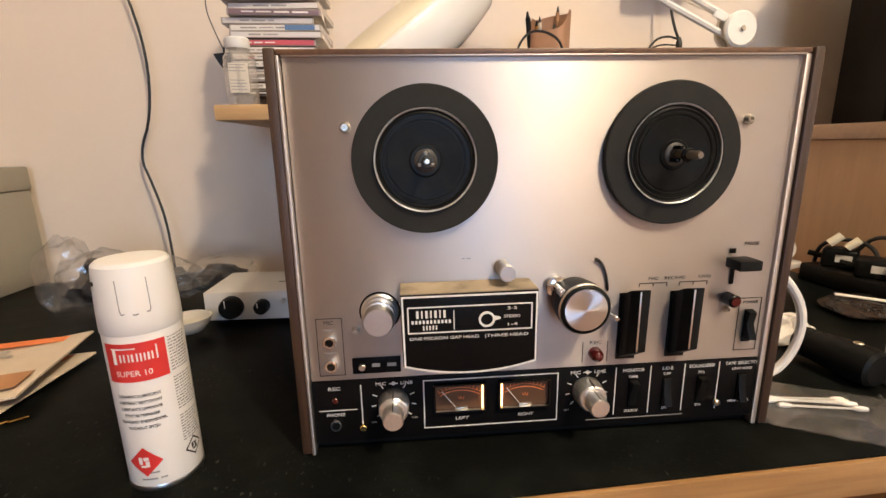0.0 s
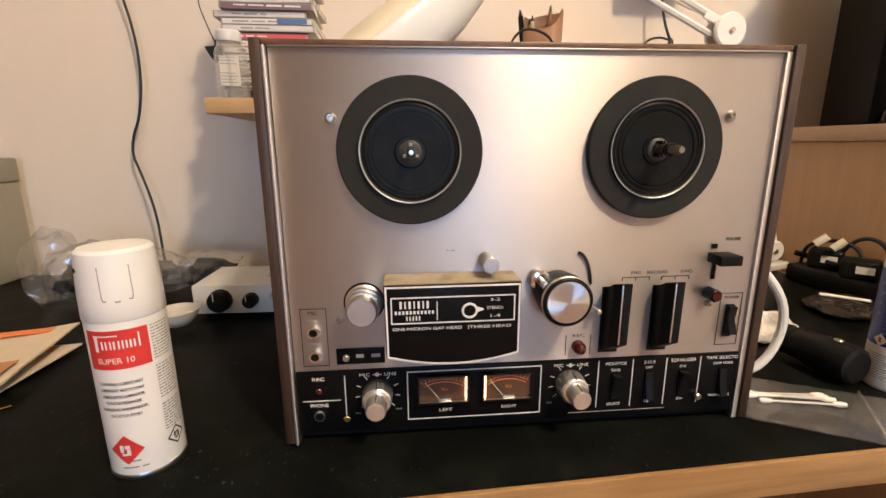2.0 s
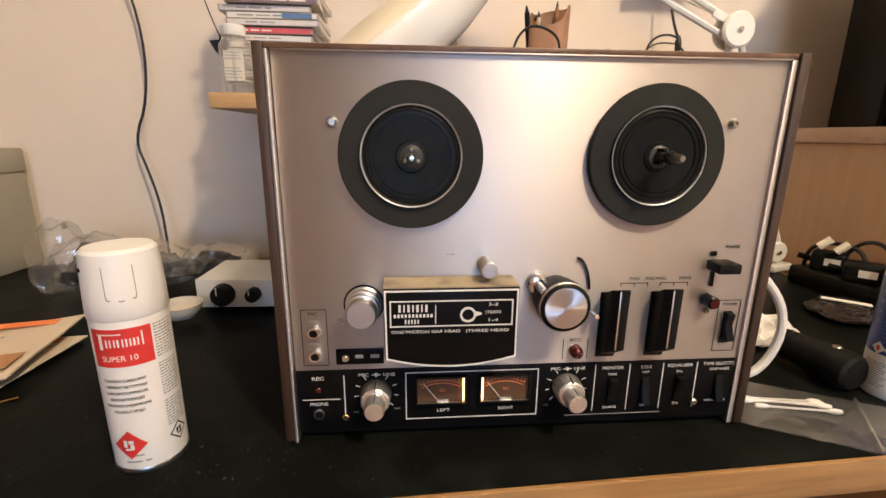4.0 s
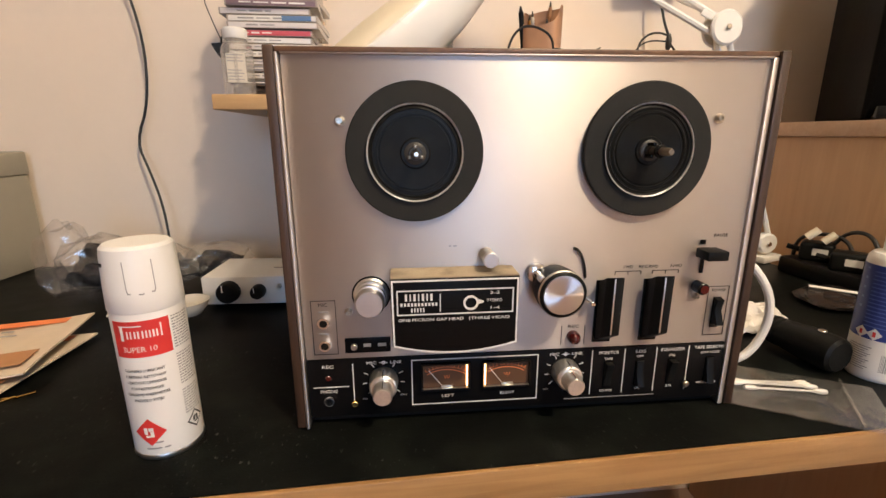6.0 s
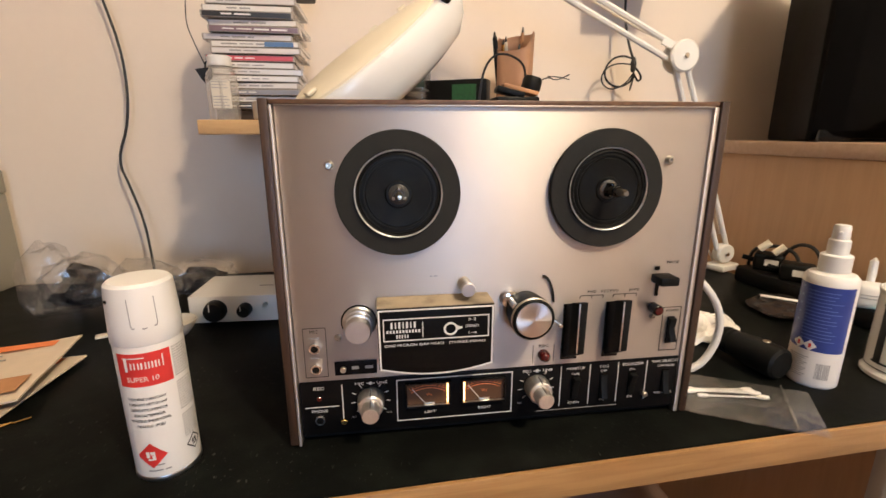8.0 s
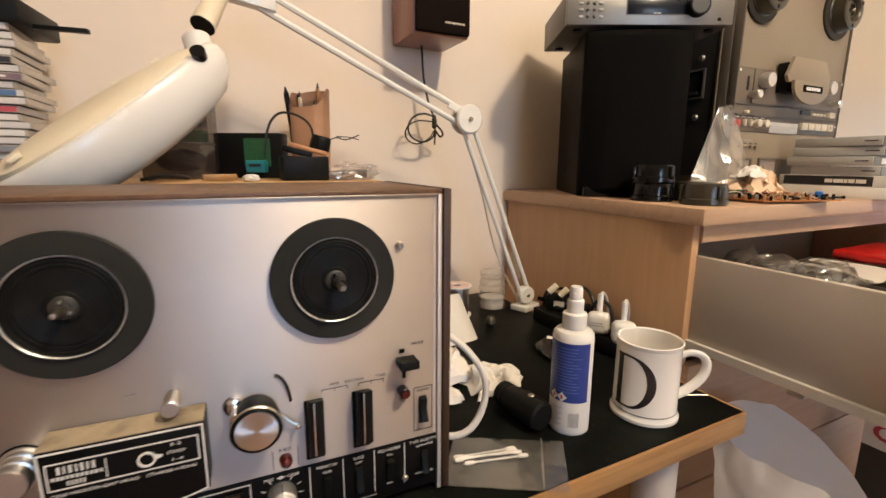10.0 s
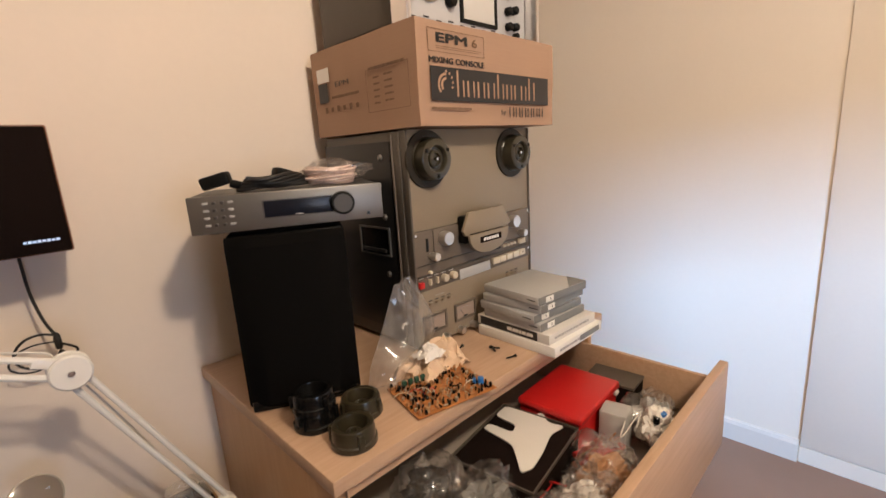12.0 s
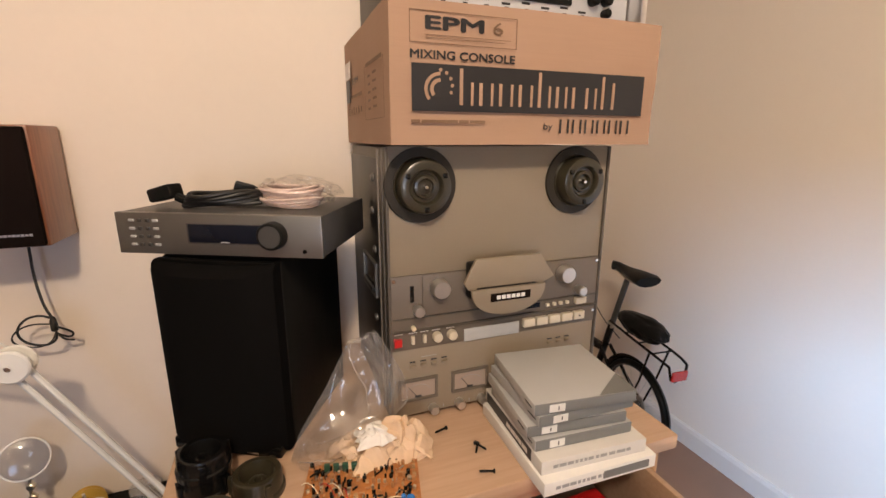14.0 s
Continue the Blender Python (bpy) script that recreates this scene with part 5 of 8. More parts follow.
def desk_lamp():
    t = thing("anglepoise_lamp", "white spring-arm desk lamp with a cream lidded magnifier head", "desk lamp")
    foot, elbow, end = Vector((0.766, 0.806, 0.776)), Vector((0.575, 0.768, 1.172)), Vector((0.205, 0.762, 1.338))
    part("base_block", box(B(), (0.772, 0.812, TOP_Z + 0.007), (0.062, 0.045, 0.014), 0.003, m=pose(0.772, 0.812, 0, 0, 0, 20) @ pose(-0.772, -0.812, 0)), WHITE_ENAMEL, t, "white base block")
    part("base_pivot", disc(B(), 0.021, 0.022, (foot.x, foot.y + 0.010, foot.z), "y", 32, 0.003), WHITE_ENAMEL, t, "round white pivot")
    def bolt(p, y):
        part("bolt", disc(B(), 0.0048, 0.004, (p.x, y, p.z), "y", 14, 0.001), CHROME, t)
    bolt(foot, foot.y - 0.012)
    def arms(a, b, gap, r):
        d = (b - a).normalized()
        n = Vector((-d.z, 0, d.x)).normalized()
        for s in (-1, 1):
            part("arm_bar", tube(B(), [a + n * gap * s / 2, b + n * gap * s / 2], r, 8), WHITE_ENAMEL, t)
    arms(foot, elbow, 0.023, 0.0052)
    arms(elbow, end, 0.026, 0.0056)
    for k in (0, 1):
        d = (elbow - foot).normalized()
        q = foot + d * 0.05 + Vector((0.004 - 0.008 * k, -0.004, 0))
        coil = [q + d * (0.075 * i / 90) + 0.0036 * (Vector((d.z, 0, -d.x)) * math.cos(i * 0.9) + Vector((0, 1, 0)) * math.sin(i * 0.9)) for i in range(90)]
        part("spring", tube(B(), coil, 0.0006, 4), NICKEL, t)
    part("elbow_disc", disc(B(), 0.0285, 0.010, (elbow.x + 0.002, elbow.y - 0.008, elbow.z), "y", 40, 0.003), WHITE_ENAMEL, t, "round white elbow joint")
    part("elbow_disc", disc(B(), 0.0285, 0.006, (elbow.x + 0.002, elbow.y + 0.014, elbow.z), "y", 40, 0.002), WHITE_ENAMEL, t)
    part("elbow_plate", box(B(), (elbow.x - 0.030, elbow.y - 0.004, elbow.z + 0.010), (0.034, 0.004, 0.014), 0.001, m=Matrix.Translation(elbow) @ pose(0, 0, 0, 0, 23, 0) @ Matrix.Translation(-elbow)), WHITE_ENAMEL, t)
    bolt(Vector((elbow.x + 0.002, 0, elbow.z)), elbow.y - 0.018)
    part("end_plate", slab(B(), [(-0.05, -0.012), (0.02, -0.022), (0.022, 0.02), (-0.045, 0.02)], 0.022, pose(end.x, end.y - 0.011, end.z + 0.004), 0.003), WHITE_ENAMEL, t, "white end bracket")
    part("clamp_knob", disc(B(), 0.012, 0.016, (end.x - 0.055, end.y - 0.012, end.z + 0.002), "y", 24, 0.003), GREY_DARK, t)
    cable = [(0.766, 0.83, 0.75), (0.70, 0.84, 0.87), (0.63, 0.80, 1.05), (0.565, 0.79, 1.19), (0.555, 0.79, 1.205), (0.50, 0.79, 1.222), (0.36, 0.785, 1.285), (0.22, 0.78, 1.352)]
    part("cord", tube(B(), cable, 0.0022, 6, 2), CORD_WHITE, t)
    # neck and head
    neck = [Vector((0.150, 0.757, 1.345)), Vector((0.128, 0.745, 1.318)), Vector((0.108, 0.705, 1.252))]
    part("neck", lathe(B(), [(0.013, 0), (0.014, 0.004), (0.0165, 0.078), (0.015, 0.082), (0, 0.082)], n=28, m=Matrix.Translation(neck[0]) @ (neck[2] - neck[0]).to_track_quat("Z", "Y").to_matrix().to_4x4()), CREAM_PLASTIC, t, "cream neck")
    part("neck_seal", lathe(B(), [(0.0, 0.0822), (0.0166, 0.0822), (0.0168, 0.0828), (0.0166, 0.0836), (0.0, 0.0836)], n=28, m=Matrix.Translation(neck[0]) @ (neck[2] - neck[0]).to_track_quat("Z", "Y").to_matrix().to_4x4()), BLACK_PLASTIC, t)
    part("throat", tube(B(), [(0.1105, 0.7085, 1.2565), (0.1130, 0.7020, 1.2440), (0.1180, 0.6950, 1.2260), (0.1200, 0.6880, 1.2050)], 0.0185, 20, 1), WHITE_ENAMEL, t)
    C = Vector((0.0225, 0.6635, 1.1406))
    A = Vector((-0.763, -0.195, -0.617)).normalized()
    N = Matrix.Rotation(radians(LID_TURN), 3, A) @ Vector((-0.346, -0.68, 0.645)).normalized()
    M = frame_of(C, A, N)
    La, Lb = HEAD_SIZE
    def oval(bm, rows, n=64):
        rings = []
        for k, h, sh in rows:
            rr = []
            for i in range(n):
                s = 2 * math.pi * i / n
                egg = 1.0 + 0.20 * math.cos(s)
                rr.append(bm.verts.new(M @ Vector((La * k * math.cos(s) + sh, Lb * k * math.sin(s) * egg, h))))
            rings.append(rr)
        for a, b in zip(rings, rings[1:]):
            for i in range(n):
                bm.faces.new((a[i], a[(i + 1) % n], b[(i + 1) % n], b[i]))
        bm.faces.new(rings[-1])
        bm.faces.new(rings[0][::-1])
        bmesh.ops.recalc_face_normals(bm, faces=bm.faces)
        return bm
    head = part("lamp_head", oval(B(), [(0.28, -0.052, -0.004), (0.60, -0.049, 0.0), (0.83, -0.038, 0.0), (0.95, -0.019, 0), (1.0, 0.002, 0), (0.985, 0.014, 0), (0.93, 0.0215, 0), (0.87, 0.0235, 0)]), WHITE_ENAMEL, t, "glossy white oval head")
    part("lid", oval(B(), [(0.865, 0.020, 0.012), (0.86, 0.0262, 0.012), (0.80, 0.0290, 0.012), (0.55, 0.0325, 0.012), (0.25, 0.0340, 0.012)]), CREAM_PLASTIC, head, "yellowed cream lid")
    part("pivot_hole", disc(B(), 0.0095, 0.012, n=24, m=M @ pose(-0.118, 0.030, 0.018, -38, 0, 0)), BLACK_GLOSS, head, "dark oval hole")
    part("lid_clip", box(B(), (0.118, 0.022, 0.034), (0.016, 0.020, 0.006), 0.002, m=M), CREAM_PLASTIC, head)
    part("hinge", box(B(), (-0.03, -0.050, 0.028), (0.014, 0.006, 0.006), 0.002, m=M), CREAM_PLASTIC, head)
    part("hinge", box(B(), (-0.085, -0.046, 0.027), (0.014, 0.006, 0.006), 0.002, m=M), CREAM_PLASTIC, head)


HEAD_SIZE, LID_TURN = (0.160, 0.063), 22
desk_lamp()


def magnifier_stand():
    t = thing("magnifier_stand", "small metal stand with a round magnifying lens and clips", "magnifier")
    x, y = 0.500, 0.895
    part("base", box(B(), (x, y, TOP_Z + 0.009), (0.070, 0.045, 0.018), 0.004), GREY_DARK, t)
    part("rod", tube(B(), [(x, y, TOP_Z + 0.015), (x - 0.004, y + 0.002, 0.805), (x - 0.010, y + 0.004, 0.840), (x - 0.004, y + 0.006, 0.875)], 0.0032, 8, 1), NICKEL, t)
    part("cross_bar", tube(B(), [(x - 0.06, y - 0.02, 0.790), (x + 0.07, y + 0.005, 0.798)], 0.0026, 8), NICKEL, t)
    for q in ((x, y, 0.795), (x - 0.006, y + 0.004, 0.825), (x - 0.006, y + 0.004, 0.850)):
        part("joint", disc(B(), 0.0075, 0.012, (q[0], q[1] + 0.006, q[2]), "y", 16, 0.002), NICKEL, t)
    for s in (-1, 1):
        part("clip", tube(B(), [(x + 0.065 * s, y - 0.006, 0.795), (x + 0.085 * s, y - 0.020, 0.812), (x + 0.088 * s, y - 0.030, 0.830)], 0.0030, 6), NICKEL, t)
    m = Matrix.Translation((0.494, 0.899, 0.914)) @ pose(0, 0, 0, 66, 0, 20) @ Matrix.Scale(1.14, 4)
    rim = part("lens_rim", lathe(B(), [(0.0335, -0.003), (0.0360, -0.003), (0.0360, 0.003), (0.0335, 0.003), (0.0335, -0.003)], n=48, m=Matrix.Identity(4), c=(0, 0, 0)), NICKEL, t, "shiny lens rim")
    rim.matrix_basis = m
    part("lens", lathe(B(), [(0.0335 * k / 12, -0.001 - 0.0050 * (1 - (k / 12) ** 2)) for k in range(13)] + [(0.0335 * k / 12, 0.001 + 0.0050 * (1 - (k / 12) ** 2)) for k in range(12, -1, -1)], n=48), LENS, rim, "thick glass lens")
    iron = thing("soldering_iron", "soldering iron with a white sleeve resting in a wire holder", "soldering iron")
    a, b = Vector((0.285, 0.835, 0.752)), Vector((0.425, 0.900, 0.800))
    d = (b - a)
    part("handle", tube(B(), [a - d * 0.25, a + d * 0.10], 0.010, 14), BLACK_PLASTIC, iron)
    part("sleeve", tube(B(), [a + d * 0.10, a + d * 0.52], 0.0062, 14), WHITE_PLASTIC, iron, "white sleeve")
    part("collar", tube(B(), [a + d * 0.52, a + d * 0.66], 0.0140, 18), BLACK_PLASTIC, iron)
    side, up = d.normalized().cross(Vector((0, 0, 1))).normalized(), Vector((0, 0, 1))
    coil = [a + d * (0.66 + 0.40 * i / 110) + (0.0125 + 0.004 * i / 110) * (side * math.cos(i * 0.6) + up * math.sin(i * 0.6)) for i in range(111)]
    part("wire_holder", tube(B(), coil, 0.0013, 5), CHROME, iron, "coiled wire holder")
    part("holder_base", box(B(), (0.405, 0.885, TOP_Z + 0.008), (0.07, 0.05, 0.016), 0.004), BLACK_PLASTIC, iron)
    part("holder_stem", tube(B(), [(0.405, 0.89, TOP_Z + 0.01), (0.400, 0.889, 0.782)], 0.003), NICKEL, iron)


LENS = material("magnifier_glass", (0.92, 0.90, 0.87), 0.0, vary=0.0, transmission=1.0)
magnifier_stand()


def spool(name, label, m, r, h, flange, wire, mark):
    t = thing(name, label, "solder spool", m)
    part("winding", lathe(B(), [(0.010, 0.003), (r * 0.80, 0.003), (r * 0.82, h / 2), (r * 0.80, h - 0.003), (0.010, h - 0.003)], n=40), wire, t)
    for z in (0.0, h - 0.003):
        part("flange", ring(B(), r, r - 0.009, 0.003, (0, 0, z), n=40), flange, t)
    part("label", ring(B(), r * 0.86, r * 0.86 - 0.011, 0.0006, (0, 0, h), n=40), mark, t)


spool("solder_reel", "reel of solder wire with white flanges, standing on the desk", pose(0.600, 0.842, TOP_Z), 0.033, 0.072, WHITE_PLASTIC, SOLDER, PINK_LABEL := material("pale_pink_label", (0.72, 0.50, 0.45), 0.5, vary=0.06))
spool("braid_reel", "small gold coloured reel lying behind the solder", pose(0.572, 0.915, TOP_Z + 0.034, 70, 0, 20), 0.034, 0.024, GOLD_FOIL, BRASS, GOLD_FOIL)
jar = thing("plastic_jar", "clear ribbed plastic jar with a lid on the desk", "jar", pose(0.700, 0.850, TOP_Z))
part("jar_wall", lathe(B(), [(0.026, 0.001), (0.031, 0.004)] + [(0.0315 + 0.0018 * math.sin(k * 1.3), 0.008 + k * 0.0040) for k in range(16)] + [(0.027, 0.076), (0.027, 0.080)], n=40), CLEAR, jar)
part("contents", lathe(B(), [(0, 0.004), (0.027, 0.004), (0.028, 0.030), (0, 0.036)], n=32), PALE_GREY, jar, "greyish contents")
part("lid", lathe(B(), [(0.0285, 0.078), (0.0295, 0.080), (0.0295, 0.092), (0.028, 0.094), (0, 0.094)], n=40), CLEAR, jar, "clear screw lid")


def plug(m, label):
    t = thing("mains_plug", label, "plug", m, group="white plugs in the power strip")
    part("plug_body", box(B(), (0, 0, 0.021), (0.042, 0.030, 0.042), 0.011, 3), WHITE_PLASTIC, t)
    part("cord_grip", tube(B(), [(0, 0.010, 0.038), (0, 0.013, 0.058), (0, 0.014, 0.074)], 0.0055, 10), WHITE_PLASTIC, t)
    part("rating_print", bars(bars(B(), -0.012, 0.008, 0.024, 0.0016, -0.0151, 3), -0.012, 0.010, 0.019, 0.0016, -0.0151, 6), GREY_INK, t)
    part("cord", tube(B(), [(0, 0.014, 0.072), (0.004, 0.030, 0.075), (0.012, 0.050, 0.050), (0.014, 0.070, 0.010)], 0.0030, 8, 2), CORD_WHITE, t)
    return t


strip = thing("power_strip", "black mains power strip lying along the cabinet side", "power strip", pose(0.770, 0.590, TOP_Z, 0, 0, 92))
part("strip_body", box(B(), (0, 0, 0.016), (0.30, 0.050, 0.032), 0.005), BLACK_PLASTIC, strip)
part("indicator", box(B(), (-0.118, 0.012, 0.0325), (0.010, 0.006, 0.003), 0.001), INDICATOR_GREEN, strip, "glowing green indicator")
part("indicator", box(B(), (-0.098, -0.010, 0.0325), (0.008, 0.006, 0.003), 0.001), INDICATOR_RED, strip, "glowing red indicator")
plug(pose(0.757, 0.556, TOP_Z + 0.030, 0, 0, -48), "white mains plug in a black power strip")
plug(pose(0.760, 0.498, TOP_Z + 0.030, 0, 0, -42), "white mains plug with an upright cord")


def adaptor(m, s, label):
    t = thing("power_adaptor", label, "power adaptor", m)
    part("case", box(B(), (0, 0, s[2] / 2), s, 0.007, 3), BLACK_PLASTIC, t)
    part("rating_label", box(B(), (0.006, -s[1] / 2 - 0.0004, s[2] * 0.55), (s[0] * 0.45, 0.0008, s[2] * 0.35)), PAPER, t, "pale rating label")
    part("strain_relief", tube(B(), [(-s[0] / 2, 0, s[2] / 2), (-s[0] / 2 - 0.02, 0, s[2] * 0.6)], 0.005, 8), BLACK_PLASTIC, t)


adaptor(pose(0.772, 0.632, TOP_Z + 0.030, 0, 0, -50), (0.052, 0.040, 0.034), "black mains adaptor with a pale label in the power strip")
adaptor(pose(0.778, 0.700, TOP_Z + 0.030, 0, 0, -50), (0.050, 0.040, 0.036), "black mains adaptor behind another one")
wires = thing("black_cables", "bundle of black cables looping over the adaptors", "cable", kind="")
for k, pts in enumerate((((0.775, 0.745, 0.760), (0.765, 0.730, 0.806), (0.775, 0.690, 0.822), (0.790, 0.660, 0.815), (0.785, 0.640, 0.795)),
                         ((0.790, 0.690, 0.790), (0.795, 0.665, 0.830), (0.795, 0.625, 0.832), (0.790, 0.600, 0.800)),
                         ((0.785, 0.610, 0.785), (0.795, 0.600, 0.820), (0.795, 0.565, 0.815), (0.788, 0.550, 0.785)))):
    part("cord", tube(B(), pts, 0.0034, 8, 2), CORD_BLACK, wires)
part("connector", tube(B(), [(0.752, 0.700, 0.812), (0.764, 0.690, 0.828)], 0.0070, 10), CREAM_PLASTIC, wires, "pale cable connector")
part("connector", tube(B(), [(0.764, 0.678, 0.808), (0.775, 0.668, 0.824)], 0.0065, 10), CREAM_PLASTIC, wires, "pale cable connector")

pack = thing("blister_pack", "clear dark pack of small parts on the desk", "package", pose(0.688, 0.575, TOP_Z, 0, 0, 35))
pb = crumple(B(), (0, 0, 0.008), (0.058, 0.044, 0.009), 12, 4, 0.3, 2.0)
part("film", pb, SMOKE_GLASS, pack, smooth=20)
part("label", box(B(), (0.010, 0.000, 0.0185), (0.012, 0.060, 0.001), m=pose(0, 0, 0, 0, 0, 12)), PAPER, pack, "printed paper label")
part("parts_inside", crumple(B(), (-0.006, 0, 0.006), (0.044, 0.034, 0.006), 13, 3, 0.4, 3), CHERRY_FLAT, pack)
solid("small_bulb", lathe(B(), [(0.0, 0.0), (0.008, 0.001), (0.012, 0.008), (0.010, 0.018), (0.006, 0.022), (0.0, 0.024)], (0.632, 0.745, TOP_Z), n=20), OLIVE_GLOSS, "small dark round cap on the desk", "cap")

# ---- left end of the desk ----
amp = thing("headphone_amplifier", "small pale grey metal box with two black knobs", "amplifier", pose(-0.230, 0.657, TOP_Z, 0, 0, -3))
part("case", box(B(), (0.03, 0.058, 0.0290), (0.185, 0.110, 0.044), 0.002), PALE_GREY, amp)
for x, r in ((-0.021, 0.0165), (0.0235, 0.0105)):
    k = part("knob", lathe(B(), [(r, 0), (r * 1.02, 0.004), (r * 0.95, 0.014), (r * 0.85, 0.016), (0, 0.016)], (x, 0.003, 0.029), "y", 32), BLACK_PLASTIC, amp, "black knob")
    part("pointer", box(B(), (x - r * 0.3, -0.0134, 0.029 + r * 0.5), (0.0012, 0.0006, r * 0.7)), WHITE_INK, k)
for x in (-0.045, 0.10):
    part("foot", disc(B(), 0.007, 0.007, (x, 0.02, 0.0)), BLACK_PLASTIC, amp)
    part("foot", disc(B(), 0.007, 0.007, (x, 0.10, 0.0)), BLACK_PLASTIC, amp)
part("switch", disc(B(), 0.0035, 0.008, (0.055, 0.003, 0.036), "y", 12), NICKEL, amp)
part("top_slot", box(B(), (0.045, 0.05, 0.0514), (0.022, 0.0015, 0.0006)), INK, amp)

spoon = thing("measuring_scoop", "translucent white plastic scoop lying behind the spray can", "scoop", pose(-0.300, 0.628, TOP_Z + 0.002, 0, 0, 25))
part("bowl", lathe(B(), [(0.006, 0.002), (0.018, 0.006), (0.026, 0.016), (0.030, 0.026), (0.0285, 0.026), (0.024, 0.015), (0.006, 0.004)], n=28), CLOUDY := material("cloudy_plastic", (0.70, 0.64, 0.54), 0.25, vary=0.04, alpha=0.75), spoon)
part("handle", box(B(), (-0.060, 0, 0.0245), (0.070, 0.014, 0.003), 0.001), CLOUDY, spoon)

def booklet(m, seed, s, label):
    t = thing("leaflet", label, "leaflet", m, group="papers on the desk")
    rng = random.Random(seed)
    part("leaflet_sheet", sheet(B(), 0, 0, 10, 8, lambda u, v: (s[0] * (u - 0.5), s[1] * (v - 0.5), 0.004 + 0.006 * u * u + 0.003 * noise.noise(Vector((u * 2, v * 2, seed)))), 0.002), PAPER_CREAM, t)
    lines = B()
    for k in range(9):
        y = -s[1] * 0.4 + s[1] * 0.085 * k
        x = -s[0] * 0.40
        while x < s[0] * 0.1:
            w = rng.uniform(0.006, 0.018)
            box(lines, (x + w / 2, y, 0.0085), (w, 0.0025, 0.0006))
            x += w + 0.004
    part("print_bars", lines, GREY_INK, t)
    part("picture", box(B(), (s[0] * 0.26, -s[1] * 0.30, 0.0105), (s[0] * 0.40, s[1] * 0.22, 0.0006), m=pose(0, 0, 0, 0, -2, 0)), PAD, t, "brown printed picture")
    part("orange_panel", box(B(), (s[0] * 0.10, s[1] * 0.42, 0.0082), (s[0] * 0.55, s[1] * 0.10, 0.0006)), ORANGE, t, "orange printed band")
    part("orange_spot", disc(B(), s[1] * 0.09, 0.0006, (-s[0] * 0.10, -s[1] * 0.10, 0.0088), n=24), ORANGE, t)


PAPER_CREAM = material("cream_printed_paper", (0.66, 0.55, 0.42), 0.6, vary=0.08, scale=60)
booklet(pose(-0.500, 0.512, TOP_Z + 0.010, 1, -1, 9), 3, (0.200, 0.165), "cream printed leaflet with orange bands on a pile of papers")
booklet(pose(-0.520, 0.500, TOP_Z + 0.004, 0, 0, 18), 5, (0.200, 0.150), "printed paper leaflet under another one")
booklet(pose(-0.492, 0.505, TOP_Z - 0.002, 0, 0, -4), 8, (0.190, 0.150), "printed paper lying flat on the desk")
for k, (x, y, a) in enumerate(((-0.398, 0.418, 40), (-0.385, 0.428, 25))):
    solid("brass_pin", tube(B(), [(x - 0.014, y, TOP_Z + 0.002), (x, y + 0.002, TOP_Z + 0.0022), (x + 0.016 * math.cos(radians(a)), y + 0.016 * math.sin(radians(a)), TOP_Z + 0.004)], 0.0012, 6), BRASS, "thin brass pin lying on the desk", "pin", group="brass pins")

case = thing("file_box", "olive-grey steel box standing at the back of the desk", "box", pose(-0.728, 0.800, TOP_Z, 0, 0, -4))
part("body", box(B(), (-0.16, 0.085, 0.093), (0.316, 0.166, 0.186), 0.004), FILE_GREY, case)
part("lid", box(B(), (-0.16, 0.085, 0.209), (0.320, 0.170, 0.045), 0.004), FILE_GREY, case, "olive-grey lid")
part("lid_catch", tube(B(), [(-0.07, 0.03, 0.232), (-0.05, 0.03, 0.236), (-0.02, 0.03, 0.233)], 0.003), CORD_BLACK, case)
for k, (c, s, mat, sd) in enumerate((((-0.500, 0.780, 0.785), (0.060, 0.050, 0.050), CHERRY_FLAT, 21), ((-0.410, 0.810, 0.775), (0.060, 0.045, 0.040), GREY_DARK, 22), ((-0.330, 0.840, 0.770), (0.055, 0.045, 0.036), CHERRY_FLAT, 23))):
    bag = thing("parts_bag", "clear plastic bag of dark small parts on the desk", "plastic bag", group="bags behind the spray can")
    inner = crumple(B(), (c[0], c[1], c[2] - 0.010), (s[0] * 0.72, s[1] * 0.72, s[2] * 0.7), sd, 3, 0.5, 2.0)
    outer = crumple(B(), c, s, sd + 7, 3, 0.35, 1.1, 0.2)
    for v in list(inner.verts) + list(outer.verts):
        v.co.z = max(v.co.z, TOP_Z + 0.001)
    part("contents", inner, mat, bag)
    part("film", outer, FILM_THICK, bag, smooth=0)
tall = thing("parts_bag", "tall crumpled clear bag beside the grey box", "plastic bag", group="bags behind the spray can")
tbm = crumple(B(), (-0.545, 0.775, 0.790), (0.042, 0.035, 0.075), 31, 3, 0.35, 1.1, 0.22)
part("film", tbm, FILM_THICK, tall, smooth=0)

# wall cable
wc = thing("wall_cable", "thin black cable hanging down the wall", "cable")
part("cord", tube(B(), [(-0.62, 0.965, 1.62), (-0.52, 0.962, 1.42), (-0.482, 0.962, 1.29), (-0.458, 0.958, 1.175), (-0.466, 0.955, 1.06), (-0.502, 0.958, 0.985), (-0.482, 0.950, 0.930), (-0.462, 0.940, 0.86), (-0.455, 0.93, 0.78), (-0.45, 0.92, TOP_Z + 0.004)], 0.0025, 8, 2), CORD_BLACK, wc)

# ---- things on the wall shelf ----
SH = 1.0565


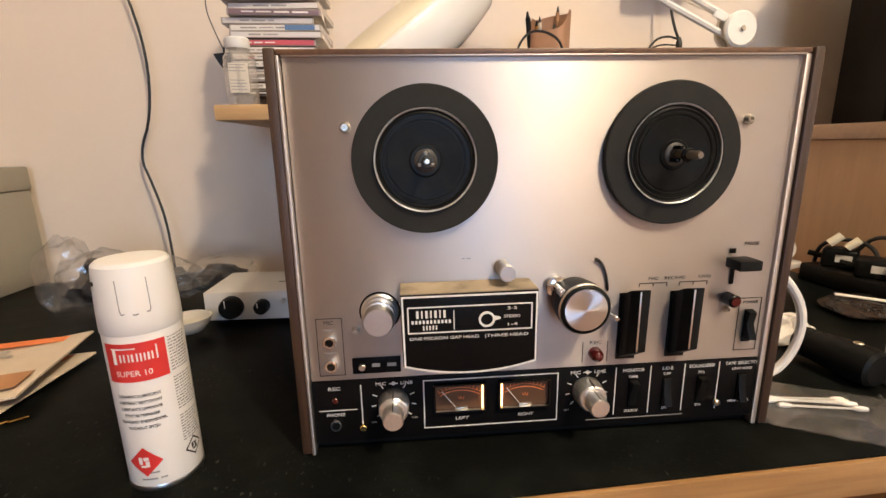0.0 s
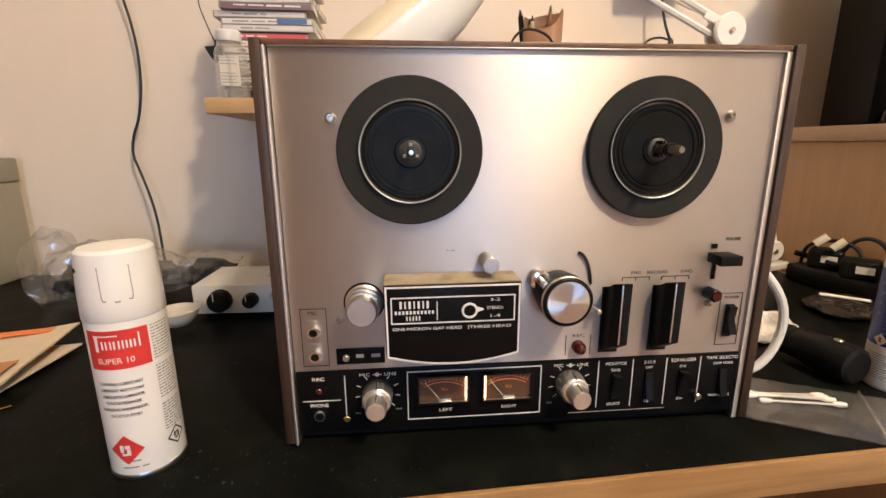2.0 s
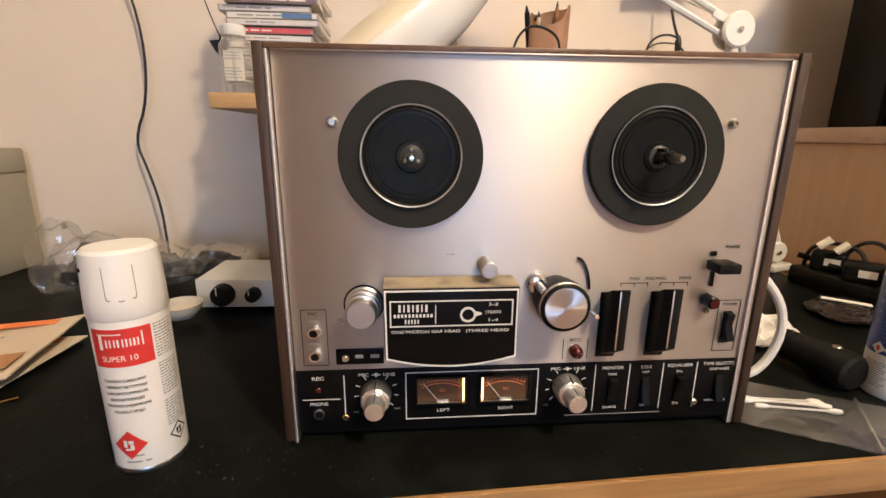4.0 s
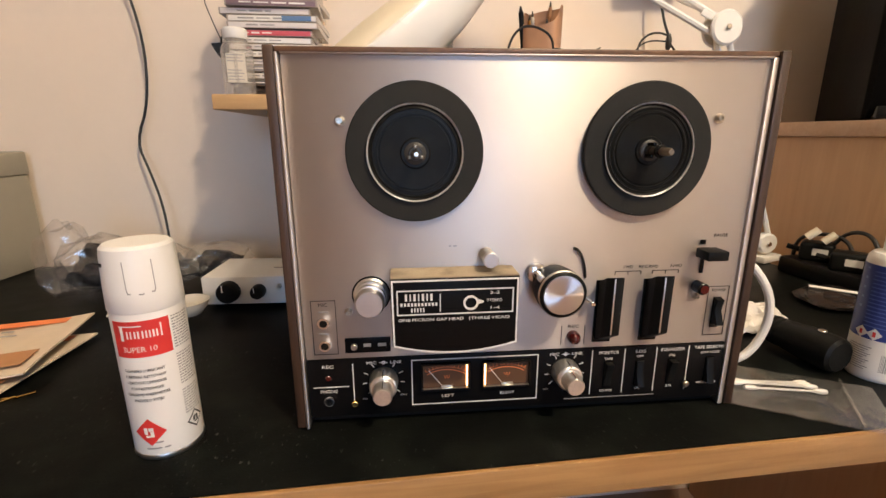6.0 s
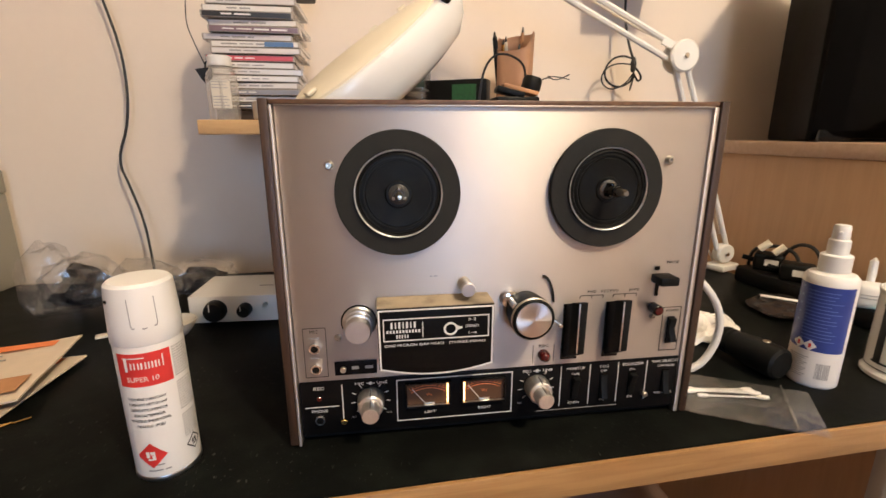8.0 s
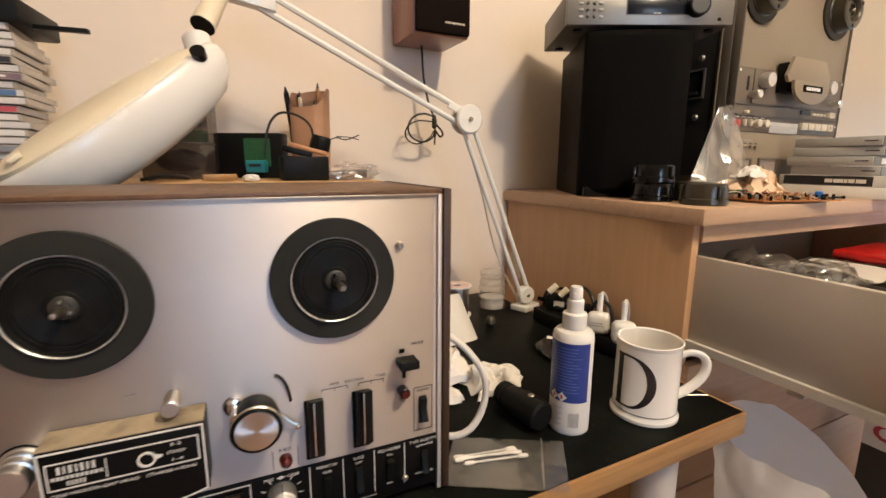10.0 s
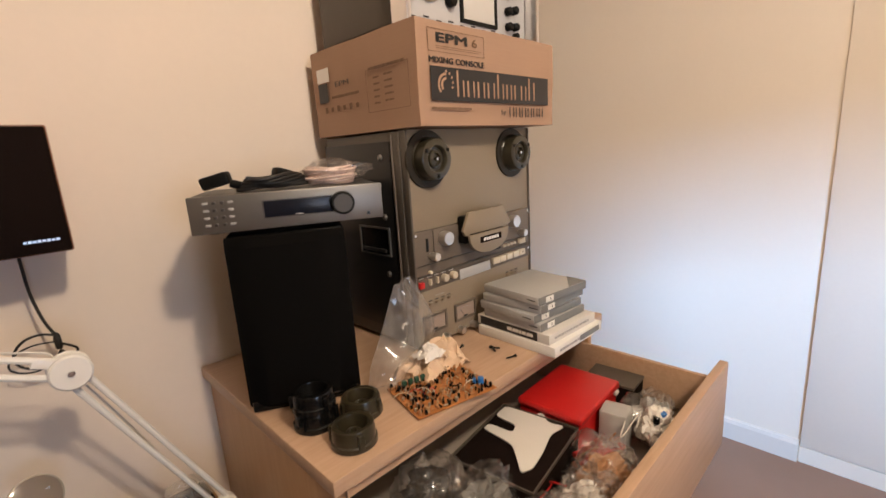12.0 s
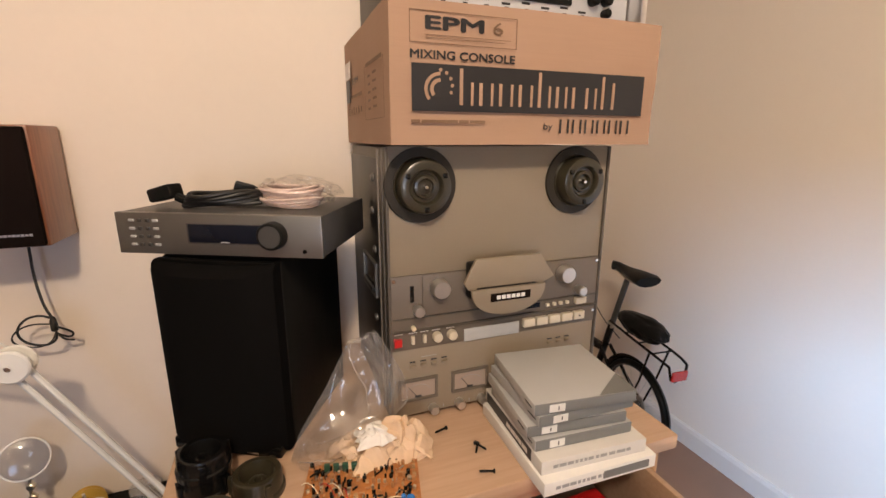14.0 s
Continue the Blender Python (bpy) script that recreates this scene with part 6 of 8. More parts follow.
def cd_case(m, mat, seed, extra=None):
    t = thing("cd_case", "CD in a plastic case in a tall stack on the shelf", "CD case", m, group="stacked CDs")
    part("case", box(B(), (0, 0.062, 0.0052), (0.142, 0.124, 0.0098), 0.0006, 1), CD_EDGE, t, "clear plastic case")
    part("spine", box(B(), (0, -0.0006, 0.0052), (0.136, 0.0012, 0.0074)), mat, t, "printed paper spine")
    rng = random.Random(seed)
    ink = WHITE_INK if mat in (CD_COLOURS[2], CD_COLOURS[4], CD_COLOURS[5], CD_COLOURS[3]) else GREY_INK
    a = rng.uniform(-0.055, -0.03)
    for k in range(rng.choice((2, 3, 4))):
        w = rng.uniform(0.008, 0.026)
        part("title_bar", box(B(), (a + w / 2, -0.0013, 0.0052), (w, 0.0003, rng.choice((0.0018, 0.0024)))), ink, t)
        a += w + 0.004
    if extra:
        part("blue_panel", box(B(), (0.038, -0.0016, 0.0052), (0.046, 0.0010, 0.0074)), extra, t, "blue spine panel")
    return t


CD_EDGE = material("cd_case_plastic", (0.42, 0.37, 0.32), 0.12, vary=0.15, scale=30, coat=0.6, spec=0.8)
order = [4, 0, 5, 1, 0, 1, 0, 3, 1, 0, 1, 2, 0, 4, 0, 1, 0, 1]
z = SH + 0.0195
rng = random.Random(17)
for k, c in enumerate(order):
    cd_case(pose(-0.186 + rng.uniform(-0.007, 0.007), 0.790 + rng.uniform(-0.005, 0.004), z, 0, 0, rng.uniform(-3, 3)), CD_COLOURS[c], 40 + k, SPINE_BLUE if k == 9 else None)
    z += 0.0108
base = thing("small_box", "shallow clear box of parts under the stack of CDs", "box", pose(-0.186, 0.858, SH))
part("tray", box(B(), (0, 0, 0.0095), (0.140, 0.120, 0.0185), 0.003), SMOKE_GLASS, base)
part("contents", box(B(), (0, 0, 0.007), (0.130, 0.110, 0.011), 0.003), TAUPE, base)
topb = thing("black_case", "flat black case lying on top of the CDs", "case", pose(-0.170, 0.850, z, 0, 0, -6))
part("case", box(B(), (0, 0, 0.016), (0.150, 0.130, 0.032), 0.004), BLACK_PLASTIC, topb)
part("tab", box(B(), (0.105, -0.02, 0.004), (0.070, 0.012, 0.006), 0.001), BLACK_PLASTIC, topb)
part("label", box(B(), (-0.015, -0.0652, 0.014), (0.045, 0.0008, 0.010)), PAPER, topb)

LABEL_AGED = material("aged_label_paper", (0.62, 0.56, 0.46), 0.7, vary=0.06, scale=90)
glass = thing("glass_jar", "small glass bottle with a white cap and printed label", "jar", pose(-0.222, 0.727, SH, 0, 0, 10))
part("bottle", lathe(B(), [(0.018, 0.001), (0.0215, 0.0), (0.0225, 0.003), (0.0225, 0.062), (0.0205, 0.069), (0.0165, 0.074), (0.0165, 0.082), (0.0, 0.082)], n=8), CLEAR_TINT := film("pale_glass", 0.05, 0.20, 0.55, 60, 0.05), glass)
part("label", box(B(), (0, -0.0212, 0.036), (0.026, 0.0006, 0.040)), LABEL_AGED, glass, "white printed label")
lb = B()
for k in range(9):
    if k not in (3, 4):
        bars(lb, -0.012, 0.010 - 0.003 * (k % 2), 0.054 - k * 0.0042, 0.0014, -0.0217, 60 + k)
part("print_bars", lb, GREY_INK, glass)
part("cap", lathe(B(), [(0.0165, 0.078), (0.0170, 0.079), (0.0170, 0.091), (0.0155, 0.093), (0, 0.093)], n=36), WHITE_PLASTIC, glass, "white screw cap")
clip = thing("bulldog_clip", "small black clip hanging beside the glass bottle", "clip", pose(-0.258, 0.765, 1.135, 0, 0, 15))
part("jaw", slab(B(), [(-0.012, 0), (0.012, 0.004), (0.012, -0.010), (0.0, -0.020), (-0.006, -0.012)], 0.02), BLACK_PLASTIC, clip)
part("loop", tube(B(), [(0.002, 0.01, 0.002), (0.004, 0.012, 0.014), (0.010, 0.012, 0.012), (0.010, 0.01, 0.0)], 0.0015, 6, 1), BLACK_PLASTIC, clip)
part("wire", tube(B(), [(0.002, 0.03, 0.010), (-0.012, 0.06, 0.050), (-0.022, 0.08, 0.085), (-0.014, 0.10, 0.150)], 0.0009, 5, 2), CORD_BLACK, clip)
nuts = thing("loose_parts", "small shiny metal parts lying on the shelf", "hardware", kind="stuff")
nb = B()
for k in range(16):
    r = random.Random(k)
    disc(nb, r.uniform(0.006, 0.014), r.uniform(0.012, 0.028), (r.uniform(-0.17, -0.09), r.uniform(0.715, 0.765), SH), n=10, round=0.002)
part("bits", nb, NICKEL, nuts)

tab = thing("small_screen", "black boxed gadget with a dark screen on the shelf", "gadget", pose(0.116, 0.922, SH, 0, 0, -28))
part("body", box(B(), (0.065, 0.020, 0.042), (0.130, 0.036, 0.084), 0.003), BLACK_PLASTIC, tab)
part("screen", box(B(), (0.084, 0.0012, 0.048), (0.050, 0.002, 0.052)), GREEN_BOARD, tab, "dim green screen")
teal = part("meter_block", box(B(), (0.088, -0.012, 0.022), (0.036, 0.018, 0.022), 0.002), TEAL, tab, "teal block")
part("slot", box(B(), (0.088, -0.0215, 0.024), (0.022, 0.001, 0.005)), INK, teal)

aq = thing("clear_case", "clear plastic case with a dark circuit inside, on the shelf", "case", pose(0.065, 0.885, SH, 0, 0, -20))
part("cover", box(B(), (0, 0, 0.072), (0.105, 0.070, 0.142), 0.004), SMOKE_GLASS, aq)
part("board", box(B(), (0, 0.005, 0.075), (0.092, 0.004, 0.020)), GREEN_BOARD, aq)
part("board", box(B(), (0, 0.005, 0.110), (0.090, 0.004, 0.040)), BLACK_PLASTIC, aq)
part("shelf_line", box(B(), (0, 0, 0.062), (0.098, 0.062, 0.002)), PALE_GREY, aq)
part("coils", crumple(B(), (0, 0, 0.030), (0.038, 0.022, 0.022), 41, 3, 0.4, 2.0), TAUPE, aq)

bb = thing("black_box", "small black plastic box at the front of the shelf", "box", pose(0.256, 0.745, SH))
part("body", box(B(), (0, 0.015, 0.020), (0.076, 0.058, 0.040), 0.003), BLACK_PLASTIC, bb)
mot = thing("motor_module", "small black motor on an orange flange with loose wires", "motor", pose(0.256, 0.752, SH + 0.041, 0, 14, -8))
part("flange", box(B(), (0.004, 0, 0.012), (0.062, 0.040, 0.007), 0.002), PAD, mot, "orange-tan flange")
part("block", box(B(), (-0.012, 0, 0.004), (0.050, 0.040, 0.010), 0.002), BLACK_PLASTIC, mot)
part("can", lathe(B(), [(0.016, 0), (0.017, 0.002), (0.017, 0.018), (0.014, 0.024), (0, 0.024)], (0.022, 0, 0.015), n=28), BLACK_PLASTIC, mot)
part("wire", tube(B(), [(0.010, 0, 0.030), (0.000, -0.004, 0.055), (-0.030, -0.004, 0.064), (-0.055, 0.0, 0.058), (-0.066, 0.006, 0.030), (-0.060, 0.010, -0.02)], 0.0020, 6, 2), CORD_BLACK, mot)
part("wire", tube(B(), [(0.030, 0.0, 0.030), (0.045, -0.004, 0.045), (0.062, 0.0, 0.042), (0.082, 0.0, 0.058)], 0.0011, 5, 2), CORD_BLACK, mot)
part("wire", tube(B(), [(0.045, -0.004, 0.045), (0.066, 0.0, 0.050), (0.084, 0.0, 0.050)], 0.0009, 5, 1), CORD_BLACK, mot)

pen = thing("pen_holder", "tan folded card pen holder with pens in it", "pen holder", pose(0.288, 0.862, SH, 0, 0, -32))
def cup_at(u, v):
    # a softly squared tube of card, its front lip cut in a low curve
    a = 2 * math.pi * u
    c, t = math.cos(a), math.sin(a)
    rim = 0.166 - 0.036 * max(0.0, -t) ** 0.7 - 0.006 * max(0.0, -c)
    flare = 0.92 + 0.08 * v
    return Vector((0.0345 * flare * math.copysign(abs(c) ** 0.55, c), 0.0305 * flare * math.copysign(abs(t) ** 0.55, t), 0.001 + rim * v))
part("wall", sheet(B(), 0, 0, 48, 6, cup_at, 0.0016), TAN_LEATHER, pen, smooth=40)
part("bottom", box(B(), (0, 0, 0.003), (0.056, 0.048, 0.004)), TAN_LEATHER, pen)
for k, (x, y, l, r, mat) in enumerate(((-0.022, -0.012, 0.158, 0.0048, BLACK_PLASTIC), (-0.012, 0.004, 0.152, 0.0035, CREAM_PLASTIC), (-0.026, 0.010, 0.150, 0.0040, BRASS), (0.004, 0.012, 0.172, 0.0036, PAD), (-0.002, -0.008, 0.140, 0.0038, NICKEL))):
    p = thing("pen", "pen standing in the tan holder", "pen", pose(0.288, 0.862, SH + 0.006, 0, 0, -32) @ pose(x, y, 0, 4 - 3 * k, -5 + 2 * k, 0), group="pens in the holder")
    part("barrel", disc(B(), r, l - 0.006, n=12, round=0.001), mat, p)
    part("tip", lathe(B(), [(r * 0.8, l - 0.006), (r * 0.3, l + 0.004), (0, l + 0.005)], n=12), INK, p)
bl = thing("foil_pack", "crumpled clear pack of shiny parts at the shelf end", "package", pose(0.335, 0.745, SH))
part("film", crumple(B(), (0, 0, 0.012), (0.042, 0.030, 0.016), 51, 4, 0.6, 2.4), FILM_THICK, bl, smooth=16)
part("foil", crumple(B(), (-0.012, 0, 0.009), (0.024, 0.020, 0.010), 52, 3, 0.7, 3), CHROME, bl, smooth=10)
part("dark_part", box(B(), (0.016, 0.002, 0.011), (0.022, 0.020, 0.014), 0.003), GREY_DARK, bl)
peg = solid("clothes_peg", box(B(), (0.125, 0.735, SH + 0.006), (0.050, 0.009, 0.010), 0.002, m=pose(0.125, 0.735, 0, 0, 0, 14) @ pose(-0.125, -0.735, 0)), BEECH, "small wooden peg on the shelf", "peg")
solid("white_clip", crumple(B(), (0.170, 0.728, SH + 0.005), (0.012, 0.008, 0.006), 55, 3, 0.4), WHITE_PLASTIC, "small white plastic scrap on the shelf", "scrap")
solid("dark_lead", tube(B(), [(0.02, 0.74, SH + 0.003), (0.06, 0.73, SH + 0.012), (0.09, 0.745, SH + 0.004), (0.05, 0.76, SH + 0.010), (0.03, 0.745, SH + 0.003)], 0.0028, 6, 2), CORD_BLACK, "dark tangled lead on the shelf", "cable")

# ---- small loudspeaker on the wall ----
ws = thing("wall_speaker", "small cherry-veneered loudspeaker with a dark cloth grille on the wall", "loudspeaker", pose(0.562, 0.846, 1.347))
part("cabinet", box(B(), (0, 0.070, 0.103), (0.128, 0.124, 0.206), 0.004), CHERRY, ws, "cherry-veneered box")
gr = part("grille", box(B(), (0, 0.002, 0.103), (0.122, 0.014, 0.200), 0.004), CHERRY_FLAT, ws, "dark brown cloth grille")
mk = B()
for k in range(8):
    box(mk, (0.004 + k * 0.0058, -0.0056, 0.024), (0.0046, 0.0008, 0.0032 + 0.001 * (k % 2)))
part("maker_mark", mk, ALU_TRIM, gr, "plain silver maker's mark")
part("wall_bracket", box(B(), (0, 0.135, 0.12), (0.05, 0.010, 0.06)), BLACK_PLASTIC, ws)
sw = thing("speaker_wire", "black speaker wire knotted in a loop on the wall", "cable")
part("cord", tube(B(), [(0.554, 0.946, 1.360), (0.556, 0.944, 1.327), (0.556, 0.938, 1.275), (0.563, 0.930, 1.230), (0.569, 0.926, 1.208), (0.576, 0.924, 1.192)], 0.0026, 8, 2), CORD_BLACK, sw)
part("loop", tube(B(), [(0.574, 0.923, 1.192), (0.555, 0.928, 1.199), (0.530, 0.930, 1.193), (0.513, 0.930, 1.170), (0.520, 0.932, 1.145), (0.550, 0.933, 1.132), (0.574, 0.926, 1.142), (0.580, 0.921, 1.162)], 0.0022, 8, 2), CORD_BLACK, sw)
part("loop", tube(B(), [(0.573, 0.922, 1.180), (0.540, 0.926, 1.183), (0.514, 0.925, 1.172), (0.504, 0.926, 1.152), (0.516, 0.934, 1.136), (0.540, 0.938, 1.128), (0.566, 0.930, 1.140), (0.579, 0.922, 1.164)], 0.0016, 8, 2), CORD_BLACK, sw)
part("loop", tube(B(), [(0.574, 0.920, 1.178), (0.590, 0.924, 1.168), (0.604, 0.930, 1.154), (0.596, 0.930, 1.145), (0.581, 0.922, 1.158)], 0.0022, 8, 2), CORD_BLACK, sw)
part("knot", crumple(B(), (0.577, 0.923, 1.178), (0.006, 0.006, 0.018), 61, 3, 0.3), CORD_BLACK, sw)
part("tail", tube(B(), [(0.580, 0.921, 1.160), (0.584, 0.936, 1.140), (0.592, 0.954, 1.130)], 0.0020, 6, 1), CORD_BLACK, sw)

# ---- things on the drawer cabinet ----
def bookshelf_speaker():
    t = thing("bookshelf_speaker", "black loudspeaker with a rounded cloth grille standing on the cabinet", "loudspeaker", pose(0.810, 0.692, CZ, 0, 0, -29))
    W_, D_, H_ = 0.205, 0.235, 0.332
    part("cabinet", box(B(), (W_ / 2, D_ / 2 + 0.020, H_ / 2), (W_, D_, H_), 0.006, 3), CHAR_WOOD, t, "black vinyl cabinet")
    b = B()
    n = 14
    prof = [(W_ * k / n, -0.004 - 0.030 * (1 - abs(2 * k / n - 1) ** 3)) for k in range(n + 1)]
    rows = []
    for z, s in ((0.004, 0.0), (0.010, 0.6), (0.020, 1.0), (H_ - 0.018, 1.0), (H_ - 0.008, 0.6), (H_ - 0.003, 0.0)):
        rows.append([b.verts.new((x, 0.016 + (y - 0.016) * (0.55 + 0.45 * s), z)) for x, y in prof])
    for r0, r1 in zip(rows, rows[1:]):
        for k in range(n):
            b.faces.new((r0[k], r0[k + 1], r1[k + 1], r1[k]))
    for k in (0, n):
        back = [b.verts.new((prof[k][0], 0.020, r[0].co.z)) for r in rows]
        for i in range(len(rows) - 1):
            b.faces.new((rows[i][k], rows[i + 1][k], back[i + 1], back[i]))
    bmesh.ops.recalc_face_normals(b, faces=b.faces)
    g = part("grille", b, CLOTH_BLACK, t, "black cloth grille")
    part("baffle", box(B(), (W_ / 2, 0.0145, H_ / 2), (W_ - 0.004, 0.010, H_ - 0.004), 0.003), BLACK_GLOSS, t)
    part("plinth_strip", box(B(), (W_ / 2, -0.004, 0.012), (W_ - 0.012, 0.026, 0.022), 0.004), BLACK_GLOSS, t, "glossy black lower edge")
    part("badge", box(B(), (W_ - 0.045, -0.0330, 0.022), (0.020, 0.0010, 0.003)), CHROME, g)


bookshelf_speaker()


def tuner():
    t = thing("radio_tuner", "dark grey slim radio tuner lying on the black loudspeaker", "tuner", pose(0.768, 0.710, 1.358, 0, 0, -26.5))
    W_, H_, D_ = 0.328, 0.0645, 0.215
    part("case", box(B(), (W_ / 2, D_ / 2 + 0.006, H_ / 2), (W_ - 0.002, D_, H_ - 0.002), 0.002), GREY_DARK, t, "dark grey case")
    f = part("front_panel", box(B(), (W_ / 2, 0.003, H_ / 2), (W_, 0.010, H_), 0.002), GREY_CASE, t, "grey front panel")
    w = part("display_window", box(B(), (0.178, -0.0026, 0.034), (0.118, 0.0016, 0.028), 0.0006), DISPLAY, f, "dark display window")
    part("window_rim", border(B(), rect(0.117, 0.0185, 0.239, 0.0495), 0.0012, 0.0012, pose(0, -0.002, 0)), GREY_DARK, w)
    part("maker_mark", bars(B(), 0.170, 0.184, 0.0215, 0.0016, -0.0034, 8), WHITE_INK, w, "plain white maker's mark")
    k = part("tuning_knob", lathe(B(), [(0.0212, 0), (0.0214, 0.003), (0.0205, 0.014), (0.0190, 0.0155), (0, 0.0152)], (0.254, -0.002, 0.0345), "y", 44), BLACK_PLASTIC, t, "round dark tuning knob")
    part("knob_face", disc(B(), 0.0165, 0.0006, (0.254, -0.0172, 0.0345), "y", 40), GREY_DARK, k)
    for i in range(4):
        for j in range(4):
            big = i in (0, 3)
            part("button", box(B(), (0.028 + 0.0130 * i, -0.0030, 0.0525 - 0.0125 * j), (0.0085 if big else 0.0055, 0.004, 0.0040 if big else 0.0050), 0.0008), GREY_BOX if big else GREY_DARK, f)
    part("jack", disc(B(), 0.0032, 0.0012, (0.300, -0.002, 0.0105), "y", 16), BLACK_GLOSS, f)
    for x in (0.03, W_ - 0.03):
        for y in (0.03, D_ - 0.03):
            part("foot", disc(B(), 0.009, 0.004, (x, y, -0.004)), BLACK_PLASTIC, t)
    # leads on the tuner, in its own directions
    m = t.matrix_world
    up = H_ + 0.0005
    lead = thing("mains_lead", "coiled black mains lead lying on the radio tuner", "cable", m)
    part("socket_end", box(B(), (0.042, 0.060, up + 0.022), (0.050, 0.028, 0.022), 0.004, m=pose(0.042, 0.060, up + 0.022, 0, -14, -12) @ pose(-0.042, -0.060, -up - 0.022)), BLACK_PLASTIC, lead)
    part("socket_collar", tube(B(), [(0.066, 0.056, up + 0.016), (0.090, 0.052, up + 0.009)], 0.0075, 10), BLACK_PLASTIC, lead)
    part("plug_end", box(B(), (0.155, 0.105, up + 0.026), (0.034, 0.026, 0.018), 0.004, m=pose(0.155, 0.105, up + 0.026, 0, 18, 30) @ pose(-0.155, -0.105, -up - 0.026)), BLACK_PLASTIC, lead)
    for k in range(5):
        pts = [(0.140 + (0.064 - 0.005 * k) * math.cos(a) + 0.010 * math.sin(a), 0.072 + (0.024 + 0.004 * k) * math.sin(a) + 0.012 * math.cos(a), up + 0.0045 + 0.0042 * k + 0.004 * max(0.0, math.cos(a)) + 0.002 * math.sin(3 * a + k)) for a in [0.3 * i + k for i in range(21)]]
        part("turn", tube(B(), pts, 0.0038, 7, 1), CORD_BLACK, lead)
    coil = thing("speaker_cable", "coil of clear pink speaker cable lying on the tuner", "cable", m)
    for k in range(9):
        r = 0.034 + 0.0022 * (k % 4)
        pts = [(0.245 + 1.25 * r * math.cos(a), 0.090 + r * math.sin(a), up + 0.004 + 0.0034 * k + 0.002 * math.sin(2 * a + k)) for a in [0.262 * i + k for i in range(25)]]
        part("turn", tube(B(), pts, 0.0030, 6), PINK_CABLE, coil)
    part("bag_film", crumple(B(), (0.255, 0.090, up + 0.022), (0.062, 0.046, 0.024), 71, 4, 0.5, 1.8), FILM, coil, smooth=18)


tuner()


def studio_recorder():
    """The tall reel recorder: x along its front from its left edge, z up from the cabinet top, front plane at y = 0."""
    t = thing("studio_tape_recorder", "beige and taupe studio reel-to-reel recorder standing on the cabinet", "tape recorder", pose(1.168, 0.613, CZ))
    W_, H_, D_ = 0.446, 0.503, 0.30
    X, Z = 1.168, CZ
    part("body", box(B(), (W_ / 2, D_ / 2 + 0.008, H_ / 2 + 0.004), (W_ - 0.004, D_, H_ - 0.012), 0.003), TAUPE_SIDE, t, "dark taupe metal body")
    part("top_plate", box(B(), (W_ / 2, 0.006, (0.284 + H_) / 2), (W_ - 0.012, 0.012, H_ - 0.284), 0.001), BEIGE, t, "beige reel plate")
    mid = part("transport_panel", box(B(), (W_ / 2, 0.005, 0.214), (W_ - 0.012, 0.014, 0.139), 0.001), TAUPE, t, "taupe transport panel")
    low = part("meter_panel", box(B(), (W_ / 2, 0.006, 0.077), (W_ - 0.012, 0.012, 0.134), 0.001), BEIGE, t, "beige meter panel")
    for x in (0.003, W_ - 0.003):
        part("edge_rail", box(B(), (x, 0.006, H_ / 2 + 0.004), (0.005, 0.020, H_ - 0.010), 0.001), TAUPE_SIDE, t)
    for x in (0.04, W_ - 0.04):
        for y in (0.04, 0.26):
            part("foot", disc(B(), 0.014, 0.0105, (x, y, 0.0)), BLACK_PLASTIC, t)
    # hubs
    for x in (0.0605, 0.366):
        h = part("reel_table", lathe(B(), [(0.0, 0.0), (0.0625, 0.0), (0.0630, 0.003), (0.0620, 0.0055), (0.0480, 0.0065), (0.0480, 0.0065)], (x, 0, 0.439), "y", 64), HUB_BROWN, t, "dark reel table")
        part("rim_ring", lathe(B(), [(0.0478, 0.004), (0.0478, 0.0085), (0.0462, 0.0100), (0.0448, 0.0085)], (x, 0, 0.439), "y", 56), OLIVE_GLOSS, h)
        hb = part("hub_adaptor", lathe(B(), [(0.0445, 0.005), (0.0440, 0.030), (0.0425, 0.0345), (0.0385, 0.0365), (0.0290, 0.0365), (0.0265, 0.034), (0.0250, 0.026), (0.0200, 0.0255), (0.0185, 0.030), (0.0140, 0.031), (0.0130, 0.024), (0.0, 0.024)], (x, 0, 0.439), "y", 56), OLIVE_GLOSS, h, "dark glossy hub adaptor")
        part("spindle", lathe(B(), [(0.0045, 0.022), (0.0045, 0.033), (0.003, 0.036), (0, 0.0365)], (x, 0, 0.439), "y", 16), CHROME, hb)
        for k in range(3):
            a = radians(30 + 120 * k)
            part("key", box(B(), (x + 0.036 * math.cos(a), -0.0365, 0.439 + 0.036 * math.sin(a)), (0.008, 0.003, 0.008), 0.001), BLACK_GLOSS, hb)
    # head cover, guides and rollers
    hc = part("head_cover", slab(B(), [(0.129, 0.269), (0.151, 0.311), (0.280, 0.311), (0.312, 0.266), (0.288, 0.256), (0.137, 0.256)], 0.007, pose(0, -0.036, 0), 0.001), BEIGE, t, "beige angled head cover")
    # black block fills the hollow behind the cover in place of its shade
    part("hollow_shade_block", box(B(), (0.214, -0.016, 0.2680), (0.140, 0.026, 0.066), 0.004), BLACK_PLASTIC, t, "dark block standing in for the shaded hollow behind the cover")
    lower = [(0.138, 0.258)] + [(0.212 + 0.074 * math.cos(a), 0.258 - 0.050 * math.sin(a) ** 0.8) for a in [math.pi - math.pi * k / 14 for k in range(1, 14)]] + [(0.286, 0.258)]
    lc = part("head_flap", slab(B(), lower, 0.007, pose(0, -0.048, 0), 0.001), BEIGE, t, "beige rounded head flap")
    part("flap_hinge", box(B(), (0.212, -0.036, 0.2560), (0.120, 0.012, 0.006), 0.001), BLACK_PLASTIC, lc)
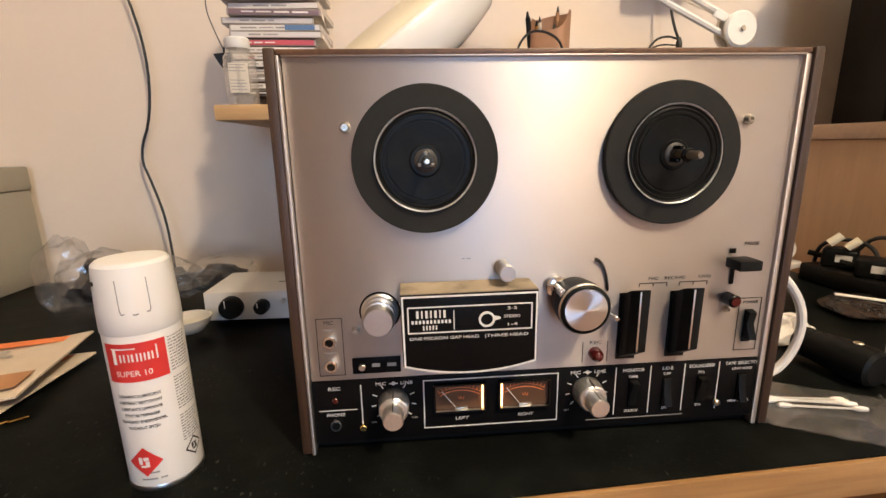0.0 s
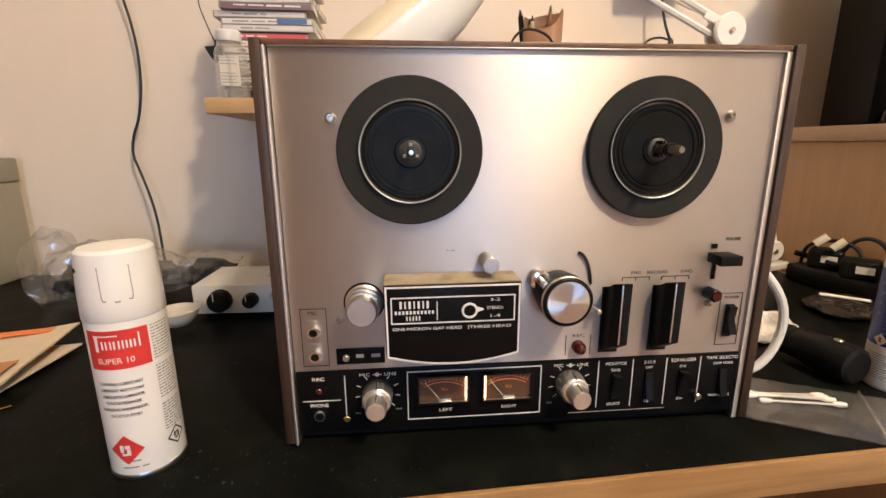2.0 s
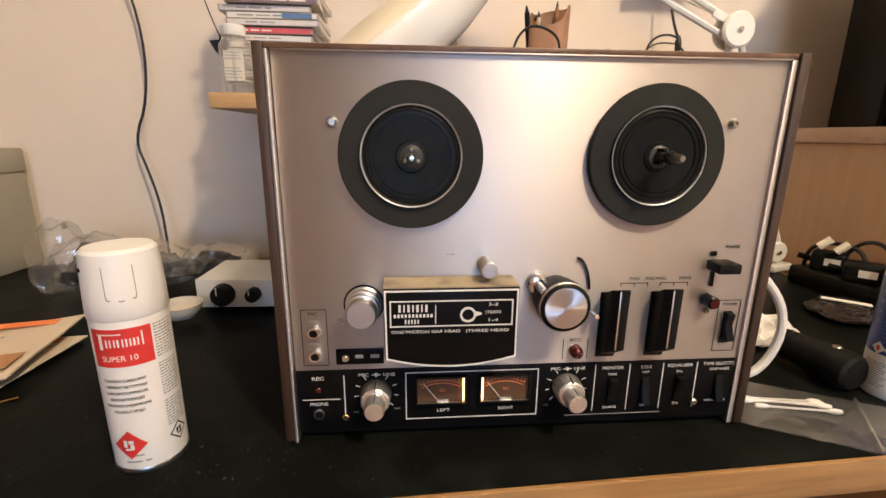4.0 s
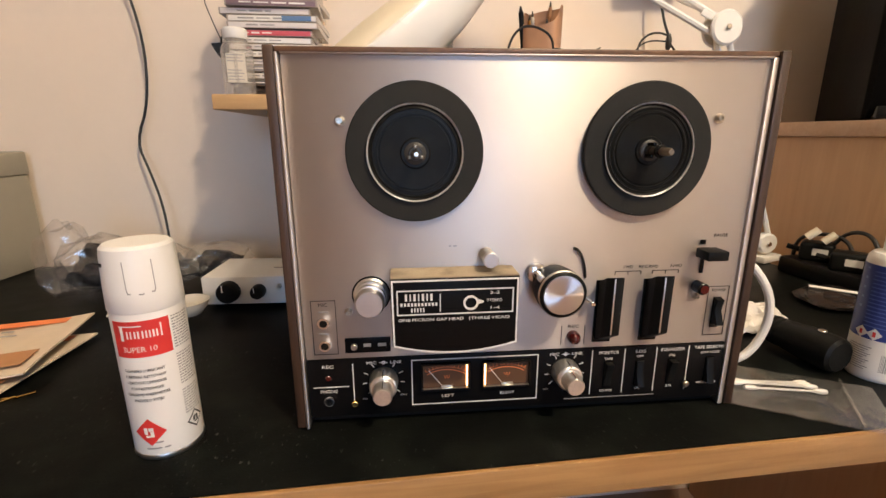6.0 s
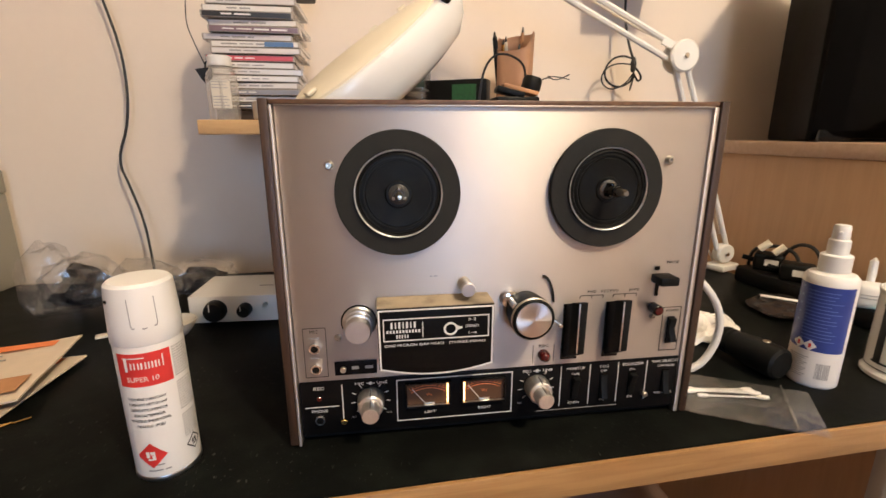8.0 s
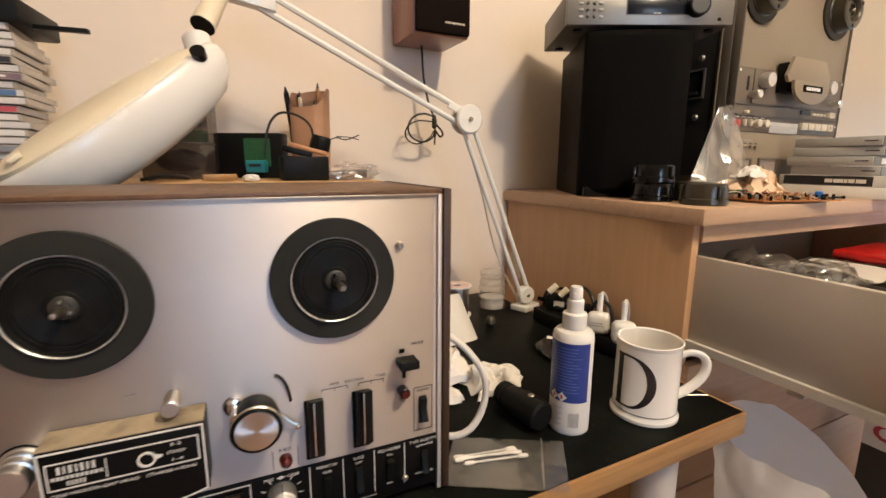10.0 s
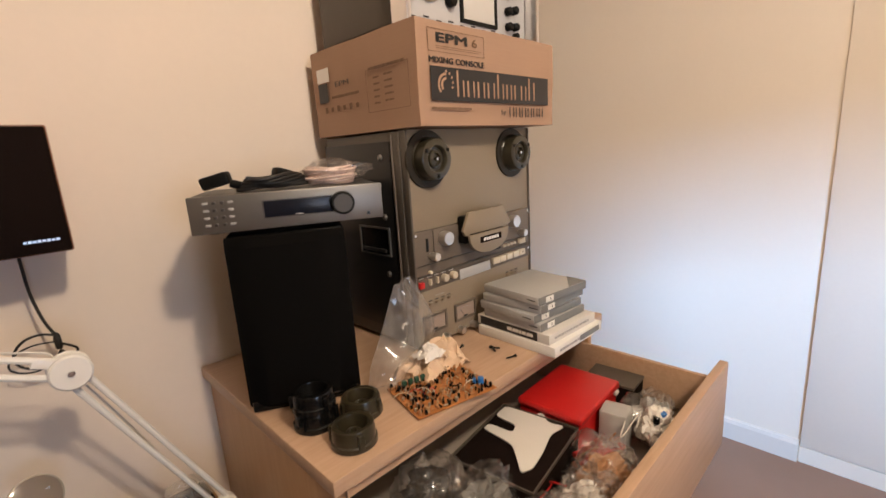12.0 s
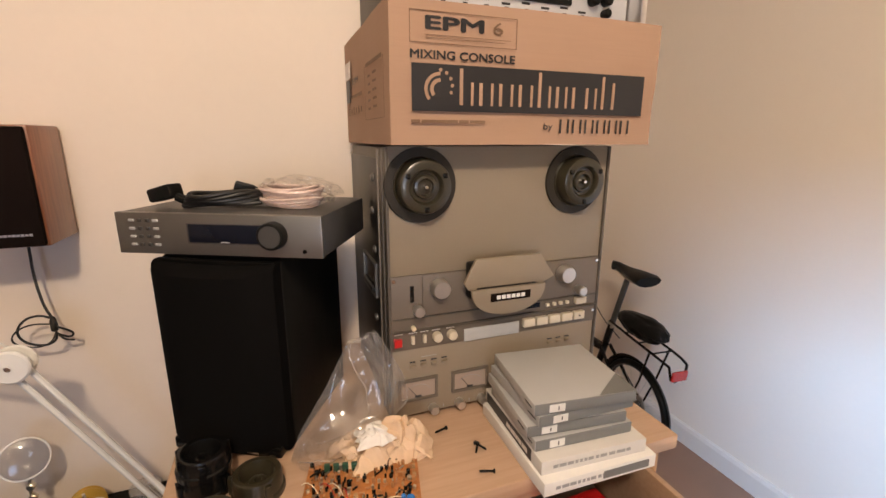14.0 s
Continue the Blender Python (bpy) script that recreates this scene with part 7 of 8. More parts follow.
    badge = part("badge", box(B(), (0.2140, -0.0484, 0.2420), (0.080, 0.0012, 0.0150)), CHERRY_FLAT, lc, "dark brown badge")
    ml = B()
    for k in range(6):
        box(ml, (0.1895 + k * 0.0098, -0.0493, 0.2420), (0.0074, 0.0008, 0.0070))
    part("maker_mark", ml, WHITE_INK, badge, "plain pale maker's mark")
    part("cover_screw", disc(B(), 0.006, 0.008, (0.295, -0.010, 0.2470), "y", 18, 0.001), BEIGE, t)
    sub = part("sub_plate", box(B(), (0.230, -0.0035, 0.2450), (0.336, 0.003, 0.0750), 0.001), TAUPE, mid)
    for x, z in ((0.0920, 0.2585), (0.3530, 0.2585)):
        r = part("roller", lathe(B(), [(0.0170, 0.002), (0.0175, 0.004), (0.0165, 0.020), (0.0150, 0.0225), (0, 0.0225)], (x, -0.004, z), "y", 36), SPUN, t, "aluminium tape roller")
    for x, z, lx in ((0.0430, 0.2500, 0.0500), (0.3780, 0.2480, 0.3880)):
        s = part("arm_slot", box(B(), (x, -0.0030, z), (0.0070, 0.0016, 0.0300), 0.0005), BLACK_GLOSS, t, "black arm slot")
        part("tension_pin", lathe(B(), [(0.0060, 0), (0.0060, 0.010), (0.0095, 0.012), (0.0095, 0.026), (0.0080, 0.028), (0, 0.028)], (lx, -0.002, z - 0.0260), "y", 24), SPUN, t, "aluminium tension pin")
    for x in (0.0105, 0.435):
        for z in (0.276, 0.168):
            part("screw", disc(B(), 0.0032, 0.0015, (x, -0.002, z), "y", 12), CHROME, t)
    # buttons of the transport
    lip = part("button_ledge", box(B(), (W_ / 2, -0.0040, 0.1815), (W_ - 0.016, 0.006, 0.0030)), TAUPE_SIDE, mid)
    lip2 = part("button_ledge", box(B(), (W_ / 2, -0.0030, 0.2050), (W_ - 0.016, 0.004, 0.0016)), TAUPE_SIDE, mid)
    part("record_button", box(B(), (0.0155, -0.0055, 0.1620), (0.0140, 0.008, 0.0140), 0.001), RED_PLASTIC, mid, "red record button")
    for x in (0.0430, 0.0650):
        part("slide_switch", box(B(), (x, -0.0055, 0.1640), (0.0058, 0.008, 0.0150), 0.001), BUTTON_CREAM, mid)
    for x in (0.0890, 0.1180):
        k = part("rotary_knob", lathe(B(), [(0.0092, 0), (0.0095, 0.003), (0.0085, 0.012), (0, 0.013)], (x, -0.002, 0.1640), "y", 20), BUTTON_CREAM, mid, "cream rotary knob")
    part("cue_knob", disc(B(), 0.0042, 0.010, (0.0440, -0.002, 0.1870), "y", 16, 0.001), CREAM_PLASTIC, mid)
    win = part("counter_window", box(B(), (0.2020, -0.0030, 0.1565), (0.1170, 0.003, 0.0250), 0.001), GREY_BOX, mid, "pale smeared counter window")
    part("smear", bars(B(), 0.150, 0.252, 0.158, 0.005, -0.0046, 15, 0.2), GREY_BOX, win)
    for k in range(5):
        bt = part("transport_button", box(B(), (0.2800 + 0.0293 * k, -0.0060, 0.1640), (0.0250, 0.010, 0.0165), 0.0012), BUTTON_CREAM, mid, "cream push button")
        if k == 4:
            part("dot", disc(B(), 0.0022, 0.0006, (0.2800 + 0.0293 * k, -0.0110, 0.1640), "y", 10), TAUPE_SIDE, bt)
    part("transport_button", box(B(), (0.3990, -0.0060, 0.1960), (0.0250, 0.010, 0.0140), 0.0012), BUTTON_CREAM, mid, "cream push button")
    for k in range(4):
        part("small_button", box(B(), (0.3230 + 0.0153 * k, -0.0045, 0.1945), (0.0070, 0.006, 0.0062), 0.0008), BUTTON_CREAM, mid)
    part("dark_display", box(B(), (0.2860, -0.0040, 0.1970), (0.0380, 0.002, 0.0095)), DISPLAY, mid)
    pr = B()
    for x in (0.010, 0.036, 0.058, 0.080, 0.108):
        bars(pr, x, x + 0.016, 0.1765, 0.0018, -0.0021, int(x * 999))
    part("print_bars", pr, WHITE_INK, mid)
    # meters
    for x0 in (0.0150, 0.1200):
        m = part("level_meter", border(B(), rect(x0, 0.0405, x0 + 0.0760, 0.0850), 0.0050, 0.005), TAUPE, low, "level meter")
        part("meter_face", box(B(), (x0 + 0.038, -0.0010, 0.0628), (0.0670, 0.001, 0.0360)), METER_PALE, m, "pale pinkish meter face")
        part("needle", tube(B(), [(x0 + 0.036, -0.002, 0.0470), (x0 + 0.020, -0.002, 0.0680)], 0.0006, 5), INK, m)
        part("needle_cover", box(B(), (x0 + 0.038, -0.0022, 0.0480), (0.0130, 0.002, 0.0040), 0.001), INK, m)
        part("scale", tube(B(), [(x0 + 0.038 + 0.030 * math.sin(a), -0.002, 0.0420 + 0.030 * math.cos(a)) for a in [-0.9 + 0.15 * k for k in range(13)]], 0.0005, 4), GREY_INK, m)
    for x0 in (0.0430, 0.3350):
        for k in range(4 if x0 < 0.1 else 3):
            part("small_button", box(B(), (x0 + 0.0205 * k, -0.0030, 0.1110), (0.0110, 0.006, 0.0052), 0.0008), BEIGE, low)
            part("slot_print", box(B(), (x0 + 0.0205 * k, -0.0004, 0.1180), (0.0110, 0.0008, 0.0024)), INK, low)
    bars_ = B()
    bars(bars_, 0.060, 0.090, 0.126, 0.0016, -0.0001, 33)
    part("print_bars", bars_, GREY_INK, low)
    for x in (0.0820, 0.1360, 0.1830, 0.2340):
        k = part("level_knob", lathe(B(), [(0.0092, 0), (0.0094, 0.004), (0.0080, 0.016), (0, 0.017)], (x, 0, 0.0170), "y", 28), SPUN, low, "aluminium level knob")
        part("print_bars", box(B(), (x + 0.022, -0.0003, 0.0170), (0.002, 0.0006, 0.006)), GREY_INK, low)
    # left side: handle frame and screws
    part("side_flange", box(B(), (0.0010, 0.0275, H_ / 2 + 0.004), (0.005, 0.022, H_ - 0.016), 0.0015), TAUPE_SIDE, t, "dark taupe front flange")
    part("flange_lip", box(B(), (-0.0006, 0.0400, H_ / 2 + 0.004), (0.007, 0.003, H_ - 0.018), 0.001), TAUPE, t)
    part("side_plate", box(B(), (0.0008, 0.180, 0.262), (0.003, 0.262, 0.440), 0.001), SIDE_BLACK, t, "satin black side plate")
    sd = part("side_handle", border(B(), rect(-0.058, -0.034, 0.058, 0.034), 0.004, 0.005, pose(-0.0008, 0.128, 0.257, 0, 0, -90)), GREY_CASE, t, "black folding side handle")
    part("handle_well", box(B(), (-0.0012, 0.128, 0.257), (0.0024, 0.110, 0.062)), BLACK_GLOSS, sd)
    part("handle_bar", box(B(), (-0.0060, 0.128, 0.236), (0.006, 0.090, 0.008), 0.002), SIDE_BLACK, sd)
    for y, z in ((0.083, 0.448), (0.095, 0.386), (0.084, 0.315), (0.086, 0.180)):
        part("side_boss", lathe(B(), [(0, 0), (0.0075, 0), (0.0075, 0.002), (0.0052, 0.005), (0, 0.006)], (-0.0005, y, z), m=pose(0, 0, 0, 0, -90, 0), n=20), GREY_CASE, t)


studio_recorder()


def carton():
    t = thing("cardboard_box", "brown cardboard equipment carton with black printing, on top of the recorder", "cardboard box", pose(1.166, 0.556, 1.5235))
    W_, H_, D_ = 0.4845, 0.2005, 0.384
    b = B()
    vs = box(b, (W_ / 2, D_ / 2, H_ / 2), (W_, D_, H_)).verts
    bmesh.ops.subdivide_edges(b, edges=list(b.edges), cuts=7, use_grid_fill=True)
    for v in b.verts:
        q = v.co / 0.12
        v.co += Vector((noise.noise(q), noise.noise(q + Vector((9, 0, 0))), noise.noise(q + Vector((0, 9, 0))))) * 0.0022
        if v.co.y < 0.01 and v.co.z > H_ * 0.4:
            v.co.y -= 0.002
        v.co.z = max(v.co.z, 0.0)
    body = part("carton", b, CARD, t)
    part("corner_crease", box(B(), (0.002, 0.0005, H_ / 2), (0.003, 0.003, H_ - 0.004)), CARD, body)
    part("top_tape", box(B(), (W_ / 2, D_ / 2, H_ + 0.0016), (0.05, D_ - 0.01, 0.0006)), FILM_THICK, body)
    y = -0.0045
    F = pose(0, y, 0)
    band_ = part("black_band", box(B(), (0.2435, y, 0.0820), (0.4240, 0.0008, 0.0660)), INK, body, "black printed band")
    # plain pale strokes of the word's size
    x = 0.1050
    for w, h in ((0.026, 0.052), (0.027, 0.033), (0.028, 0.033), (0.029, 0.033), (0.027, 0.053), (0.025, 0.033), (0.020, 0.033), (0.026, 0.033), (0.015, 0.052), (0.014, 0.043)):
        thin = w < 0.022
        part("word_stroke", box(B(), (x + 0.0040, y - 0.0006, 0.0585 + h / 2), (0.0056, 0.0008, h), 0.0003), CARD, band_)
        if not thin:
            part("word_stroke", box(B(), (x + w - 0.0040, y - 0.0006, 0.0585 + min(h, 0.033) / 2), (0.0044, 0.0008, min(h, 0.033)), 0.0003), CARD, band_)
        x += w + 0.0065
    fan = B()
    for r0, r1 in ((0.0255, 0.0205), (0.0165, 0.0110)):
        pts = [(0.0760 - r * math.cos(a), 0.0800 + r * math.sin(a) * 0.95) for r, seq in ((r0, [0.15 * k - 0.7 for k in range(16)]), (r1, [0.15 * k - 0.7 for k in range(15, -1, -1)])) for a in seq]
        slab(fan, pts, 0.0004, pose(0, y - 0.0008, 0))
    for k in range(5):
        a = radians(80 - 26 * k)
        disc(fan, 0.0026, 0.0004, (0.0720 + 0.0225 * math.cos(a), y - 0.0004, 0.0850 + 0.0225 * math.sin(a)), "y", 14)
    part("maker_emblem", fan, CARD, band_, "plain fan emblem")
    part("model_outline", border(B(), rect(0.0290, 0.1420, 0.2000, 0.1850), 0.0010, 0.0004, F), INK_BROWN, body)
    letters("EPM", 0.0245, pose(0.0985, y - 0.0001, 0.1685), INK, body, 0.0930, 0.0004, bold=0.0008)
    letters("6", 0.0245, pose(0.1680, y - 0.0001, 0.1680), INK_BROWN, body, 0.017, 0.0004)
    rules = B()
    for z, w in ((0.1535, 0.138), (0.1495, 0.128)):
        box(rules, (0.052 + w / 2, y - 0.0002, z), (w, 0.0004, 0.0008))
    part("print_rule", rules, INK_BROWN, body)
    letters("MIXING CONSOLE", 0.0165, pose(0.1135, y - 0.0001, 0.1265), INK, body, 0.1690, 0.0004, bold=0.0004)
    for x, w in ((0.030, 0.014), (0.046, 0.058), (0.106, 0.016), (0.124, 0.026)):
        part("web_bar", box(B(), (x + w / 2, y - 0.0002, 0.0345), (w, 0.0004, 0.0045)), INK_BROWN, body)
    letters("by", 0.0150, pose(0.2640, y - 0.0001, 0.0290), INK, body, 0.0170, 0.0004)
    for k in range(6):
        x = 0.2860 + 0.0250 * k
        for dx in (0.0025, 0.0175):
            part("word_stroke", box(B(), (x + dx, y - 0.0003, 0.0298), (0.0034, 0.0006, 0.0225)), INK, body)
    # left side print
    S = pose(-0.0035, 0, 0, 0, 0, -90)
    def side(x, z):
        return pose(-0.0038, D_ - x, z, 0, 0, -90)
    part("white_sticker", box(B(), (-0.0036, 0.333, 0.1425), (0.0008, 0.052, 0.032)), PAPER, body, "white paper sticker")
    part("print_block", box(B(), (-0.0034, 0.338, 0.1025), (0.0008, 0.040, 0.044)), INK, body)
    letters("EPM", 0.016, side(0.384 - 0.255, 0.1160), INK, body, 0.055, 0.0004)
    def side_print(bm):
        part("print_bar", bm, INK_BROWN, body).matrix_basis = pose(-0.0036, 0, 0, 0, 0, -90)
    def side_line(*row):
        bm = B()
        bars(bm, *row)
        side_print(bm)
    side_line(-0.302, -0.190, 0.0890, 0.0060, 0, 81, 0.15)
    for k in range(6):
        side_print(box(B(), (-0.330 + k * 0.026, 0, 0.0620), (0.010, 0.0006, 0.014 - 0.004 * (k % 2))))
    for k in range(5):
        side_line(-0.135, -0.115, 0.110 - 0.013 * k, 0.0040, 0, 90 + k)
        side_line(-0.098, -0.070, 0.112 - 0.013 * k, 0.0040, 0, 95 + k)
    side_line(-0.150, -0.030, 0.1290, 0.0060, 0, 99, 0.2)
    fr = border(B(), rect(-0.160, 0.040, -0.020, 0.128), 0.0010, 0.0004)
    o = part("print_frame", fr, INK_BROWN, body)
    o.matrix_basis = pose(-0.0036, 0, 0, 0, 0, -90)


INK_BROWN = material("brown_print", (0.17, 0.095, 0.05), 0.7, vary=0.1)
carton()


def test_set():
    """The instrument on the carton; its upper part is never seen."""
    t = thing("test_instrument", "pale grey test instrument with black knobs on the carton", "instrument", pose(1.185, 0.632, 1.7255))
    W_, H_, D_ = 0.470, 0.200, 0.290
    part("case", box(B(), (W_ / 2, D_ / 2 + 0.010, H_ / 2 + 0.008), (W_ - 0.03, D_, H_ - 0.010), 0.004), TAUPE_SIDE, t, "dark brown-grey case")
    f = part("front_panel", box(B(), (W_ / 2, 0.004, H_ / 2 + 0.008), (W_ - 0.034, 0.010, H_ - 0.012), 0.002), INSTR, t, "pale grey-blue front panel")
    for x in (0.008, W_ - 0.008):
        part("side_rail", box(B(), (x, -0.012, H_ / 2 + 0.004), (0.014, 0.050, H_), 0.004), ALU_TRIM, t, "aluminium side rail")
    for x in (0.05, W_ - 0.05):
        for y in (0.04, 0.25):
            part("foot", disc(B(), 0.012, 0.009, (x, y, 0.0)), BLACK_PLASTIC, t)
    s = part("screen", box(B(), (0.262, -0.0020, 0.085), (0.120, 0.004, 0.090), 0.002), PALE_GREY, f, "pale blank screen")
    part("screen_rim", border(B(), rect(0.196, 0.034, 0.328, 0.136), 0.008, 0.006, pose(0, -0.001, 0)), BLACK_PLASTIC, s)
    big = part("big_dial", disc(B(), 0.040, 0.006, (0.095, -0.001, 0.100), "y", 44, 0.001), NICKEL, f, "round metal dial")
    part("dial_knob", disc(B(), 0.020, 0.020, (0.095, -0.006, 0.110), "y", 32, 0.003), BLACK_PLASTIC, big)
    for x, z, r in ((0.046, 0.062, 0.0130), (0.160, 0.060, 0.0140), (0.160, 0.112, 0.0130), (0.372, 0.070, 0.0100), (0.398, 0.075, 0.0100), (0.372, 0.034, 0.0100), (0.400, 0.036, 0.0100), (0.372, 0.112, 0.0100), (0.400, 0.114, 0.0100), (0.400, 0.014, 0.0080)):
        part("knob", disc(B(), r, 0.018, (x, -0.001, z + 0.012), "y", 24, 0.003), BLACK_PLASTIC, f, "black knob")
    for k in range(9):
        part("print_bar", box(B(), (0.050 + 0.038 * k, -0.0014, 0.026 + 0.004 * (k % 2)), (0.016, 0.0008, 0.0035)), INK, f)
        part("print_bar", box(B(), (0.052 + 0.038 * k, -0.0014, 0.0205), (0.008, 0.0008, 0.0025)), INK, f)


INSTR = material("pale_instrument_paint", (0.50, 0.50, 0.50), 0.45, vary=0.04, bump=0.05)
test_set()


def tape_box(m, k):
    t = thing("tape_box", "grey plastic box for a tape reel in a leaning stack", "tape box", m, group="stack of tape boxes")
    part("box_body", box(B(), (0.0880, 0.0850, 0.0097), (0.176, 0.170, 0.0192), 0.0018), GREY_BOX, t)
    sp = part("spine", box(B(), (0.0885, -0.0004, 0.0097), (0.174, 0.0020, 0.0178), 0.0006), GREY_SPINE, t, "darker grey spine")
    part("corner_band", slab(B(), [(0.110, 0.0), (0.176, 0.0), (0.176, 0.055)], 0.0008, pose(0.0, 0.0, 0.0200, -90, 0, 0)), GREY_SPINE, t, "dark grey corner of the lid") if k == 3 else None
    part("number_label", box(B(), (0.038, -0.0018, 0.0097), (0.026, 0.0010, 0.0125)), PAPER, sp, "white paper label")
    part("hand_mark", box(B(), (0.040, -0.0026, 0.0097), (0.0016, 0.0008, 0.0060)), INK, sp)
    part("side_slit", box(B(), (-0.0002, 0.020, 0.010), (0.0008, 0.024, 0.0022)), INK, t)
    return t


zs = CZ + 0.0475
for k, (x, y, a) in enumerate(((1.342, 0.402, -3.5), (1.332, 0.412, -6.0), (1.346, 0.402, -1.5), (1.338, 0.404, -6.5))):
    tape_box(pose(x, y, zs, 0, 0, a), k)
    zs += 0.0207


def flat_box(m, s, mat, label, dark):
    t = thing("boxed_tape", label, "tape box", m, group="stack of tape boxes")
    part("carton", box(B(), (s[0] / 2, s[1] / 2, s[2] / 2), s, 0.0012), mat, t)
    part("front_print", bars(B(), 0.02, s[0] - 0.03, s[2] / 2, 0.0055, -0.0002, 7, 0.4), GREY_INK, t)
    if dark:
        o = part("dark_side", box(B(), (-0.0006, s[1] * 0.55, s[2] / 2), (0.0010, s[1] * 0.80, s[2] * 0.86)), INK, t, "black printed side")
        p = part("side_print", bars(B(), -s[1] * 0.55, -s[1] * 0.20, s[2] / 2, 0.0080, -0.0014, 12, 0.15), WHITE_INK, t)
        p.matrix_basis = pose(0, 0, 0, 0, 0, -90)
    else:
        part("grey_label", box(B(), (s[0] * 0.72, -0.0006, s[2] * 0.5), (s[0] * 0.42, 0.0010, s[2] * 0.55)), GREY_SPINE, t)


flat_box(pose(1.336, 0.362, CZ, 0, 0, -1.5), (0.206, 0.222, 0.0235), PAPER, "white cardboard tape box at the bottom of a stack", False)
flat_box(pose(1.340, 0.378, CZ + 0.0238, 0, 0, -3.0), (0.190, 0.215, 0.0235), PAPER_GREY := material("off_white_card", (0.62, 0.59, 0.55), 0.6, vary=0.04), "off-white tape box with a black printed side", True)


def hub_adaptor(m, label, h=0.036, mat=None):
    t = thing("reel_adaptor", label, "reel adaptor", m, group="loose reel adaptors")
    part("ring_body", lathe(B(), [(0.030, 0.0), (0.0365, 0.0), (0.0380, 0.002), (0.0380, 0.010), (0.0355, 0.012), (0.0350, h - 0.006), (0.0335, h - 0.001), (0.0310, h), (0.0255, h - 0.001), (0.0240, h - 0.006), (0.0235, 0.012), (0.0225, 0.010), (0.0, 0.010)], n=48), mat or OLIVE_GLOSS, t)
    part("core", lathe(B(), [(0.0125, 0.010), (0.0125, 0.020), (0.0110, 0.021), (0.0060, 0.021), (0.0050, 0.0105)], n=28), mat or OLIVE_GLOSS, t)
    for k in range(3):
        a = radians(120 * k + 15)
        part("lug", box(B(), (0.0365 * math.cos(a), 0.0365 * math.sin(a), h * 0.55), (0.007, 0.010, h * 0.7), 0.001, m=pose(0.0365 * math.cos(a), 0.0365 * math.sin(a), 0, 0, 0, math.degrees(a)) @ pose(-0.0365 * math.cos(a), -0.0365 * math.sin(a), 0)), mat or OLIVE_GLOSS, t)


hub_adaptor(pose(0.884, 0.460, CZ), "smoky olive reel adaptor lying on the cabinet top")
hub_adaptor(pose(0.942, 0.522, CZ, 0, 0, 40), "smoky olive reel adaptor behind another one")
hub_adaptor(pose(0.869, 0.556, CZ, 0, 0, 70), "black reel adaptor at the foot of the loudspeaker", 0.034, BLACK_GLOSS)
hub_adaptor(pose(0.869, 0.556, CZ + 0.0345, 0, 0, 20), "black reel adaptor stacked on another one", 0.034, BLACK_GLOSS)


def circuit_board():
    m = frame_of((0.988, 0.418, CZ + 0.001), (0.165, -0.038, 0), (0, 0, 1))
    t = thing("circuit_board", "brown circuit board crowded with components, lying on the cabinet", "circuit board", m)
    L, D_ = 0.172, 0.128
    part("board", box(B(), (L / 2, D_ / 2, 0.004), (L, D_, 0.0018)), COPPER_BOARD, t)
    rng = random.Random(5)
    kinds = {"black": BLACK_GLOSS, "brown": PAD, "grey": NICKEL, "green": GREEN_COMP, "cream": TAN_COMP}
    for i in range(19):
        for j in range(14):
            x, y = 0.007 + i * 0.0088 + rng.uniform(-0.003, 0.003), 0.007 + j * 0.0088 + rng.uniform(-0.003, 0.003)
            if rng.random() < 0.14 or x > L - 0.006 or y > D_ - 0.006:
                continue
            z = 0.0052
            kind = rng.choice(("black", "black", "black", "brown", "brown", "grey", "cream", "black", "brown", "grey"))
            style, b = rng.random(), B()
            if style < 0.45:
                part("capacitor", disc(b, rng.uniform(0.0018, 0.0036), rng.uniform(0.005, 0.011), (x, y, z), n=10, round=0.0006), kinds[kind], t)
            elif style < 0.75:
                a = rng.choice((0, 90, 45))
                part("resistor", tube(b, [Vector((x, y, z + 0.003)) + Vector((math.cos(radians(a)), math.sin(radians(a)), 0)) * q for q in (-0.0042, 0.0042)], 0.0016, 7), kinds[kind], t)
            else:
                part("chip", box(b, (x, y, z + 0.003), (rng.uniform(0.003, 0.007), 0.003, 0.006), 0.0005), kinds[kind], t)
    part("capacitor", disc(B(), 0.0062, 0.014, (L - 0.016, 0.030, 0.0052), n=16, round=0.001), BLUE_PLASTIC, t, "blue capacitor")
    part("capacitor", disc(B(), 0.0036, 0.011, (L - 0.026, 0.038, 0.0052), n=12, round=0.001), BLUE_PLASTIC, t, "blue capacitor")
    for k in range(4):
        part("coil_can", box(B(), (0.030 + 0.014 * k, 0.112, 0.012), (0.009, 0.006, 0.013), 0.001), GREEN_COMP, t)
    for k in range(7):
        a = Vector((rng.uniform(0.02, L - 0.02), rng.uniform(0.02, D_ - 0.02), 0.006))
        c = a + Vector((rng.uniform(-0.05, 0.05), rng.uniform(-0.03, 0.03), 0))
        part("jumper_wire", tube(B(), [a, a.lerp(c, 0.3) + Vector((0, 0, 0.012)), a.lerp(c, 0.7) + Vector((0, 0, 0.011)), c], 0.0007, 5, 1), (CREAM_PLASTIC, CORD_BLACK, RED_PLASTIC)[k % 3], t)
    for k in range(26):
        part("pin", disc(B(), 0.0012, 0.010, (rng.uniform(0.01, L - 0.01), rng.uniform(0.01, D_ - 0.01), 0.005), n=6), CHROME, t)


GREEN_COMP = material("green_component", (0.03, 0.085, 0.05), 0.3, vary=0.1)
TAN_COMP = material("tan_component", (0.42, 0.25, 0.12), 0.4, vary=0.2)
circuit_board()

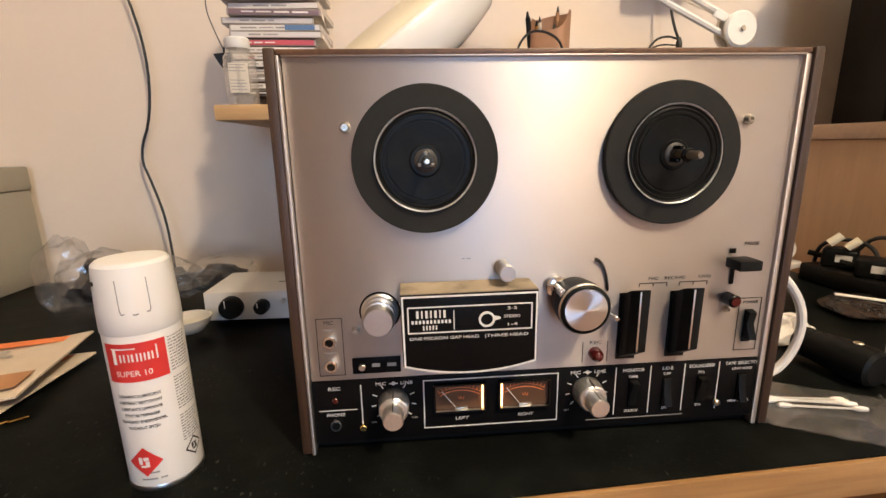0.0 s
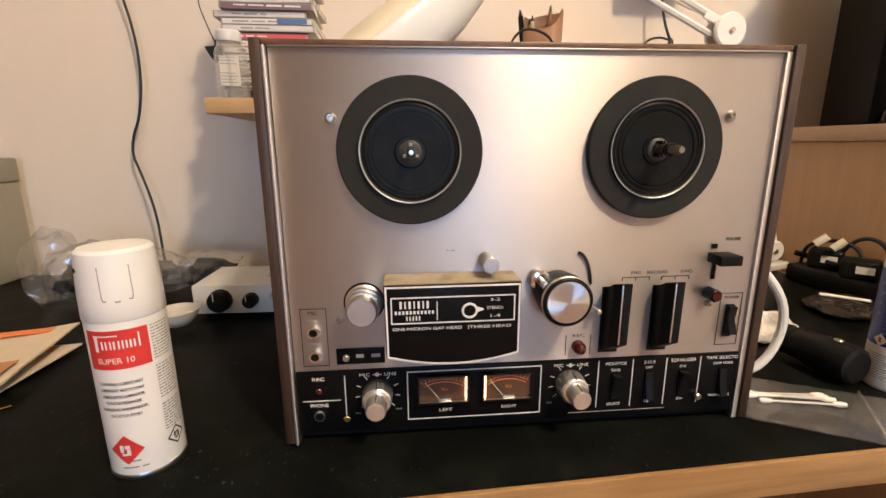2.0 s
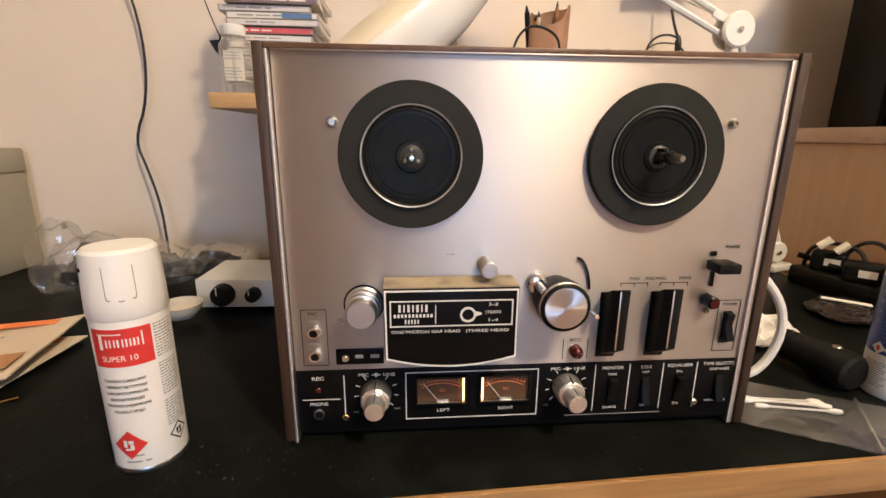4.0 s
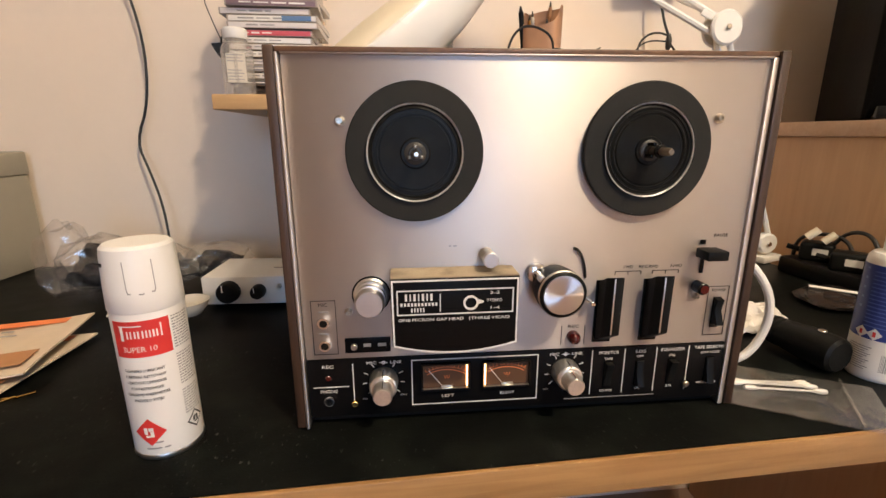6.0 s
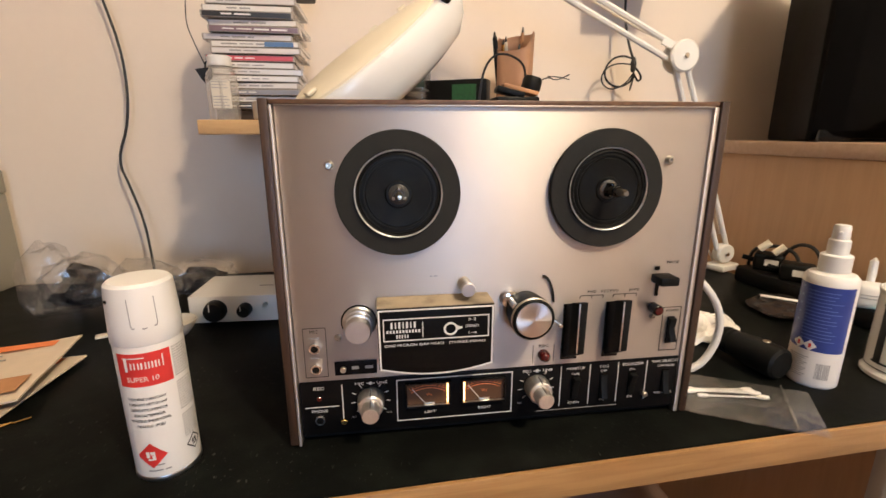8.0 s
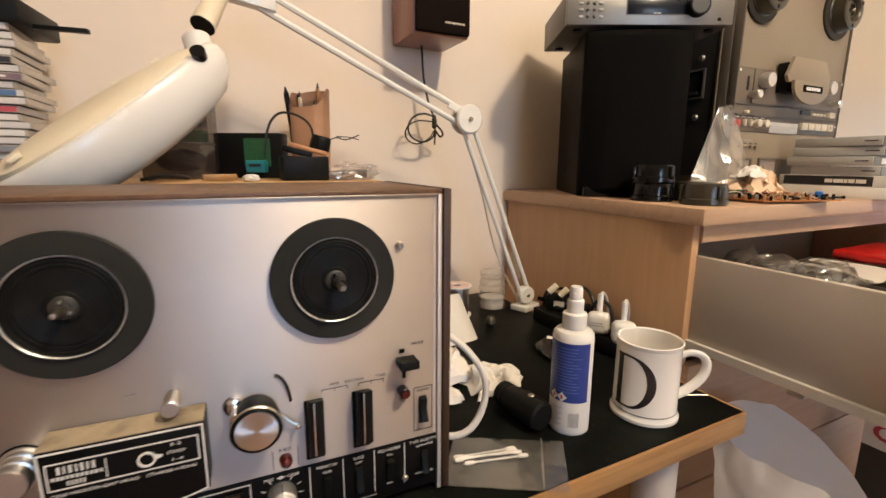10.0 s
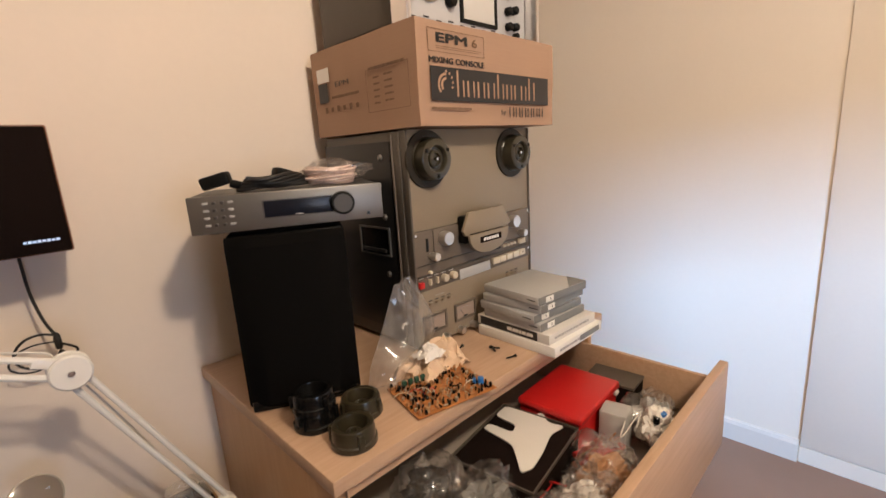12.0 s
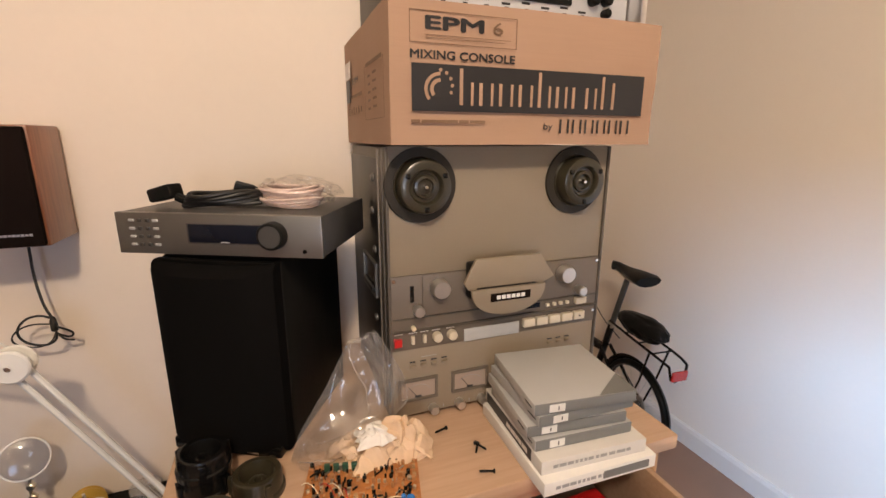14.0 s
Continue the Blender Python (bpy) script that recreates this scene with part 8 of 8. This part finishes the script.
# crumpled cream paper and the clear bag beside it
cp = thing("crumpled_paper", "crumpled cream packing paper with a white scrap, beside the circuit board", "paper")
for c, s, k in (((1.140, 0.540), (0.115, 0.085, 0.072), 11), ((1.172, 0.532), (0.075, 0.070, 0.082), 14), ((1.098, 0.545), (0.080, 0.060, 0.050), 15)):
    part("paper_fold", crumpled_sheet((c[0], c[1], CZ + 0.001), s, k), CREAM_PAPER, cp, smooth=10)
part("white_scrap", crumpled_sheet((1.118, 0.528, CZ + 0.042), (0.058, 0.040, 0.034), 19), TISSUE, cp, "white torn scrap", smooth=10)

bag = thing("clear_bag", "crumpled clear polythene bag standing open beside the paper", "plastic bag")
def along(line, v):
    """A point of a bent line of (height share, place) knots."""
    for (v0, p), (v1, q) in zip(line, line[1:]):
        if v <= v1:
            return Vector(p).lerp(Vector(q), (v - v0) / (v1 - v0))
    return Vector(line[-1][1])


BAG_LEFT = ((0.0, (0.990, 0.570, CZ + 0.002)), (0.30, (1.006, 0.576, CZ + 0.046)), (0.62, (1.052, 0.588, CZ + 0.110)), (1.0, (1.096, 0.596, CZ + 0.188)))
BAG_RIGHT = ((0.0, (1.082, 0.550, CZ + 0.002)), (0.30, (1.130, 0.556, CZ + 0.032)), (0.48, (1.192, 0.582, CZ + 0.058)), (0.66, (1.190, 0.588, CZ + 0.106)), (1.0, (1.142, 0.598, CZ + 0.198)))
def bag_at(side):
    """One wall of the bag: a slumped mouth open towards the paper, folded facets rising to a creased peak against the recorder."""
    def f(u, v):
        p = along(BAG_LEFT, v).lerp(along(BAG_RIGHT, v), u)
        ridge = 0.30 + 0.25 * math.sin(2.6 * v)
        bulge = u / ridge if u < ridge else (1 - u) / (1 - ridge)
        depth = 0.030 + 0.018 * math.sin(math.pi * min(1.0, v * 1.4)) - 0.030 * v
        p.y += side * bulge * depth * (1.0 if side < 0 else 0.35)
        q = Vector((u * 1.9 + v * 1.5, v * 2.4 - u * 0.8, side * 2.3))
        hold = min(1.0, 6 * u, 6 * (1 - u))
        p += hold * Vector((0.006 * noise.noise(q * 1.7), side * 0.016 * (0.3 - abs(noise.noise(q * 1.6))), 0.008 * v * noise.noise(q * 2.2)))
        return Vector((p.x, min(p.y, 0.603), max(p.z, CZ + 0.001)))
    return f
for side_ in (-1, 1):
    part("film", sheet(B(), 0, 0, 34, 40, bag_at(side_)), FILM_BAG, bag, smooth=18)
# pale tubes along edges and folds, drawn for the creases and their highlights
for way, w in ((((0.0, 0.02), (0.0, 0.98)), 0.0006), (((1.0, 0.02), (1.0, 0.98)), 0.0007), (((0.04, 0.97), (0.28, 0.80), (0.50, 0.60), (0.56, 0.50)), 0.0011), (((0.56, 0.50), (0.42, 0.38), (0.22, 0.26)), 0.0009),
               (((0.10, 0.05), (0.30, 0.12), (0.62, 0.10)), 0.0009), (((0.72, 0.90), (0.86, 0.70), (0.80, 0.56)), 0.0007), (((0.0, 0.99), (0.5, 0.985), (1.0, 0.99)), 0.0009)):
    pts = [bag_at(-1)(a[0] + (b[0] - a[0]) * q, a[1] + (b[1] - a[1]) * q) + Vector((0, -0.0012, 0)) for a, b in zip(way, way[1:]) for q in [i / 8 for i in range(9)]]
    part("crease_glint", tube(B(), [p for i, p in enumerate(pts) if i % 9 or not i], w, 5, 0, 0.5), FILM_GLINT, bag)


def screw_thing(x, y, a, z=None):
    t = thing("wood_screw", "small black screw lying on the cabinet top", "screw", pose(x, y, z or CZ + 0.0032, 0, 90, a), group="loose black screws")
    part("shank", lathe(B(), [(0.0015, -0.012), (0.0020, -0.008), (0.0020, 0.010), (0, 0.010)], n=10), BLACK_GLOSS, t)
    part("head", lathe(B(), [(0.0020, 0.009), (0.0040, 0.0115), (0.0036, 0.0130), (0, 0.0130)], n=14), BLACK_GLOSS, t)


for x, y, a in ((1.247, 0.560, 15), (1.288, 0.494, 60), (1.296, 0.496, 115), (1.280, 0.438, -20)):
    screw_thing(x, y, a)

# ---- in the open drawer ----
def in_drawer(name, label, category, m=None):
    return thing(name, label, category, m)


FLOOR_Z = DZ0 + 0.0105
red = in_drawer("red_case", "glossy red plastic case in the open drawer", "case", frame_of((1.318, 0.295, FLOOR_Z), (0.205, 0.008, 0), (0, 0, 1)))
part("case_body", box(B(), (0.100, 0.075, 0.047), (0.200, 0.150, 0.086), 0.008, 3), RED_PLASTIC, red)
part("case_lid", box(B(), (0.100, 0.073, 0.100), (0.206, 0.158, 0.020), 0.007, 3), RED_PLASTIC, red, "red lid")
rb_ = B()
for k in range(8):
    box(rb_, (0.205, 0.012 + 0.018 * k, 0.081), (0.004, 0.008, 0.020), 0.001)
part("rib", rb_, RED_PLASTIC, red)
part("latch", box(B(), (0.185, -0.004, 0.086), (0.016, 0.008, 0.010), 0.002), WHITE_PLASTIC, red, "white latch")

dk = in_drawer("dark_box", "flat dark box under the white plate in the drawer", "box", frame_of((1.100, 0.262, FLOOR_Z), (0.200, 0.030, 0), (0, 0, 1)))
part("tray", box(B(), (0.110, 0.090, 0.042), (0.220, 0.180, 0.084), 0.004), CHERRY_FLAT, dk)
part("rim", border(B(), rect(0.0, 0.0, 0.220, 0.180), 0.003, 0.006, pose(0, 0, 0.084, -90, 0, 0)), TAUPE_SIDE, dk)
plate = in_drawer("white_plate", "white scratchplate with cut-outs lying on the dark box in the drawer", "scratchplate", pose(1.130, 0.300, FLOOR_Z + 0.0885))
ol = [(0.0, 0.010), (0.027, 0.038), (0.055, 0.070), (0.058, 0.100), (0.060, 0.150), (0.082, 0.150), (0.088, 0.093), (0.114, 0.103), (0.114, 0.160), (0.160, 0.165),
      (0.170, 0.094), (0.190, 0.085), (0.165, 0.055), (0.176, 0.021), (0.133, 0.029), (0.075, 0.010), (0.024, 0.0)]
for _ in range(2):
    ol = [(a[0] * k + b[0] * (1 - k), a[1] * k + b[1] * (1 - k)) for a, b in zip(ol, ol[1:] + ol[:1]) for k in (0.85, 0.15)]
part("sheet", slab(B(), ol, 0.0025, pose(0, 0, 0, -90, 0, 0)), WHITE_PLASTIC, plate)

wb = in_drawer("white_box", "white cardboard lid lying along the drawer side", "box", frame_of((0.893, 0.418, FLOOR_Z + 0.052), (0.010, -0.170, 0), (0, 0, 1)))
part("lid", box(B(), (0.088, 0.020, 0.015), (0.178, 0.092, 0.030), 0.003), PAPER, wb)
part("print_spot", disc(B(), 0.0025, 0.0006, (0.04, 0.045, 0.0302), n=10), GREY_INK, wb)
part("box_below", box(B(), (0.088, 0.034, -0.026), (0.160, 0.058, 0.050), 0.003), CARD, wb)

for k, (c, s, mat, wrap_film, sd, label) in enumerate((
        ((1.035, 0.330, 0.865), (0.078, 0.060, 0.060), GREY_SPINE, FILM_THICK, 101, "crumpled clear bag of dark parts in the drawer"),
        ((1.000, 0.420, 0.880), (0.065, 0.060, 0.050), CHERRY_FLAT, FILM_THICK, 102, "clear bag of brown parts in the drawer"),
        ((1.235, 0.200, 0.875), (0.074, 0.052, 0.055), PAD, FILM_THICK, 103, "clear bag of reddish wire in the drawer"),
        ((1.150, 0.195, 0.868), (0.070, 0.050, 0.056), TISSUE, FILM_THICK, 104, "clear bag of grey parts in the drawer"),
        ((1.070, 0.200, 0.865), (0.062, 0.052, 0.055), GREY_SPINE, FILM_THICK, 105, "clear bag of mixed parts in the drawer"),
        ((1.000, 0.195, 0.850), (0.074, 0.052, 0.050), TISSUE, FILM_THICK, 106, "clear bag near the drawer front"),
        ((1.290, 0.245, 0.850), (0.060, 0.050, 0.050), RED_PLASTIC, FILM_THICK, 107, "clear bag with red parts in the drawer"),
        ((1.500, 0.215, 0.855), (0.060, 0.055, 0.060), GREY_BOX, FILM_THICK, 108, "clear bag of grey parts at the drawer end"))):
    b = in_drawer("parts_bag", label, "plastic bag")
    tagged(b, group="bags in the drawer")
    inner = crumple(B(), (c[0], c[1], c[2] - 0.008), [q * 0.66 for q in s], sd, 4, 0.7, 2.4)
    outer = crumple(B(), c, s, sd + 9, 4, 0.42, 1.4, 0.16)
    for v in list(inner.verts) + list(outer.verts):
        v.co.z = max(v.co.z, FLOOR_Z)
        v.co.y = min(max(v.co.y, DY0 + 0.004), 0.60)
        v.co.x = min(max(v.co.x, DX0 + 0.010), DX1 - 0.010)
    part("contents", inner, mat, b, smooth=20)
    part("film", outer, wrap_film, b, smooth=60)
gp = in_drawer("grey_block", "grey plastic block in the drawer", "block", pose(1.420, 0.262, FLOOR_Z, 0, 0, 10))
part("body", box(B(), (0, 0, 0.050), (0.055, 0.060, 0.100), 0.006), GREY_BOX, gp)
dp = in_drawer("dark_block", "dark brown plastic box at the back of the drawer", "box", pose(1.560, 0.330, FLOOR_Z, 0, 0, 4))
part("body", box(B(), (0, 0, 0.045), (0.075, 0.120, 0.090), 0.004), CHERRY_FLAT, dp)
part("lid", box(B(), (0, 0, 0.093), (0.078, 0.123, 0.008), 0.002), TAUPE_SIDE, dp)
sk = in_drawer("white_roll", "white paper pouch with blue and black parts in the drawer", "pouch", pose(1.455, 0.185, FLOOR_Z + 0.045))
part("pouch", crumple(B(), (0, 0, 0.020), (0.042, 0.034, 0.040), 121, 4, 0.6, 1.8), TISSUE, sk, smooth=15)
part("blue_part", disc(B(), 0.008, 0.020, (-0.006, -0.012, 0.045), n=14, round=0.002), BLUE_PLASTIC, sk)
part("black_part", disc(B(), 0.007, 0.018, (-0.020, -0.004, 0.042), n=14, round=0.002), BLACK_GLOSS, sk)
wl = in_drawer("wire_bundle", "bundle of loose wires in the drawer", "cable", pose(0, 0, 0))
for k in range(10):
    r = random.Random(200 + k)
    p = Vector((r.uniform(1.10, 1.50), r.uniform(0.16, 0.26), 0.880))
    pts = [p + Vector((r.uniform(-0.06, 0.06), r.uniform(-0.03, 0.03), r.uniform(-0.03, 0.025))) for _ in range(5)]
    pts = [Vector((q.x, max(q.y, DY0 + 0.01), q.z)) for q in pts]
    part("wire", tube(B(), pts, 0.0017, 6, 2), (CORD_BLACK, PAD, CORD_WHITE, RED_PLASTIC)[k % 4], wl)
# ---- white carrier bag hanging below the desk corner, bottle beyond it ----
cbag = thing("carrier_bag", "white plastic carrier bag standing on the floor by the cabinet", "carrier bag")
def cb_at(u, v):
    # a slack open bag, its long sides running away from the desk's front, the mouth sagging towards the near end
    a = 2 * math.pi * u
    c, s_ = math.cos(a), math.sin(a)
    ex, ey = math.copysign(abs(c) ** 0.7, c), math.copysign(abs(s_) ** 0.8, s_)
    y = 0.250 + (0.130 - 0.012 * v) * ey
    far = max(0.0, min(1.0, (y - 0.150) / 0.130))
    rim = 0.545 + (0.150 if c > 0 else 0.145) * (far ** (0.55 if c > 0 else 0.8))
    z = rim * v
    x = 0.838 - 0.024 * (1 - v) + (0.108 + 0.055 * math.sin(math.pi * min(1.0, 0.25 + 0.75 * v)) * (1.0 if c < 0 else 0.35)) * ex
    slant = Vector((3.4 * x + 2.2 * z, 3.4 * y - 3.0 * z, 1.8 * z))
    fold = 0.050 * (abs(noise.noise(slant * 1.5)) - 0.18) + 0.016 * (abs(noise.noise(slant * 4.2 + Vector((3, 1, 7)))) - 0.18)
    k = 0.3 + 0.7 * v
    x, y = x + fold * ex * k - 0.010 * k * noise.noise(slant * 2.5), y + 0.6 * fold * ey * k
    z += 0.014 * v * noise.noise(Vector((a * 1.3, 2, 9)))
    turn = radians(42)
    dx, dy = x - 0.84, y - 0.25
    x, y = 0.875 + dx * math.cos(turn) - dy * math.sin(turn), 0.235 + dx * math.sin(turn) + dy * math.cos(turn)
    return Vector((x, min(y, 0.388), min(max(0.001, z), 0.699)))
part("outer_side", sheet(B(), 0, 0, 56, 60, lambda u, v: cb_at(0.25 + 0.5 * u, v)), BAG_WHITE, cbag, smooth=38)
part("inner_side", sheet(B(), 0, 0, 56, 60, lambda u, v: cb_at(0.75 + 0.5 * u, v)), BAG_WHITE, cbag, smooth=38)
RED_PRINT = material("red_tape_print", (0.50, 0.05, 0.08), 0.5, vary=0.05)
parcel = thing("taped_box", "dark box with white and red warning tape on the floor", "box", pose(1.375, 0.262, 0))
part("body", box(B(), (0, 0, 0.325), (0.150, 0.150, 0.650), 0.004), GREY_DARK, parcel)
wrap = part("tape", box(B(), (-0.0755, 0, 0.550), (0.0010, 0.148, 0.070)), PAPER, parcel, "white tape with red letters")
letters("GILE", 0.048, pose(-0.0762, 0, 0.550, 0, 0, -90), RED_PRINT, wrap, 0.120, bold=0.0012)


# ---- folding bicycle by the far end of the side wall ----
def bicycle():
    t = thing("folding_bicycle", "black folding bicycle leaning near the side wall behind the cabinet", "bicycle", pose(2.605, 1.45, 0, 0, -4, 85))
    # local x runs forward along the bicycle; the rear wheel's axle stands at the origin
    R = 0.232
    w = part("rear_wheel", lathe(B(), [(R - 0.030, -0.010), (R - 0.024, -0.014), (R - 0.024, 0.014), (R - 0.030, 0.010)], (0, 0, R), "y", 56), GREY_DARK, t, "rear wheel rim")
    ty = B()
    tube(ty, [((R - 0.014) * math.cos(a), 0, R + (R - 0.014) * math.sin(a)) for a in [2 * math.pi * k / 56 for k in range(57)]], 0.0165, 12)
    part("tyre", ty, BLACK_PLASTIC, w, "black tyre")
    sp = B()
    for k in range(20):
        a = 2 * math.pi * k / 20
        tube(sp, [(0.015 * math.cos(a + 0.5), 0.02 * (-1) ** k, R + 0.015 * math.sin(a + 0.5)), ((R - 0.03) * math.cos(a), 0, R + (R - 0.03) * math.sin(a))], 0.0010, 4)
    part("spokes", sp, NICKEL, w)
    part("hub", disc(B(), 0.022, 0.08, (0, 0.04, R), "y", 20, 0.003), GREY_DARK, w)
    part("sprocket", ring(B(), 0.045, 0.03, 0.003, (0, -0.03, R), "y"), NICKEL, w)
    mg = B()
    pts = [((R + 0.012) * math.cos(a), (R + 0.012) * math.sin(a)) for a in [radians(25 + 7 * k) for k in range(24)]]
    tube(mg, [(x, 0, R + z) for x, z in pts], 0.022, 8, 0, 0.25)
    part("mudguard", mg, BLACK_GLOSS, t, "black mudguard")
    fr = part("seat_tube", tube(B(), [(0.33, 0, 0.22), (0.25, 0, 0.56)], 0.018, 14), BLACK_GLOSS, t)
    part("seat_post", tube(B(), [(0.25, 0, 0.56), (0.180, 0, 0.862)], 0.0145, 14), GREY_DARK, t, "dark seat post")
    part("seat_clamp", disc(B(), 0.022, 0.03, (0.25, 0.015, 0.56), "y", 18, 0.003), NICKEL, t)
    part("main_tube", tube(B(), [(0.29, 0, 0.40), (0.55, 0, 0.36), (0.86, 0, 0.44)], 0.024, 14, 2), BLACK_GLOSS, t)
    part("stay", tube(B(), [(0.28, 0.03, 0.42), (0.12, 0.04, 0.31), (0.0, 0.045, R)], 0.009, 10), BLACK_GLOSS, t)
    part("stay", tube(B(), [(0.28, -0.03, 0.42), (0.12, -0.04, 0.31), (0.0, -0.045, R)], 0.009, 10), BLACK_GLOSS, t)
    part("chain_stay", tube(B(), [(0.33, -0.03, 0.22), (0.0, -0.045, R)], 0.008, 10), BLACK_GLOSS, t)
    sd = B()
    pr = [(-0.125, 0.070, 0.0), (-0.10, 0.074, 0.006), (-0.04, 0.060, 0.006), (0.03, 0.030, 0.002), (0.10, 0.018, 0.004), (0.145, 0.010, -0.002)]
    rows = []
    for x, w_, h in pr:
        rows.append([sd.verts.new((0.165 + x, w_ * math.cos(a), 0.880 + h + (0.020 if math.sin(a) > 0 else 0.030) * math.sin(a) + 0.010 * (1 - x / 0.15) * 0.3)) for a in [2 * math.pi * k / 14 for k in range(14)]])
    for a, b in zip(rows, rows[1:]):
        for k in range(14):
            sd.faces.new((a[k], a[(k + 1) % 14], b[(k + 1) % 14], b[k]))
    sd.faces.new(rows[0]), sd.faces.new(rows[-1][::-1])
    bmesh.ops.recalc_face_normals(sd, faces=sd.faces)
    s = part("saddle", sd, BLACK_PLASTIC, t, "black saddle")
    part("saddle_rail", tube(B(), [(0.06, 0.02, 0.855), (0.16, 0.02, 0.847), (0.27, 0.01, 0.865)], 0.004, 8, 1), NICKEL, s)
    # carrier with bag and reflector
    for y in (-0.055, 0.055):
        part("carrier_rail", tube(B(), [(0.22, y * 0.7, 0.60), (0.05, y, 0.605), (-0.16, y, 0.600), (-0.215, y * 0.85, 0.59)], 0.006, 8, 1), BLACK_GLOSS, t)
        part("carrier_stay", tube(B(), [(-0.10, y, 0.603), (-0.06, y * 0.9, 0.42), (0.0, y * 0.9, R)], 0.005, 8), BLACK_GLOSS, t)
    part("carrier_end", tube(B(), [(-0.215, -0.047, 0.59), (-0.23, -0.03, 0.55), (-0.225, 0.03, 0.51), (-0.215, 0.047, 0.59)], 0.006, 8, 1), BLACK_GLOSS, t)
    for x in (-0.12, -0.02, 0.08):
        part("carrier_rung", tube(B(), [(x, -0.055, 0.604), (x, 0.055, 0.604)], 0.004, 8), BLACK_GLOSS, t)
    part("tool_bag", crumple(B(), (0.03, 0, 0.655), (0.150, 0.075, 0.052), 131, 4, 0.18, 1.2), BLACK_PLASTIC, t, "soft black bag on the carrier")
    part("reflector", box(B(), (-0.232, 0, 0.550), (0.010, 0.080, 0.048), 0.004), DARK_REFLECT, t, "red rear reflector")
    fw = part("front_wheel", lathe(B(), [(R - 0.030, -0.010), (R - 0.024, -0.014), (R - 0.024, 0.014), (R - 0.030, 0.010)], (0.98, 0, R), "y", 48), GREY_DARK, t)
    ft = B()
    tube(ft, [(0.98 + (R - 0.014) * math.cos(a), 0, R + (R - 0.014) * math.sin(a)) for a in [2 * math.pi * k / 48 for k in range(49)]], 0.0165, 10)
    part("tyre", ft, BLACK_PLASTIC, fw)
    part("handlebar_stem", tube(B(), [(0.94, 0, 0.30), (0.87, 0, 0.50), (0.80, 0, 0.98)], 0.016, 12), BLACK_GLOSS, t)
    part("handlebar", tube(B(), [(0.80, -0.26, 1.0), (0.80, 0.26, 1.0)], 0.012, 10), BLACK_GLOSS, t)
    part("crank", disc(B(), 0.07, 0.006, (0.33, -0.045, 0.24), "y", 36), NICKEL, t)
    part("brake_cable", tube(B(), [(0.78, -0.1, 0.98), (0.62, -0.05, 0.70), (0.40, -0.02, 0.55), (0.20, -0.02, 0.50)], 0.0028, 6, 2), CORD_BLACK, t)


DARK_REFLECT = material("red_reflector", (0.42, 0.015, 0.012), 0.15, vary=0.15, scale=300, coat=0.5)
bicycle()
